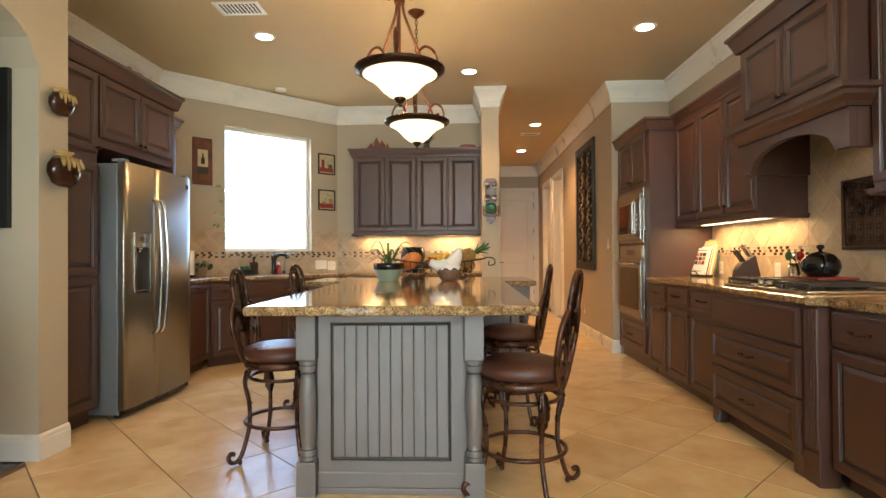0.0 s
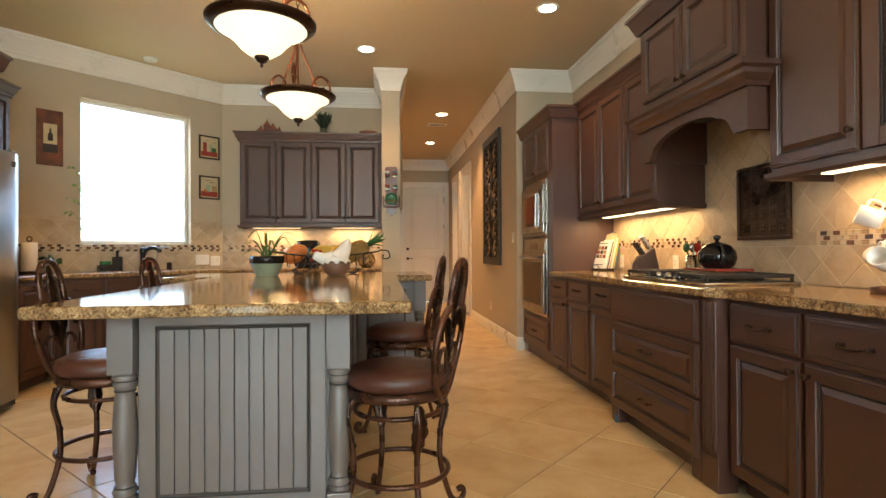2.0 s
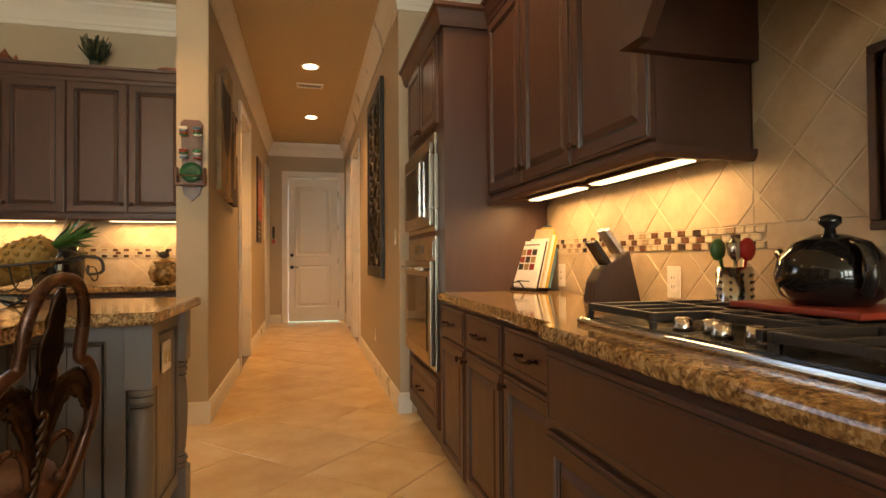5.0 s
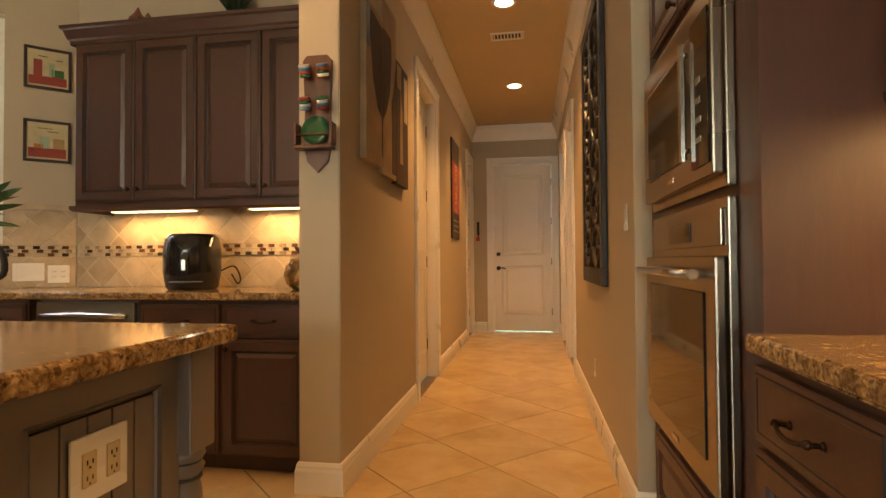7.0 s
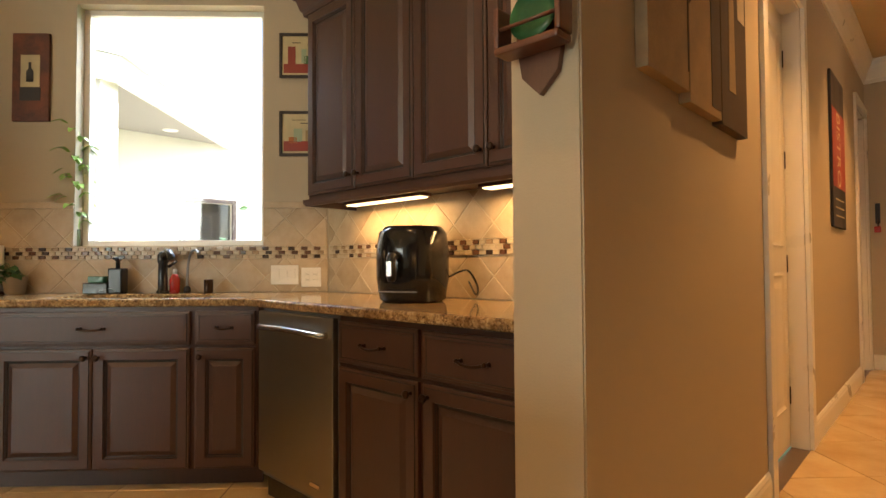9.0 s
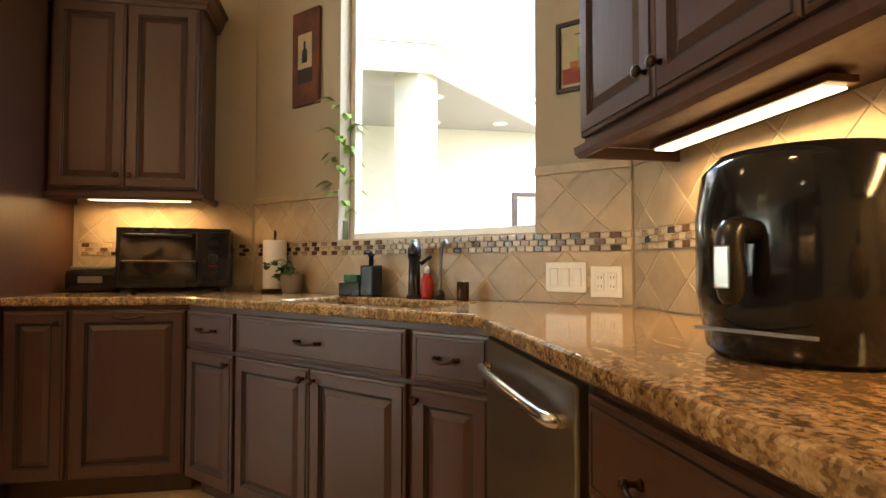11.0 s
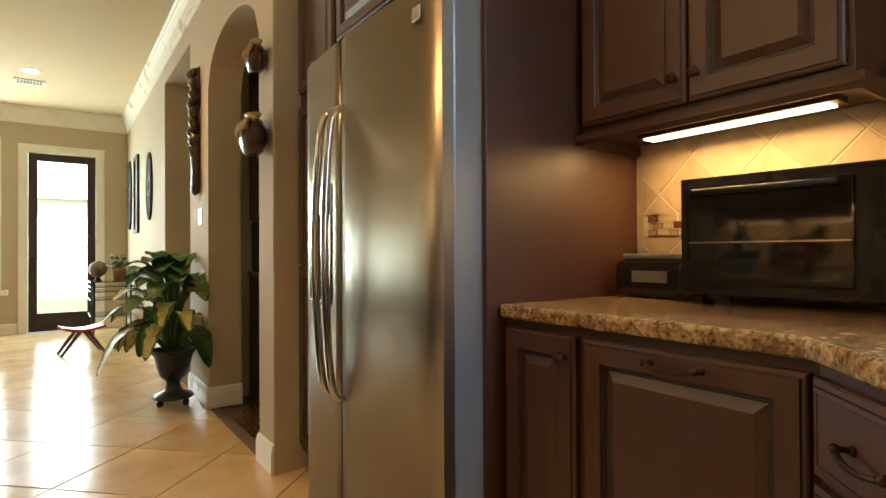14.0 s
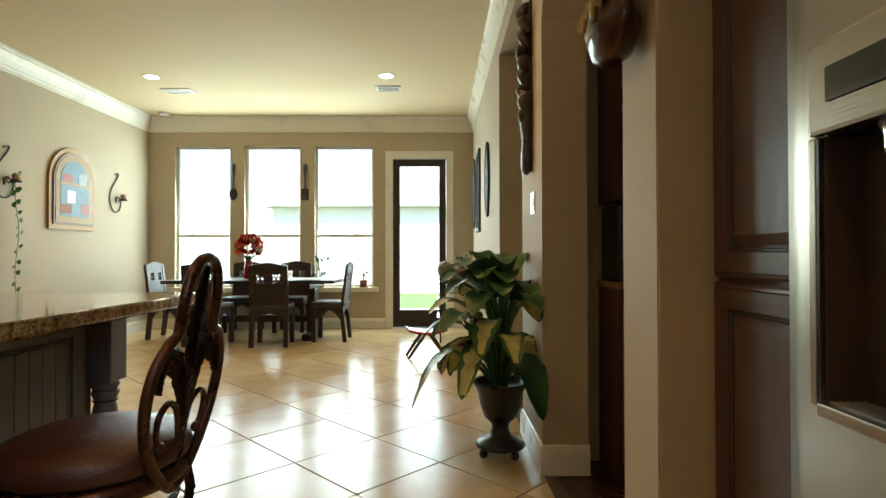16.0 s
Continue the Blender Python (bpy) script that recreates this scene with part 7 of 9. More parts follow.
tube(bm, [(-0.025, 0, 0.215), (-0.055, 0, 0.245)], [0.014, 0.004], 6)
part("finial", bm, INK, jr)
M7, M8w = along(PLAN[7], PLAN[8]), along(PLAN[8], PLAN[9])
outlet(M8w @ pose(0.10, 0.0105, 1.0), 2, "cream double outlet plate on the tiled wall")
outlet(M8w @ pose(0.255, 0.0105, 1.015), 3, "cream triple rocker switch plate on the tiled wall", "switch")

# framed kitchen prints
def framed(m, w, h, frame_w, mats, label, motif, depth=0.018):
    """A framed picture; face to +y of the wall frame, centred."""
    f = thing("framed_picture", m, label, "picture")
    part("print", boxm(-w / 2 + frame_w, w / 2 - frame_w, 0.002, 0.008, -h / 2 + frame_w, h / 2 - frame_w), mats[1], f)
    for bx in ((-w / 2, w / 2, h / 2 - frame_w, h / 2), (-w / 2, w / 2, -h / 2, -h / 2 + frame_w), (-w / 2, -w / 2 + frame_w, -h / 2 + frame_w, h / 2 - frame_w), (w / 2 - frame_w, w / 2, -h / 2 + frame_w, h / 2 - frame_w)):
        part("frame", boxm(bx[0], bx[1], 0.001, depth, bx[2], bx[3], 0.003), mats[0], f)
    for x0, x1, z0, z1, mt in motif:
        part("motif", boxm(x0, x1, 0.0082, 0.0095, z0, z1, 0.0004), mt, f)
    return f


PRINT = [(-0.10, 0.10, -0.105, -0.05, INKR), (0.03, 0.075, -0.05, 0.055, INKR), (-0.085, -0.02, -0.05, 0.0, LEAF), (-0.035, -0.005, -0.045, 0.04, SAGE), (-0.08, -0.04, 0.06, 0.065, INK), (0.0, 0.05, 0.075, 0.08, INK)]
PRINT2 = [(-0.10, 0.10, -0.105, -0.045, INKR), (-0.09, -0.03, -0.045, 0.02, OCHRE), (-0.01, 0.04, -0.05, 0.03, SAGE), (0.02, 0.07, -0.06, -0.02, MANGO), (-0.06, 0.0, 0.06, 0.065, INK), (-0.03, 0.05, 0.08, 0.084, INK)]
framed(M8w @ pose(0.165, 0, 2.325), 0.25, 0.27, 0.017, (DARKW, CREAM), "small framed still-life print with bottles", PRINT)
framed(M8w @ pose(0.165, 0, 1.855), 0.25, 0.27, 0.017, (DARKW, CREAM), "small framed still-life print with fruit", PRINT2)
wp = thing("wine_plaque", M8w @ pose(1.735, 0, 2.185), "tall rusty red plaque with a wine bottle label", "wall plaque")
part("board", boxm(-0.105, 0.105, 0.001, 0.022, -0.26, 0.26, 0.003), [paint("rust_board", (0.16, 0.045, 0.018), 0.55, broad=11, vary=0.6)], wp)
part("label", boxm(-0.055, 0.055, 0.0222, 0.025, -0.06, 0.13, 0.001), CREAM, wp)
part("dark_field", boxm(-0.06, 0.06, 0.0222, 0.024, -0.14, -0.061, 0.001), INK, wp)
bm = bmesh.new()
lathe(bm, [(0.021, -0.03), (0.021, 0.03), (0.008, 0.05), (0.008, 0.085)], 12, Matrix.Diagonal((1, 0.12, 1, 1)))
part("bottle", bm, INK, wp, "", pose(0, 0.0275, 0.0))

# ---- on top of the cabinets ----
def pot_with_lid(m, s, mat_, label):
    p = thing("lidded_pot", m, label, "pot")
    bm = bmesh.new()
    lathe(bm, [(0.06 * s, 0), (0.10 * s, 0.03 * s), (0.115 * s, 0.075 * s), (0.10 * s, 0.115 * s), (0.085 * s, 0.125 * s)], 24)
    part("body", bm, mat_, p)
    bm = bmesh.new()
    lathe(bm, [(0.095 * s, 0.126 * s), (0.08 * s, 0.15 * s), (0.03 * s, 0.165 * s), (0.012 * s, 0.17 * s), (0.02 * s, 0.185 * s), (0.005 * s, 0.195 * s)], 22)
    part("lid", bm, mat_, p)
    for q in (-1, 1):
        bm = bmesh.new()
        tube(bm, curve_pts([(q * 0.105 * s, -0.02 * s, 0.09 * s), (q * 0.14 * s, 0, 0.10 * s), (q * 0.105 * s, 0.02 * s, 0.09 * s)], 4), 0.01 * s, 6)
        part("handle", bm, mat_, p)


pot_with_lid(pose(-2.66, 4.18, 2.441), 1.25, TERRA, "terracotta lidded cooking pot on top of the cabinet")
pot_with_lid(pose(2.26, 4.55, 2.381), 0.85, TERRA, "small terracotta lidded pot on top of the cabinet")
bm = bmesh.new()
lathe(bm, [(0.03, 0), (0.06, 0.02), (0.085, 0.06), (0.08, 0.06), (0.055, 0.03), (0.01, 0.02)], 20)
o = thing("clay_bowl", pose(2.26, 4.92, 2.381), "small dark clay bowl on top of the cabinet", "bowl")
part("bowl", bm, POTG, o)
ir = thing("iron_ornament", pose(2.1, 5.5, 2.381, 0, 0, 90), "small black wrought-iron scroll ornament", "ornament")
bm = bmesh.new()
tube(bm, curve_pts([(-0.16, 0, 0.006), (-0.12, 0, 0.10), (0, 0, 0.15), (0.12, 0, 0.10), (0.16, 0, 0.006)], 6), 0.009, 7)
tube(bm, [(-0.18, 0, 0.007), (0.18, 0, 0.007)], 0.007)
ball(bm, (-0.1, 0, 0.03), 0.03, 10)
ball(bm, (0.1, 0, 0.03), 0.03, 10)
part("scroll", bm, BLACKM, ir)
hs = thing("ceramic_village", pose(-1.02, 6.86, 2.422), "reddish clay village-church ornament on the cabinet", "ornament")
for k, (x, w, h) in enumerate(((-0.10, 0.09, 0.10), (-0.03, 0.07, 0.17), (0.04, 0.09, 0.13), (0.11, 0.07, 0.09))):
    bm = boxm(x - w / 2, x + w / 2, -0.04, 0.04, 0.0, h, 0.004)
    b = part("house", bm, [paint("village_clay", (0.20, 0.07, 0.05), 0.7, fine=40, vary=0.4, bump=0.4)], hs)
    bm = bmesh.new()
    lathe(bm, [(w * 0.74, h + 0.001), (w * 0.3, h + 0.035), (0.002, h + 0.075)], 4, pose(x, 0, 0, 0, 0, 45))
    part("roof", bm, TERRA, b)
    part("window", boxm(x - 0.012, x + 0.012, -0.043, -0.0405, h * 0.5, h * 0.5 + 0.03), INK, b)
vs = thing("dried_flower_vase", pose(-0.40, 6.86, 2.422), "stoneware vase with dark dried green brush", "vase")
bm = bmesh.new()
lathe(bm, [(0.045, 0), (0.06, 0.03), (0.055, 0.09), (0.035, 0.13), (0.04, 0.15)], 20)
part("vase", bm, [paint("stoneware", (0.10, 0.10, 0.07), 0.5, vary=0.3)], vs)
bm = bmesh.new()
rnd = random.Random(8)
for k in range(160):
    a, r = rnd.uniform(0, 6.28), rnd.uniform(0.02, 0.11)
    tube(bm, [(0.01 * math.cos(a), 0.01 * math.sin(a), 0.13), (r * math.cos(a), r * math.sin(a), 0.20 + rnd.uniform(0.02, 0.14))], [0.002, 0.004], 4)
part("brush", bm, [leaf_mat("dried_green", (0.02, 0.035, 0.015), (0.05, 0.07, 0.03))], vs)
br = thing("handled_bowl", pose(0.13, 6.85, 2.422), "terracotta two-handled bowl on the cabinet", "bowl")
bm = bmesh.new()
lathe(bm, [(0.05, 0), (0.075, 0.03), (0.085, 0.08), (0.105, 0.115), (0.095, 0.115), (0.07, 0.08), (0.01, 0.03)], 24)
part("bowl", bm, TERRA, br)
for s in (-1, 1):
    bm = bmesh.new()
    tube(bm, curve_pts([(s * 0.08, 0, 0.05), (s * 0.135, 0, 0.06), (s * 0.15, 0, 0.095)], 4), 0.011, 7)
    part("handle", bm, TERRA, br)

# ---- pillar and hall ----
M5, M4, M2, M3 = along(PLAN[5], PLAN[6]), along(PLAN[4], PLAN[5]), along(PLAN[2], PLAN[3]), along(PLAN[3], PLAN[4])
cr = thing("cup_rack", M5 @ pose(0.10, 0, 1.48), "red-brown wooden cup rack with painted mugs and green plate", "cup rack")
bm = bmesh.new()
outline = [(-0.066, 0.14), (-0.05, 0.05), (0, 0.0), (0.05, 0.05), (0.066, 0.14), (0.06, 0.30), (0.07, 0.52), (0.05, 0.545), (-0.05, 0.545), (-0.07, 0.52), (-0.06, 0.30)]
lo = [bm.verts.new((x, 0.002, z)) for x, z in outline]
hi = [bm.verts.new((x, 0.02, z)) for x, z in outline]
bm.faces.new(lo)
bm.faces.new(hi[::-1])
for k in range(len(outline)):
    bm.faces.new((lo[k], hi[k], hi[(k + 1) % len(outline)], lo[(k + 1) % len(outline)]))
bmesh.ops.recalc_face_normals(bm, faces=bm.faces[:])
part("back_board", bm, REDW, cr)
part("ledge", boxm(-0.09, 0.09, 0.021, 0.085, 0.10, 0.118, 0.006), REDW, cr)
for s in (-1, 1):
    part("bracket", boxm(s * 0.086 - 0.008, s * 0.086 + 0.008, 0.021, 0.08, 0.1185, 0.22, 0.006), REDW, cr)
bm = bmesh.new()
tube(bm, [(-0.08, 0.07, 0.165), (0.08, 0.07, 0.165)], 0.005)
part("rail", bm, REDW, cr)
bm = bmesh.new()
lathe(bm, [(0.001, 0.0), (0.035, 0.002), (0.066, 0.012), (0.068, 0.016), (0.035, 0.007), (0.001, 0.005)], 26, pose(0, 0.03, 0.19, -82))
solid("green_plate", bm, GREEN, "small glossy green plate standing in the cup rack", "plate", "", M5 @ pose(0.10, 0, 1.48))
mug_mats = [WHITE, GREEN, INKR, INKB]
for k, (x, z) in enumerate(((-0.042, 0.46), (0.042, 0.46), (-0.042, 0.31), (0.042, 0.31))):
    mg = thing("espresso_cup", M5 @ pose(0.10 + x, 0.062, 1.48 + z, 24, 0, 180), "small striped painted cup hanging on the rack", "cup", "cups on the rack")
    for j in range(4):
        bm = bmesh.new()
        lathe(bm, [(0.026, -0.028 + j * 0.014), (0.027, -0.0282 + (j + 1) * 0.014)], 16)
        part("band", bm, mug_mats[(j + k) % 4], mg)
    bm = bmesh.new()
    tube(bm, curve_pts([(0, 0.026, 0.018), (0, 0.048, 0.012), (0, 0.046, -0.012), (0, 0.026, -0.018)], 4), 0.004, 6)
    part("handle", bm, WHITE, mg)
# wine canvas: staggered panels on the hall's west wall (local x runs south)
def hw(y):
    return PLAN[4][1] - y


wc = thing("canvas_print", M4 @ pose(0, 0, 0), "sepia staggered canvas print of wine glass and bottle", "canvas print")
TAUPE, SEPIA = paint("canvas_tan", (0.36, 0.25, 0.14), 0.8, broad=6, vary=0.25), paint("canvas_brown", (0.075, 0.045, 0.03), 0.8, broad=6, vary=0.4)
PALE = paint("canvas_pale", (0.52, 0.43, 0.31), 0.8, broad=6, vary=0.12)
for (a, b, z0, z1, base) in ((6.53, 6.85, 1.60, 2.45, TAUPE), (6.85, 7.17, 1.57, 2.60, TAUPE), (7.17, 7.50, 1.56, 2.35, SEPIA)):
    part("panel", boxm(hw(b) + 0.004, hw(a) - 0.004, 0.002, 0.038, z0, z1, 0.003), base, wc)


def blob(poly, mt, y=0.0385):
    bm = bmesh.new()
    a = [bm.verts.new((hw(q[0]), y, q[1])) for q in poly]
    b = [bm.verts.new((hw(q[0]), y + 0.0012, q[1])) for q in poly]
    bm.faces.new(a)
    bm.faces.new(b[::-1])
    n = len(poly)
    for k in range(n):
        bm.faces.new((a[k], a[(k + 1) % n], b[(k + 1) % n], b[k]))
    bmesh.ops.recalc_face_normals(bm, faces=bm.faces[:])
    return part("painted_shape", bm, mt, wc)


blob([(6.60, 2.30), (6.66, 2.05), (6.75, 1.92), (6.845, 1.88), (6.845, 2.40), (6.62, 2.42)], SEPIA)
blob([(6.855, 1.88), (6.93, 1.95), (7.01, 2.08), (7.05, 2.30), (7.04, 2.42), (6.855, 2.42)], SEPIA)
blob([(6.835, 1.66), (6.845, 1.66), (6.845, 1.88), (6.835, 1.88)], SEPIA)
blob([(6.54, 2.20), (6.60, 2.20), (6.60, 2.44), (6.54, 2.44)], INK)
blob([(7.06, 1.60), (7.16, 1.60), (7.16, 2.30), (7.10, 2.12), (7.06, 2.05)], SEPIA)
blob([(7.26, 1.70), (7.34, 1.70), (7.33, 2.05), (7.28, 2.20), (7.27, 2.0)], TAUPE)
blob([(7.19, 2.18), (7.30, 2.18), (7.30, 2.33), (7.19, 2.33)], TAUPE)
blob([(7.38, 2.0), (7.47, 2.0), (7.47, 2.30), (7.38, 2.30)], PALE)
# bistro plaque with upright lettering running down
bp = thing("bistro_sign", M4 @ pose(hw(10.05), 0, 1.88), "narrow vertical black and red sign lettered BISTRO", "sign")
part("board", boxm(-0.30, 0.30, 0.002, 0.02, -0.56, 0.56, 0.004), INK, bp)
part("red_field", boxm(-0.295, 0.295, 0.0202, 0.0225, -0.27, 0.30, 0.001), INKR, bp)
fc = bpy.data.curves.new("lettering", "FONT")
fc.body, fc.size, fc.align_x, fc.align_y = "BISTRO", 0.17, "CENTER", "CENTER"
tmp = bpy.data.objects.new("lettering", fc)
scene.collection.objects.link(tmp)
me = bpy.data.meshes.new_from_object(tmp.evaluated_get(bpy.context.evaluated_depsgraph_get()))
bpy.data.objects.remove(tmp)
me.materials.clear()
me.materials.append(CREAM)
lt = new("lettering", me)
lt.parent = bp
lt.matrix_basis = pose(0.03, 0.0232, 0.015) @ Matrix(((0, -1.35, 0, 0), (0, 0, 1, 0), (-1, 0, 0, 0), (0, 0, 0, 1)))
for k in range(3):
    part("bar_line", boxm(-0.2, 0.2, 0.0202, 0.0215, -0.36 - 0.06 * k, -0.35 - 0.06 * k), CREAM, bp)
# iron and mosaic panel on the hall's east wall (local x runs north)
ip = thing("metal_art_panel", M2 @ pose(7.40 - PLAN[2][1], 0, 1.78), "tall black framed metal scrollwork art panel", "wall art")
for bx in ((-0.53, 0.53, 0.76, 0.86), (-0.53, 0.53, -0.86, -0.76), (-0.53, -0.44, -0.76, 0.76), (0.44, 0.53, -0.76, 0.76)):
    part("frame", boxm(bx[0], bx[1], 0.002, 0.035, bx[2], bx[3], 0.006), BLACKM, ip)
part("backing", boxm(-0.44, 0.44, 0.002, 0.008, -0.76, 0.76), TAUPE, ip)
for r in range(6):
    for k in range(2):
        s = 1 if k else -1
        bm = bmesh.new()
        z = -0.63 + r * 0.25
        for d in (1, -1):
            tube(bm, curve_pts([(s * 0.02, 0.018, z), (s * 0.12, 0.018, z + d * 0.10), (s * 0.28, 0.018, z + d * 0.11), (s * 0.36, 0.018, z + d * 0.03), (s * 0.28, 0.018, z + d * 0.01), (s * 0.24, 0.018, z + d * 0.05)], 5), 0.017, 7)
        part("scroll", bm, BLACKM, ip)
bm = bmesh.new()
tube(bm, [(0, 0.018, -0.76), (0, 0.018, 0.76)], 0.018, 8)
part("spine", bm, BLACKM, ip)
outlet(M2 @ pose(6.30 - PLAN[2][1], 0, 1.25), 1, "cream rocker switch plate on the hall wall", "switch")
outlet(M2 @ pose(7.55 - PLAN[2][1], 0, 0.36), 1, "cream outlet plate low on the hall wall")
ky = thing("key_hook", M3 @ pose(1.77 - 0.575, 0, 1.45), "small iron key hook with red keys", "key hook")
part("plate", boxm(-0.02, 0.02, 0.001, 0.012, 0.0, 0.2, 0.003), BLACKM, ky)
part("tag", boxm(-0.025, 0.03, 0.013, 0.025, -0.09, -0.03, 0.006), RED, ky)
part("key", boxm(-0.012, 0.006, 0.013, 0.02, -0.03, 0.04, 0.002), BRONZE, ky)

# ---- arch column, pier, pantry ----
M11 = along(PLAN[11], PLAN[12])


def aw(y):
    return PLAN[11][1] - y


def wall_jar(y, z, s):
    j = thing("wall_jar", M11 @ pose(aw(y), 0.055 * s, z), "glossy dark brown wall jar with honey-coloured drip glaze", "jar", "jars on the column")
    bm = bmesh.new()
    lathe(bm, [(0.035 * s, -0.085 * s), (0.07 * s, -0.07 * s), (0.098 * s, -0.02 * s), (0.095 * s, 0.02 * s), (0.065 * s, 0.06 * s), (0.045 * s, 0.072 * s)], 26, Matrix.Diagonal((1, 0.56, 1, 1)))
    part("body", bm, POTG, j)
    bm = bmesh.new()
    lathe(bm, [(0.072 * s, 0.053 * s), (0.047 * s, 0.073 * s), (0.048 * s, 0.080 * s), (0.062 * s, 0.092 * s), (0.055 * s, 0.094 * s), (0.04 * s, 0.078 * s)], 26, Matrix.Diagonal((1, 0.56, 1, 1)))
    part("rim", bm, POTY, j)
    for a in range(5):
        bm = bmesh.new()
        x = -0.06 * s + a * 0.03 * s
        tube(bm, [(x * 0.9, 0.036 * s, 0.06 * s), (x * 1.1, 0.048 * s, 0.03 * s), (x * 1.15, 0.053 * s, (0.012 - 0.02 * (a % 2)) * s)], [0.012 * s, 0.011 * s, 0.006 * s], 7)
        part("drip", bm, POTY, j)


wall_jar(2.93, 2.03, 0.88)
wall_jar(2.93, 1.64, 1.15)
mk = bmesh.new()
for k in range(9):
    t = k / 8
    tube(mk, curve_pts([(0.05 * math.sin(k * 1.7), 0.012, 0.45 - 0.07 * k), (0.04 * math.cos(k * 2.1), 0.05, 0.40 - 0.07 * k), (-0.05 * math.sin(k * 1.3), 0.02, 0.34 - 0.07 * k)], 4), [0.012, 0.02, 0.028, 0.032, 0.034, 0.03, 0.026, 0.02, 0.012], 8)
lathe(mk, [(0.01, -0.48), (0.045, -0.46), (0.05, -0.40), (0.04, -0.30), (0.055, -0.22), (0.05, -0.12), (0.03, -0.05)], 14, pose(0, 0.03, 0) @ Matrix.Diagonal((1, 0.6, 1, 1)))
box(mk, -0.03, 0.03, 0.001, 0.015, -0.40, 0.46, 0.004)
solid("wall_carving", mk, [paint("carved_wood", (0.045, 0.025, 0.016), 0.35, fine=40, broad=9, vary=0.5, bump=0.4)], "tall dark carved wooden wall sculpture", "wall carving", "", M11 @ pose(aw(1.38), 0, 1.97))
outlet(M11 @ pose(aw(1.42), 0, 1.335), 2, "white double switch plate on the pier", "switch")
wr = thing("wine_cabinet", pose(-3.45, 1.485, 0), "dark wooden wine cabinet with lattice bottle rack", "cabinet")
part("base", boxm(0, 0.80, 0.0, 0.30, 0.0, 0.90), CAB, wr)
for k in range(2):
    p = part("door", raised_door(0.37, 0.74), [CAB, GLAZE], wr, "", pose(0.78 - k * 0.385, 0.301, 0.10, 0, 0, 180))
    knob(p, 0.03 if k else 0.34, -0.022, 0.66)
part("worktop", boxm(-0.01, 0.81, 0.0, 0.33, 0.901, 0.935, 0.006), GRAN, wr)
part("back_panel", boxm(0, 0.80, 0.002, 0.02, 1.32, 2.46), CAB, wr)
for bx in ((0, 0.03, 1.32, 2.46), (0.77, 0.80, 1.32, 2.46), (0.03, 0.77, 1.32, 1.44), (0.03, 0.77, 2.42, 2.46)):
    part("rack_frame", boxm(bx[0], bx[1], 0.0205, 0.27, bx[2], bx[3]), CAB, wr)
for k in range(-6, 8):
    for s in (-1, 1):
        x0, z0 = 0.40 + k * 0.14, 1.93
        a, b = (x0 - 0.49, z0 - s * 0.49), (x0 + 0.49, z0 + s * 0.49)
        ts = [0.0, 1.0]
        for t0, t1, lim0, lim1 in ((a[0], b[0], 0.035, 0.765), (a[1], b[1], 1.445, 2.415)):
            d = t1 - t0
            lo_, hi_ = sorted(((lim0 - t0) / d, (lim1 - t0) / d))
            ts = [max(ts[0], lo_), min(ts[1], hi_)]
        if ts[1] - ts[0] > 0.05:
            bm = bmesh.new()
            p0 = (a[0] + (b[0] - a[0]) * ts[0], 0.24 + 0.004 * s, a[1] + (b[1] - a[1]) * ts[0])
            p1 = (a[0] + (b[0] - a[0]) * ts[1], 0.24 + 0.004 * s, a[1] + (b[1] - a[1]) * ts[1])
            tube(bm, [p0, p1], 0.010, 4)
            part("lattice_slat", bm, CAB, wr)
rnd = random.Random(2)
for k in range(14):
    bm = bmesh.new()
    lathe(bm, [(0.036, -0.20), (0.036, -0.02), (0.014, 0.02), (0.014, 0.06)], 12, pose(0, 0, 0, -90))
    solid("wine_bottle", bm, [INK, GREEN, POTG][k % 3], "dark wine bottle lying in the rack", "bottle", "bottles in the rack", pose(-3.45 + 0.12 + (k % 5) * 0.14, 1.69, 1.51 + (k // 5) * 0.28 + 0.14 * ((k % 5) % 2)))
wf = thing("wine_cooler", pose(-3.02, 1.50, 0.936), "small black countertop wine cooler", "appliance")
part("body", boxm(0, 0.36, 0.0, 0.27, 0.0, 0.36, 0.008), BLACK, wf)
part("door", boxm(0.006, 0.354, 0.271, 0.29, 0.006, 0.354, 0.006), DARKGL, wf)
part("indicator", boxm(0.30, 0.325, 0.2905, 0.292, 0.31, 0.325), RED, wf)
pp = thing("framed_picture", pose(-2.78, 2.824, 1.75, 0, 0, 180), "large black framed picture inside the arch", "picture")
part("frame", boxm(-0.30, 0.30, 0.001, 0.03, -0.45, 0.45, 0.006), BLACKM, pp)
part("print", boxm(-0.24, 0.24, 0.0302, 0.033, -0.39, 0.39, 0.002), INK, pp)

# ---- big plant ----
bp2 = thing("potted_plant", pose(-2.15, 1.38, 0), "large variegated dumb-cane plant in a black urn on casters", "potted plant")
for k in range(4):
    bm = ball(bmesh.new(), (0.115 * math.cos(k * 1.57 + 0.6), 0.115 * math.sin(k * 1.57 + 0.6), 0.024), 0.024, 10)
    part("caster", bm, BLACK, bp2)
bm = bmesh.new()
lathe(bm, [(0.13, 0.048), (0.135, 0.058), (0.12, 0.075), (0.06, 0.10), (0.045, 0.14), (0.05, 0.17), (0.085, 0.20), (0.11, 0.26), (0.125, 0.34), (0.15, 0.38), (0.155, 0.39), (0.135, 0.39), (0.12, 0.36), (0.01, 0.355)], 28)
part("urn", bm, [paint("urn_black", (0.018, 0.018, 0.017), 0.35, broad=7, vary=0.3, bump=0.1)], bp2)
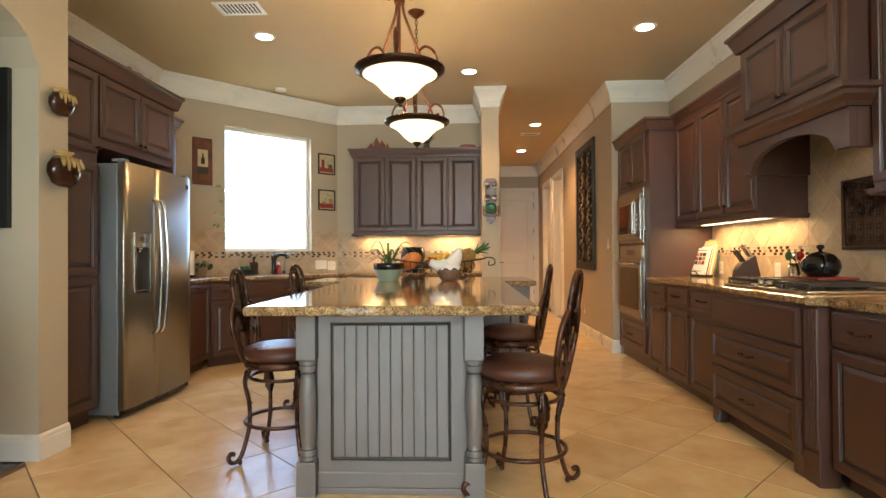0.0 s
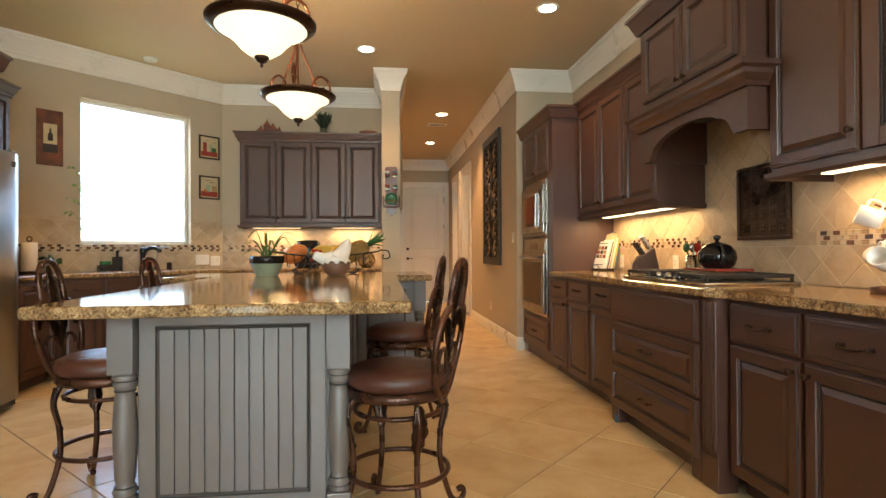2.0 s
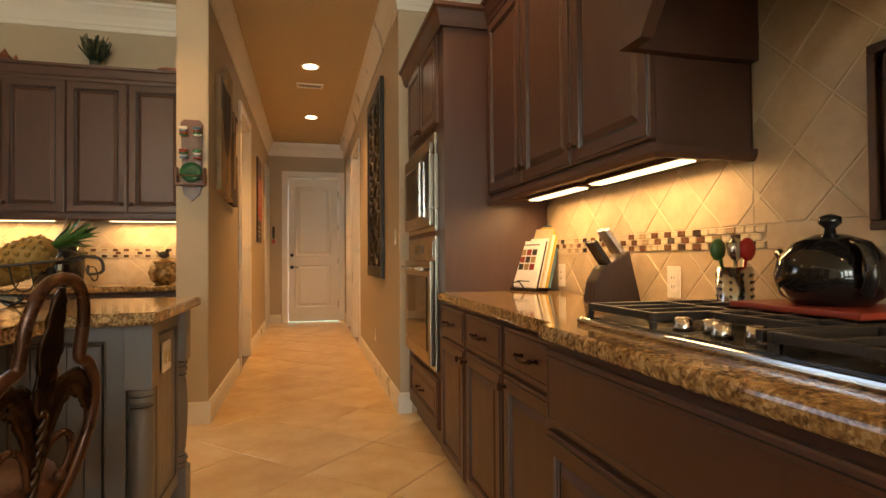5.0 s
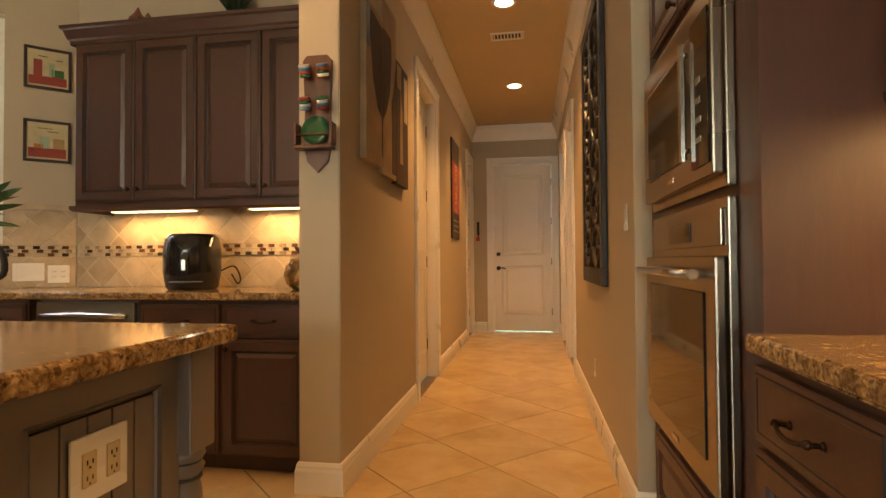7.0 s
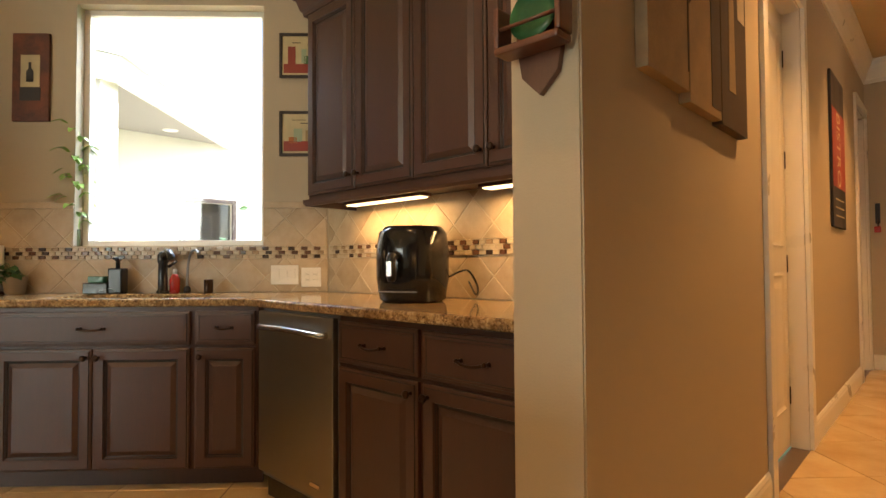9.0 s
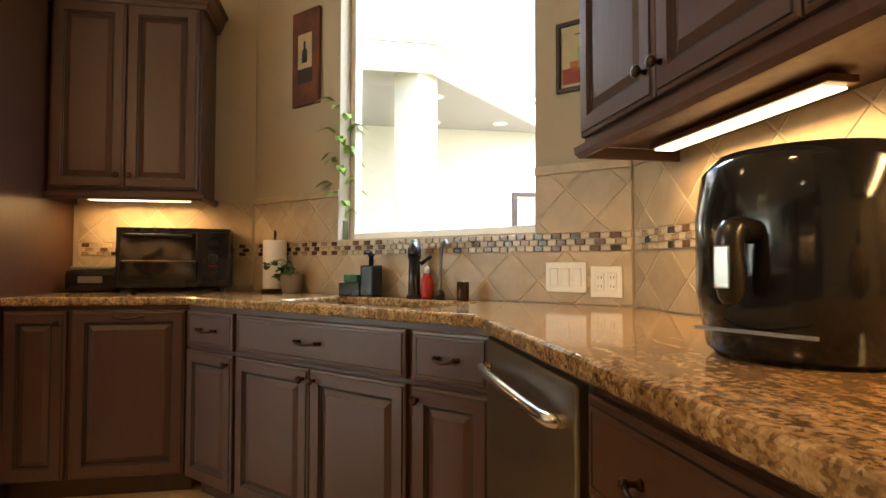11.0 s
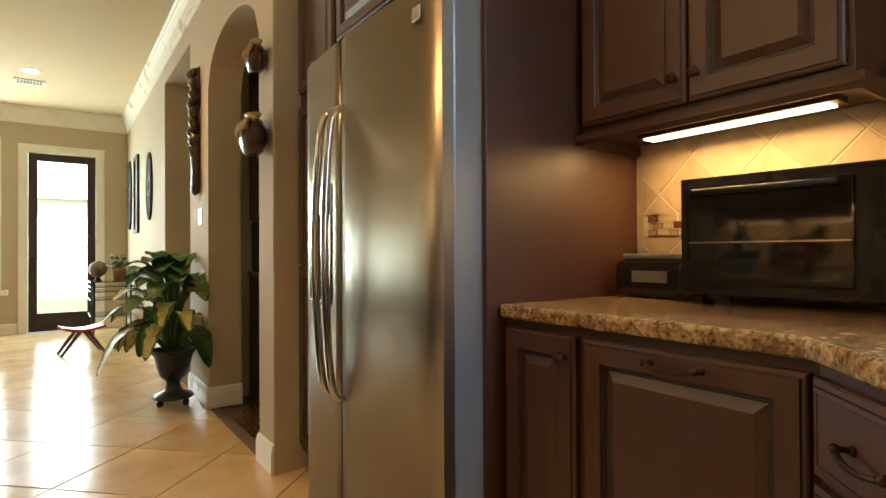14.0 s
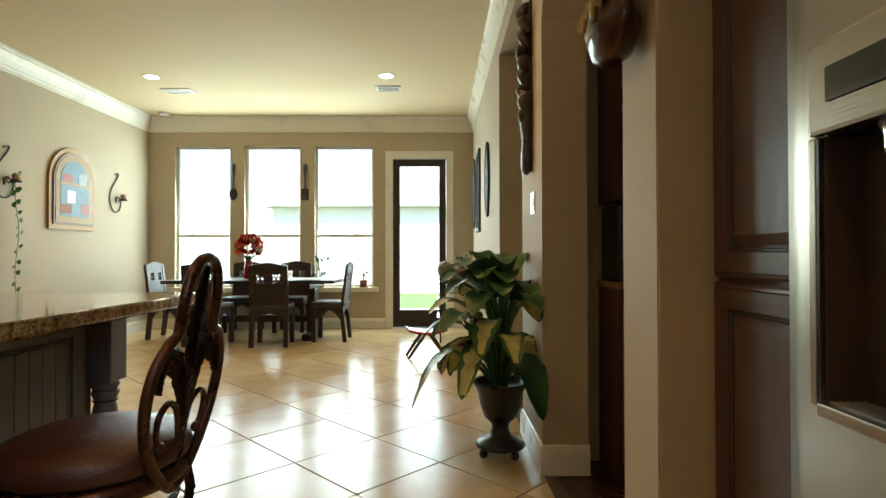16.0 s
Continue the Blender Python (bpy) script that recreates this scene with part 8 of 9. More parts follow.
VARIEG = leaf_mat("leaf_cream", (0.42, 0.38, 0.10), (0.62, 0.56, 0.20), 22.0)


def broad_leaf(bm, pts, w, cream, seed):
    """A wide leaf with a cream heart and a ragged green margin."""
    r_ = random.Random(seed)
    pts = [Vector(p) for p in pts]
    n = len(pts)
    rows = []
    for i, p in enumerate(pts):
        d = (pts[min(i + 1, n - 1)] - pts[max(i - 1, 0)]).normalized()
        side = d.cross(Vector((0, 0, 1)))
        side = side.normalized() if side.length > 1e-4 else Vector((1, 0, 0))
        up = side.cross(d)
        t = i / (n - 1)
        ww = w * (math.sin(math.pi * (0.10 + 0.90 * t ** 0.85)) ** 0.7 if t < 0.999 else 0.02)
        mid = r_.uniform(0.42, 0.84)
        rows.append([bm.verts.new(p + side * (ww * q) + up * (ww * (0.22 * abs(q) ** 1.3 + 0.05 * math.sin(i * 1.9) * q))) for q in (-1, -mid, 0, mid, 1)])
    for i, (a, b) in enumerate(zip(rows, rows[1:])):
        for k in range(4):
            f = bm.faces.new((a[k], a[k + 1], b[k + 1], b[k]))
            f.smooth, f.material_index = True, 1 if cream and k in (1, 2) and 0 < i < n - 2 else 0
    return bm


rnd = random.Random(21)
for k in range(46):
    a = rnd.uniform(0, 6.28) if k % 3 else rnd.uniform(-1.6, 2.2)
    t = rnd.random()
    r = 0.14 + 0.30 * (1 - t) * rnd.uniform(0.75, 1.15)
    zt = 0.52 + 0.46 * t
    if r * math.cos(a) < -0.14:
        r = 0.14 / abs(math.cos(a))
    st_ = curve_pts([(0.03 * math.cos(a), 0.03 * math.sin(a), 0.36), (0.3 * r * math.cos(a), 0.3 * r * math.sin(a), zt * 0.85), (0.62 * r * math.cos(a), 0.62 * r * math.sin(a), zt)], 4)
    bm = bmesh.new()
    tube(bm, st_, [0.011] * (len(st_) - 1) + [0.006], 6)
    sm_ = part("stem", bm, LEAF, bp2)
    droop = rnd.uniform(0.14, 0.34) * (1 - 0.75 * t)
    ln = rnd.uniform(0.24, 0.35)
    p0 = Vector(st_[-1])
    tip = p0 + Vector((ln * 0.72 * math.cos(a), ln * 0.72 * math.sin(a), -droop + 0.14 * t))
    if tip.x < -0.15:
        tip.x = -0.15
    cream = k % 5 < 3 and t < 0.72
    lf = broad_leaf(bmesh.new(), curve_pts([p0, p0.lerp(tip, 0.5) + Vector((0, 0, 0.06)), tip], 6), rnd.uniform(0.064, 0.086), cream, k)
    part("leaf", lf, [LEAF, VARIEG], sm_, "cream-hearted leaf" if cream else "")

# ---- dining end ----
M0w, Mso = EASTW, M12
SOUTH = lambda x, z: Mso @ pose(x - PLAN[12][0], 0, z)
tb = thing("dining_table", pose(0.50, -2.80, 0), "long dark wooden trestle dining table", "table")
part("tabletop", boxm(-1.05, 1.05, -0.50, 0.50, 0.715, 0.76, 0.008), DARKW, tb)
for s in (-1, 1):
    part("trestle_post", boxm(s * 0.68 - 0.05, s * 0.68 + 0.05, -0.11, 0.11, 0.08, 0.64, 0.01), DARKW, tb)
    part("trestle_head", boxm(s * 0.68 - 0.05, s * 0.68 + 0.05, -0.38, 0.38, 0.641, 0.714, 0.012), DARKW, tb)
    part("trestle_foot", boxm(s * 0.68 - 0.06, s * 0.68 + 0.06, -0.36, 0.36, 0.0, 0.079, 0.014), DARKW, tb)
part("stretcher", boxm(-0.63, 0.63, -0.03, 0.03, 0.20, 0.29, 0.006), DARKW, tb)


def dining_chair(m, label):
    c = thing("dining_chair", m, label, "chair", "chairs round the table")
    part("seat", boxm(-0.22, 0.22, -0.215, 0.20, 0.43, 0.49, 0.024), [paint("dark_seat_leather", (0.045, 0.038, 0.036), 0.5, vary=0.25)], c, "padded dark seat")
    for sx in (-1, 1):
        part("leg", boxm(sx * 0.192 - 0.027, sx * 0.192 + 0.027, -0.208, -0.156, 0.0, 0.429, 0.006), DARKW, c)
        bm = bmesh.new()
        box(bm, -0.027, 0.027, -0.024, 0.024, 0.0, 0.43, 0.005)
        part("leg", bm, DARKW, c, "", pose(sx * 0.195, 0.20, 0, 6))
        bm = bmesh.new()
        box(bm, -0.026, 0.026, -0.018, 0.018, 0.0, 0.52, 0.005)
        part("back_post", bm, DARKW, c, "", pose(sx * 0.195, 0.165, 0.43, -7))
        bm = bmesh.new()
        n = 12
        for k in range(n):
            ya, yb = -0.155 + 0.305 * k / n, -0.155 + 0.305 * (k + 1) / n
            lo_ = 0.27 + 0.12 * math.cos(((ya + yb) / 2 + 0.0025) / 0.1525 * math.pi / 2)
            box(bm, sx * 0.192 - 0.012, sx * 0.192 + 0.012, ya, yb, lo_, 0.429)
        bmesh.ops.remove_doubles(bm, verts=bm.verts[:], dist=0.0005)
        part("arched_apron", bm, DARKW, c)
    for yy in (-0.18, 0.168):
        bm = bmesh.new()
        n = 12
        for k in range(n):
            xa, xb = -0.172 + 0.344 * k / n, -0.172 + 0.344 * (k + 1) / n
            lo_ = 0.31 + 0.08 * math.cos((xa + xb) / 2 / 0.172 * math.pi / 2)
            box(bm, xa, xb, yy - 0.012, yy + 0.012, lo_, 0.429)
        bmesh.ops.remove_doubles(bm, verts=bm.verts[:], dist=0.0005)
        part("arched_apron", bm, DARKW, c)
    T = pose(0, 0.165, 0.43, -7)
    def slab(x0, x1, z0, z1):
        part("back_panel", boxm(x0, x1, -0.012, 0.012, z0, z1, 0.003), DARKW, c, "", T)
    slab(-0.168, 0.168, 0.06, 0.318)
    slab(-0.168, -0.132, 0.3185, 0.4145)
    slab(0.132, 0.168, 0.3185, 0.4145)
    slab(-0.048, 0.048, 0.3185, 0.4145)
    slab(-0.168, 0.168, 0.415, 0.50)
    for sx in (-0.09, 0.09):
        bm = bmesh.new()
        for a in range(4):
            q = a * math.pi / 2
            ring = [(sx + 0.022 * math.cos(q) + 0.019 * math.cos(b * math.pi / 5), 0, 0.366 + 0.03 * math.sin(q) + 0.024 * math.sin(b * math.pi / 5)) for b in range(10)]
            tube(bm, ring, 0.0075, 6, 0, True)
        part("pierced_rosette", bm, DARKW, c, "", T)
    bm = bmesh.new()
    n = 12
    for k in range(n):
        xa, xb = -0.20 + 0.40 * k / n, -0.20 + 0.40 * (k + 1) / n
        u = (xa + xb) / 2 / 0.2
        box(bm, xa, xb, -0.014, 0.014, 0.501, 0.525 + 0.03 * max(0.0, math.cos(u * 1.6)) ** 2)
    bmesh.ops.remove_doubles(bm, verts=bm.verts[:], dist=0.0005)
    part("crest", bm, DARKW, c, "", T)
    return c


ch = dining_chair(pose(0.155, -2.18, 0, 0, 0, 4), "dark carved wooden dining chair with pierced back")
for x, y, r in ((0.93, -2.23, -3), (0.93, -3.38, 180), (0.25, -3.38, 180), (-0.47, -2.57, 90), (1.66, -2.80, -90)):
    copy_thing(ch, pose(x, y, 0, 0, 0, r))
# flowers
fv = thing("flower_vase", pose(0.64, -2.76, 0.76), "red pitcher vase with a red and orange bouquet", "flower vase")
bm = bmesh.new()
lathe(bm, [(0.05, 0), (0.062, 0.02), (0.06, 0.12), (0.045, 0.20), (0.055, 0.235), (0.048, 0.235), (0.04, 0.2)], 22)
part("pitcher", bm, RED, fv)
bm = bmesh.new()
tube(bm, curve_pts([(-0.05, 0, 0.21), (-0.10, 0, 0.20), (-0.11, 0, 0.13), (-0.06, 0, 0.07)], 5), 0.008, 7)
part("pitcher_handle", bm, BLACKM, fv)
rnd = random.Random(6)
for k in range(58):
    a, b = rnd.uniform(0, 6.28), math.asin(rnd.uniform(-0.55, 1.0))
    c = Vector((0.155 * math.cos(a) * math.cos(b), 0.155 * math.sin(a) * math.cos(b), 0.41 + 0.15 * math.sin(b)))
    bm = bmesh.new()
    for j in range(16):
        q = Matrix.Translation(c) @ pose(0, 0, 0, rnd.uniform(-70, 70), rnd.uniform(-70, 70), rnd.uniform(0, 360))
        v = [bm.verts.new(q @ Vector(p)) for p in ((0, 0, 0), (0.019, 0.022, 0.010), (0, 0.048, 0.016), (-0.019, 0.022, 0.010))]
        bm.faces.new(v)
    part("bloom", bm, [RED, ORANGE, RED, CREAM, RED][k % 5], fv)
bm = bmesh.new()
for k in range(14):
    a = rnd.uniform(0, 6.28)
    blade(bm, curve_pts([(0.01 * math.cos(a), 0.01 * math.sin(a), 0.22), (0.09 * math.cos(a), 0.09 * math.sin(a), 0.30), (0.18 * math.cos(a), 0.18 * math.sin(a), 0.29)], 4), 0.014)
part("greenery", bm, LEAF, fv)
bm = boxm(-0.20, 0.20, -0.15, 0.15, 0.0, 0.006, 0.002)
solid("placemat", bm, PAPER, "pale folded placemat on the table", "placemat", "", pose(-0.10, -2.66, 0.7605, 0, 0, 8))
# spoon and fork between the windows
for x, fork in ((1.18, False), (0.135, True)):
    u = thing("wall_fork" if fork else "wall_spoon", SOUTH(x, 1.87), "large dark wooden decorative fork" if fork else "large dark wooden decorative spoon", "wall decor")
    bm = bmesh.new()
    tube(bm, [(0, 0.014, 0.17), (0, 0.014, 0.33), (0, 0.014, 0.42), (0, 0.014, 0.50), (0, 0.014, 0.535)], [0.012, 0.016, 0.026, 0.030, 0.010], 10)
    part("handle", bm, DARKW, u)
    bm = bmesh.new()
    if fork:
        box(bm, -0.052, 0.052, 0.005, 0.022, 0.10, 0.17, 0.008)
        for k in range(4):
            box(bm, -0.052 + k * 0.0293, -0.036 + k * 0.0293, 0.006, 0.020, 0.0, 0.101, 0.004)
        part("tines", bm, DARKW, u)
    else:
        ball(bm, (0, 0.016, 0.09), 0.062, 16, 0, (1, 0.25, 1.45))
        part("bowl", bm, DARKW, u)


def sill_plant(x, leafy, label):
    s = thing("potted_plant", SOUTH(x, SILL + 0.0005) @ pose(0, 0.035, 0), label, "potted plant")
    bm = bmesh.new()
    lathe(bm, [(0.045, 0), (0.05, 0.01), (0.06, 0.10), (0.055, 0.10), (0.05, 0.08), (0.01, 0.08)], 16)
    part("pot", bm, TERRA, s)
    r2 = random.Random(int(x * 100) + 500)
    for k in range(leafy):
        a, r, h = r2.uniform(0, 6.28), r2.uniform(0.02, 0.13), r2.uniform(0.05, 0.34)
        bm = bmesh.new()
        p = Vector((r * math.cos(a), abs(r * math.sin(a)) * 0.5, 0.10 + h))
        tube(bm, [(0, 0, 0.08), p * 0.6 + Vector((0, 0, 0.03)), p], 0.002, 4)
        round_leaf(bm, pose(*p, r2.uniform(30, 80), r2.uniform(-40, 40), r2.uniform(0, 360)), r2.uniform(0.02, 0.032))
        part("leaf", bm, LEAF, s)


sill_plant(-0.10, 26, "leafy green plant in a pot on the window sill")
sill_plant(-0.72, 14, "small plant in a pot on the window sill")
# east wall pictures and sconces
ap = thing("arched_picture", east(-1.985, 1.362), "arched gilt-framed blue still-life painting", "picture")
def arch_poly(w, h, inset):
    pts = [(-w / 2 + inset, inset), (w / 2 - inset, inset)]
    r = w / 2 - inset
    n = 14
    pts += [(r * math.cos(math.pi * k / n), h - w / 2 + r * math.sin(math.pi * k / n)) for k in range(n + 1)]
    return pts


def arch_slab(w, h, inset, y0, y1):
    bm = bmesh.new()
    P = arch_poly(w, h, inset)
    a = [bm.verts.new((x, y0, z)) for x, z in P]
    b = [bm.verts.new((x, y1, z)) for x, z in P]
    bm.faces.new(a)
    bm.faces.new(b[::-1])
    for k in range(len(P)):
        bm.faces.new((a[k], b[k], b[(k + 1) % len(P)], a[(k + 1) % len(P)]))
    bmesh.ops.recalc_face_normals(bm, faces=bm.faces[:])
    return bm


part("outer_frame", arch_slab(0.77, 0.935, 0.0, 0.001, 0.03), GOLD, ap)
part("inner_frame", arch_slab(0.77, 0.935, 0.05, 0.0302, 0.045), [paint("dark_gilt", (0.13, 0.06, 0.03), 0.4, 0.2, vary=0.3)], ap)
part("mat_board", arch_slab(0.77, 0.935, 0.075, 0.0452, 0.05), OCHRE, ap)
part("painting", arch_slab(0.77, 0.935, 0.15, 0.0502, 0.054), INKB, ap)
for x0, x1, z0, z1, mt in ((-0.27, 0.27, 0.50, 0.53, OCHRE), (-0.2, -0.06, 0.53, 0.66, POTG), (0.04, 0.2, 0.53, 0.62, INKR), (-0.24, -0.1, 0.18, 0.30, INKR), (0.0, 0.13, 0.30, 0.44, WHITE), (0.06, 0.24, 0.18, 0.28, TERRA)):
    part("motif", boxm(x0, x1, 0.0542, 0.0552, z0, z1, 0.0004), mt, ap)


def sconce(y, z):
    s = thing("wall_sconce", east(y, z), "black iron scroll candle sconce", "sconce")
    bm = bmesh.new()
    tube(bm, curve_pts([(0.02, 0.012, 0.50), (-0.05, 0.012, 0.52), (-0.02, 0.012, 0.45), (0.10, 0.012, 0.30), (0.13, 0.012, 0.15), (0.05, 0.012, 0.02), (-0.06, 0.012, 0.03), (-0.11, 0.012, 0.13), (-0.05, 0.02, 0.21), (0.03, 0.03, 0.19), (0.04, 0.04, 0.13)], 6), 0.008, 7)
    part("scroll", bm, BLACKM, s)
    bm = bmesh.new()
    lathe(bm, [(0.045, 0.17), (0.05, 0.175), (0.05, 0.185)], 16, pose(-0.07, 0.07, 0))
    tube(bm, [(-0.05, 0.012, 0.16), (-0.07, 0.07, 0.17)], 0.006)
    part("cup", bm, BLACKM, s)
    bm = bmesh.new()
    lathe(bm, [(0.035, 0.186), (0.035, 0.25), (0.004, 0.252)], 16, pose(-0.07, 0.07, 0))
    part("candle", bm, OCHRE, s)
    return s


sconce(-2.84, 1.62)
sconce(-1.02, 1.62)
vine = thing("hanging_vine", east(-1.09, 1.80) @ pose(0, 0.07, 0), "trailing green vine hanging from the sconce", "vine")
bm = bmesh.new()
vp = curve_pts([(0.0, 0, 0.08), (0.02, 0.01, -0.2), (-0.02, 0.015, -0.5), (0.02, 0.01, -0.9), (-0.03, 0.0, -1.3)], 8)
tube(bm, vp, 0.003, 5)
part("stem", bm, LEAF, vine)
rnd = random.Random(14)
for k in range(24):
    p = Vector(vp[min(len(vp) - 1, int(k / 24 * len(vp)))])
    bm = bmesh.new()
    round_leaf(bm, pose(p.x + (0.03 if k % 2 else -0.03), p.y + 0.01, p.z, 70, rnd.uniform(-30, 30), rnd.uniform(-40, 40)), rnd.uniform(0.022, 0.034))
    part("leaf", bm, LEAF, vine)
# west wall of the dining end
for y, z, w, h in ((-3.22, 1.91, 0.40, 0.95), (-1.20, 1.83, 0.36, 0.74)):
    bm = bmesh.new()
    n = 24
    rim = [(w / 2 * math.cos(2 * math.pi * k / n), 0.014, h / 2 * math.sin(2 * math.pi * k / n)) for k in range(n)]
    ov = thing("oval_plaque", M11 @ pose(aw(y), 0, z), "dark pierced oval metal wall medallion", "wall decor")
    tube(bm, rim, 0.014, 7, 0, True)
    part("rim", bm, BLACKM, ov)
    for k in range(8):
        a = math.pi / 4 * k
        bm = bmesh.new()
        tube(bm, [(w * 0.27 * math.cos(a) + w * 0.13 * math.cos(b * math.pi / 5), 0.012, h * 0.27 * math.sin(a) + h * 0.13 * math.sin(b * math.pi / 5)) for b in range(10)], 0.010, 6, 0, True)
        part("loop", bm, BLACKM, ov)
    bm = bmesh.new()
    tube(bm, [(w * 0.13 * math.cos(b * math.pi / 6), 0.012, h * 0.13 * math.sin(b * math.pi / 6)) for b in range(12)], 0.010, 6, 0, True)
    part("centre_ring", bm, BLACKM, ov)
framed(M11 @ pose(aw(-2.40), 0, 1.845), 0.42, 1.0, 0.05, (BLACKM, PALE), "tall black framed panel picture", [(-0.1, 0.1, -0.4, 0.4, SEPIA)], 0.03)
gt = thing("side_table", pose(-2.04, -2.58, 0), "round-shelved glass and iron side table", "table")
for z in (0.30, 0.50, 0.60, 0.66, 0.72):
    part("glass_shelf", boxm(-0.24, 0.24, -0.32, 0.32, z, z + 0.010, 0.003), [paint("table_glass", (0.03, 0.05, 0.045), 0.06, vary=0.1, bump=0)], gt)
for sx in (-0.2, 0.2):
    for sy in (-0.28, 0.28):
        bm = bmesh.new()
        tube(bm, [(sx, sy, 0.0), (sx, sy, 0.72)], 0.010, 8)
        part("leg", bm, BLACKM, gt)
gl = thing("globe_ornament", pose(-1.90, -2.62, 0.731), "round patterned stoneware globe on a stand", "ornament")
bm = bmesh.new()
lathe(bm, [(0.05, 0), (0.03, 0.02), (0.025, 0.05)], 14)
part("stand", bm, DARKW, gl)
bm = ball(bmesh.new(), (0, 0, 0.15), 0.105, 18)
part("globe", bm, [paint("globe_stone", (0.16, 0.13, 0.09), 0.5, broad=16, vary=0.5)], gl)
tp = thing("potted_plant", pose(-2.14, -2.66, 0.731), "trailing ivy in a woven basket pot", "potted plant")
bm = bmesh.new()
lathe(bm, [(0.07, 0), (0.085, 0.12), (0.09, 0.16), (0.08, 0.16), (0.01, 0.14)], 18)
part("basket", bm, [paint("woven_basket", (0.30, 0.15, 0.06), 0.7, fine=40, vary=0.3, bump=0.8)], tp)
rnd = random.Random(31)
for k in range(34):
    a, r = rnd.uniform(0, 6.28), rnd.uniform(0.02, 0.16)
    p = Vector((max(-0.10, r * math.cos(a)), r * math.sin(a), 0.18 + rnd.uniform(-0.02, 0.16)))
    bm = bmesh.new()
    tube(bm, [(0, 0, 0.15), p], 0.002, 4)
    round_leaf(bm, pose(*p, rnd.uniform(-50, 50), rnd.uniform(-50, 50), rnd.uniform(0, 360)), rnd.uniform(0.024, 0.038))
    part("leaf", bm, LEAF, tp)
rs = thing("rocking_stool", pose(-1.69, -1.42, 0, 0, 0, 10), "low red painted wooden saddle stool", "stool")
bm = bmesh.new()
n = 10
for k in range(n):
    xa, xb = -0.20 + 0.40 * k / n, -0.20 + 0.40 * (k + 1) / n
    za, zb = 0.24 + 0.9 * xa * xa, 0.24 + 0.9 * xb * xb
    v = [bm.verts.new(p) for p in ((xa, -0.13, za), (xb, -0.13, zb), (xb, 0.13, zb), (xa, 0.13, za), (xa, -0.13, za + 0.03), (xb, -0.13, zb + 0.03), (xb, 0.13, zb + 0.03), (xa, 0.13, za + 0.03))]
    for f in ((3, 2, 1, 0), (4, 5, 6, 7), (0, 1, 5, 4), (2, 3, 7, 6), (1, 2, 6, 5), (3, 0, 4, 7)):
        bm.faces.new([v[i] for i in f])
bmesh.ops.remove_doubles(bm, verts=bm.verts[:], dist=0.0005)
part("saddle_seat", bm, RED, rs)
for sx in (-1, 1):
    for sy in (-0.10, 0.10):
        bm = bmesh.new()
        tube(bm, [(sx * 0.03, sy, 0.25), (sx * 0.20, sy, 0.0)], [0.022, 0.014], 8)
        part("leg", bm, REDW, rs)

# ---- tiles ----
pick = random.Random(5)
backsplash(EASTW, [(1.10 - PLAN[0][1], 5.055 - PLAN[0][1], 0.916, 1.111), (1.10 - PLAN[0][1], 2.61 - PLAN[0][1], 1.183, 1.448), (2.611 - PLAN[0][1], 3.645 - PLAN[0][1], 1.183, 1.93), (3.646 - PLAN[0][1], 5.055 - PLAN[0][1], 1.183, 1.403)],
           [(1.10 - PLAN[0][1], 2.72 - PLAN[0][1]), (3.60 - PLAN[0][1], 5.055 - PLAN[0][1])], (0.05, 1.15), pick)
backsplash(M7, [(0.002, 1.88, 0.916, 1.111), (0.002, 1.88, 1.183, 1.408)], [(0.002, 1.88)], (0.06, 1.02), pick)
backsplash(M8w, [(0.008, 2.182, 0.916, 1.111), (0.008, KWIN[0] - 0.001, 1.183, 1.41), (KWIN[1] + 0.001, 2.182, 1.183, 1.41)], [(0.008, 2.182)], (0.02, 1.0), pick)
backsplash(along(PLAN[9], PLAN[10]), [(0.008, 0.94, 0.916, 1.111), (0.008, 0.94, 1.183, 1.428)], [(0.008, 0.94)], (0.06, 1.02), pick)
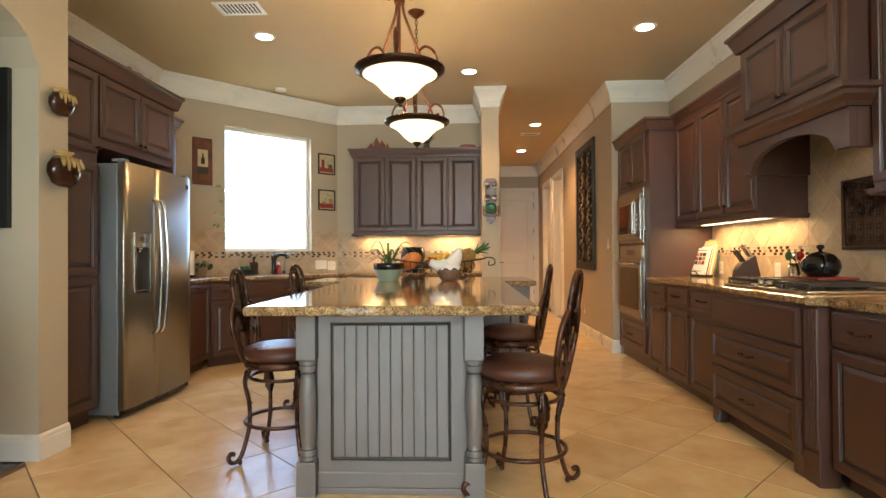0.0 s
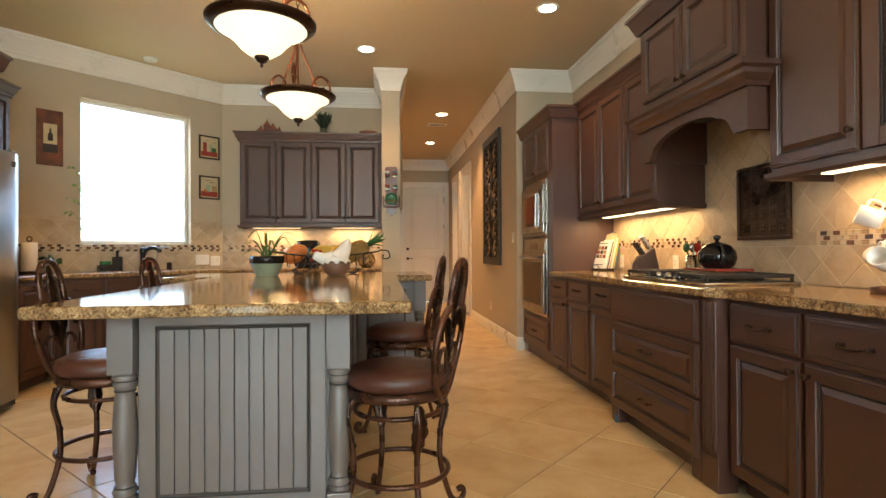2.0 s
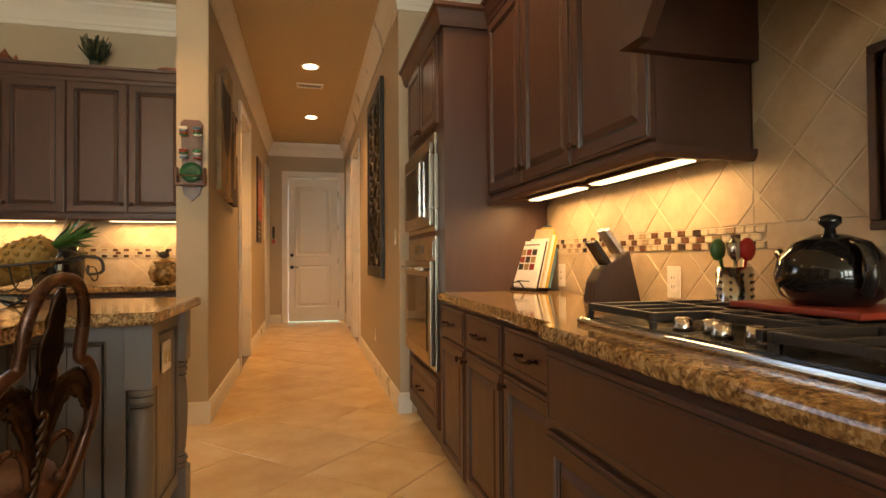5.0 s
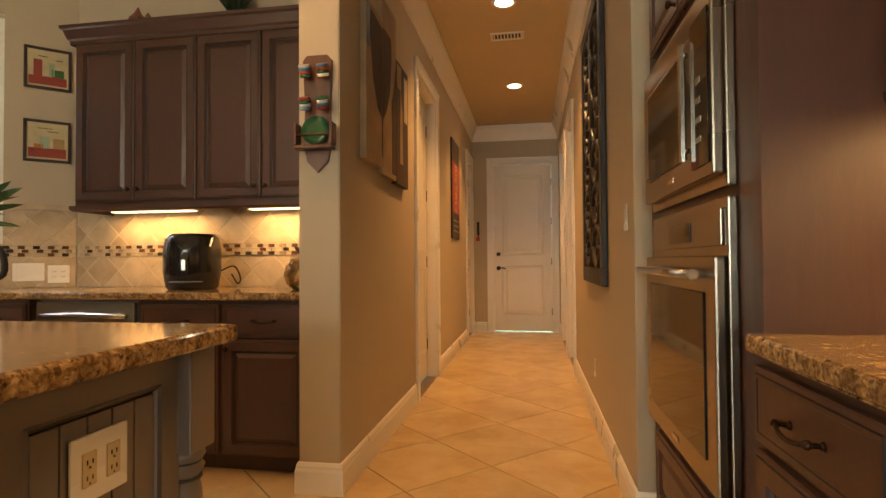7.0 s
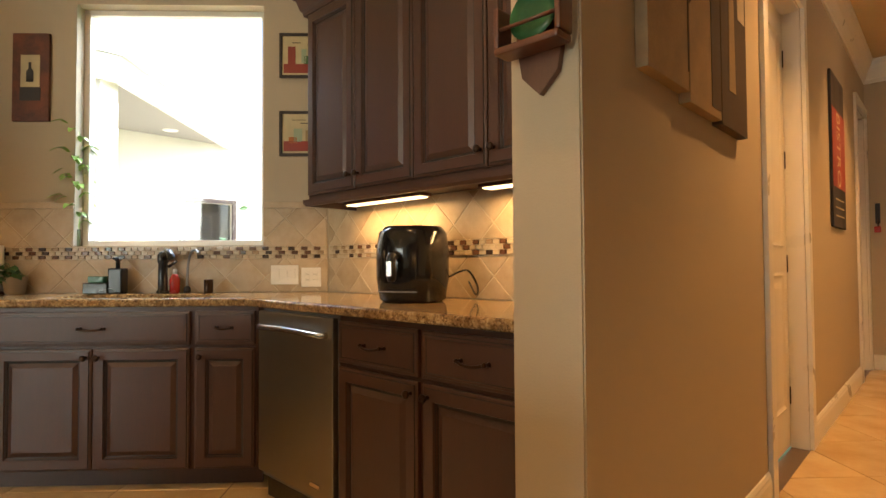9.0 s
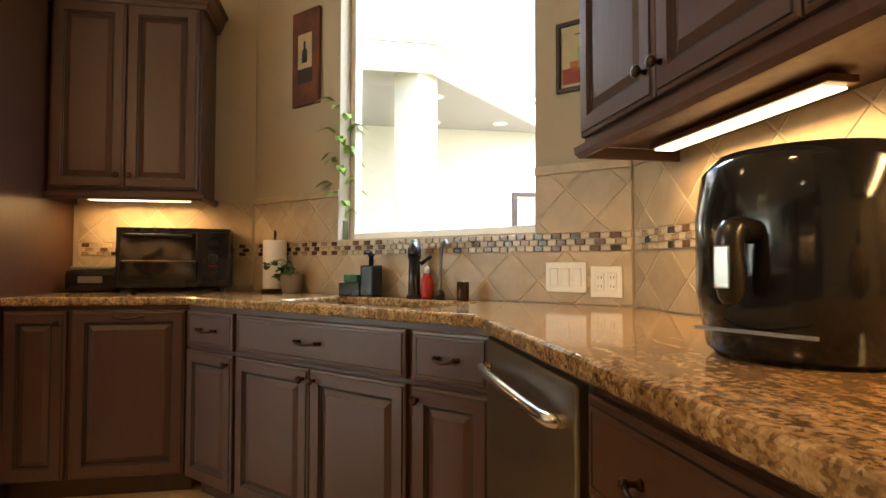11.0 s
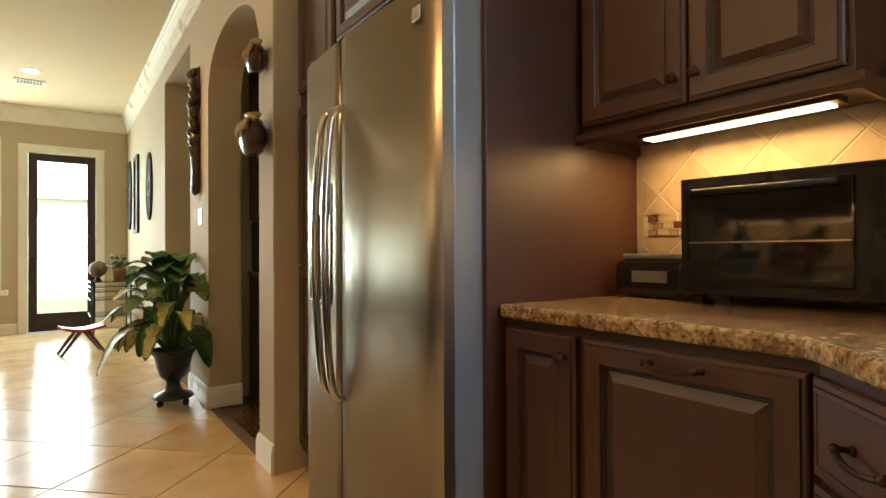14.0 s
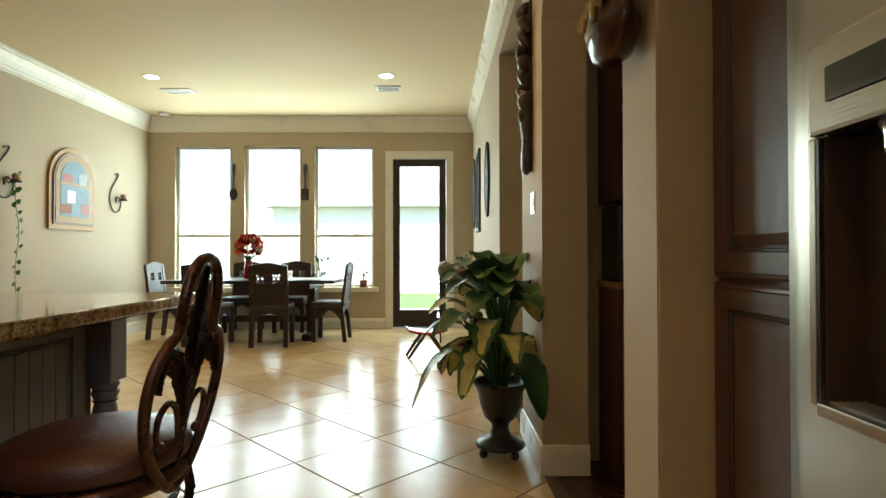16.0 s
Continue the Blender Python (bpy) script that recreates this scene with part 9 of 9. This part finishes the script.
# the gap in the band behind the cooktop
part("band_fill", boxm(2.722 - PLAN[0][1], 3.598 - PLAN[0][1], 0.001, 0.0095, 1.1125, 1.1815), SPLASH, bpy.data.objects["backsplash"])
# top border strips on the painted walls
for nm, M, a, b in (("north", M7, 0.002, 1.88), ("window", M8w, 0.008, KWIN[0] - 0.001), ("window", M8w, KWIN[1] + 0.001, 2.182)):
    part("border_strip", boxm(a, b, 0.001, 0.0125, 1.4115, 1.448 if nm == "window" else 1.43, 0.003), SPLASH, bpy.data.objects["backsplash"], "", bpy.data.objects["backsplash"].matrix_basis.inverted() @ M)

# floor tiles on the diagonal
PITCH, U0, V0, GAP = 0.5255, -0.237, 0.245, 0.003
REGIONS = [(-3.14, 2.415, -3.655, 6.99), (0.495, 1.765, 6.99, 12.015)]
k2 = PITCH * math.sqrt(0.5)
kk = k2 - GAP * 1.414
full_tile = mesh_of(slab_piece([(-kk, 0), (0, -kk), (kk, 0), (0, kk)], -0.010, 0.0, True), "tile", FLOOR)


def west_edge(y):
    return -3.14 if y > 3.05 else -2.33


for i in range(-40, 60):
    for j in range(-40, 60):
        u, v = U0 + (i + 0.5) * PITCH, V0 + (j + 0.5) * PITCH
        cx, cy = (u - v) * math.sqrt(0.5), (u + v) * math.sqrt(0.5)
        if not (-3.6 < cx < 2.8 and -4.6 < cy < 12.5):
            continue
        dia = [(cx - kk, cy), (cx, cy - kk), (cx + kk, cy), (cx, cy + kk)]
        for n_, (x0, x1, y0, y1) in enumerate(REGIONS):
            if n_ == 0:
                x0 = west_edge(cy + (0.35 if cy < 3.05 < cy + 0.37 else 0.0))
            q = clip(dia, x0, x1, y0, y1)
            if len(q) < 3 or area(q) < 0.002:
                continue
            if area(q) > 0.999 * area(dia):
                ob = new("tile", full_tile)
                ob.matrix_basis = pose(cx, cy, 0.0002 * ((i * 7 + j * 3) % 5) - 0.0006)
            else:
                ox, oy = sum(p[0] for p in q) / len(q), sum(p[1] for p in q) / len(q)
                ob = new("tile", mesh_of(slab_piece([(p[0] - ox, p[1] - oy) for p in q], -0.010, 0.0, True), "tile", FLOOR))
                ob.matrix_basis = pose(ox, oy, -0.0003)
            ob.parent = floor
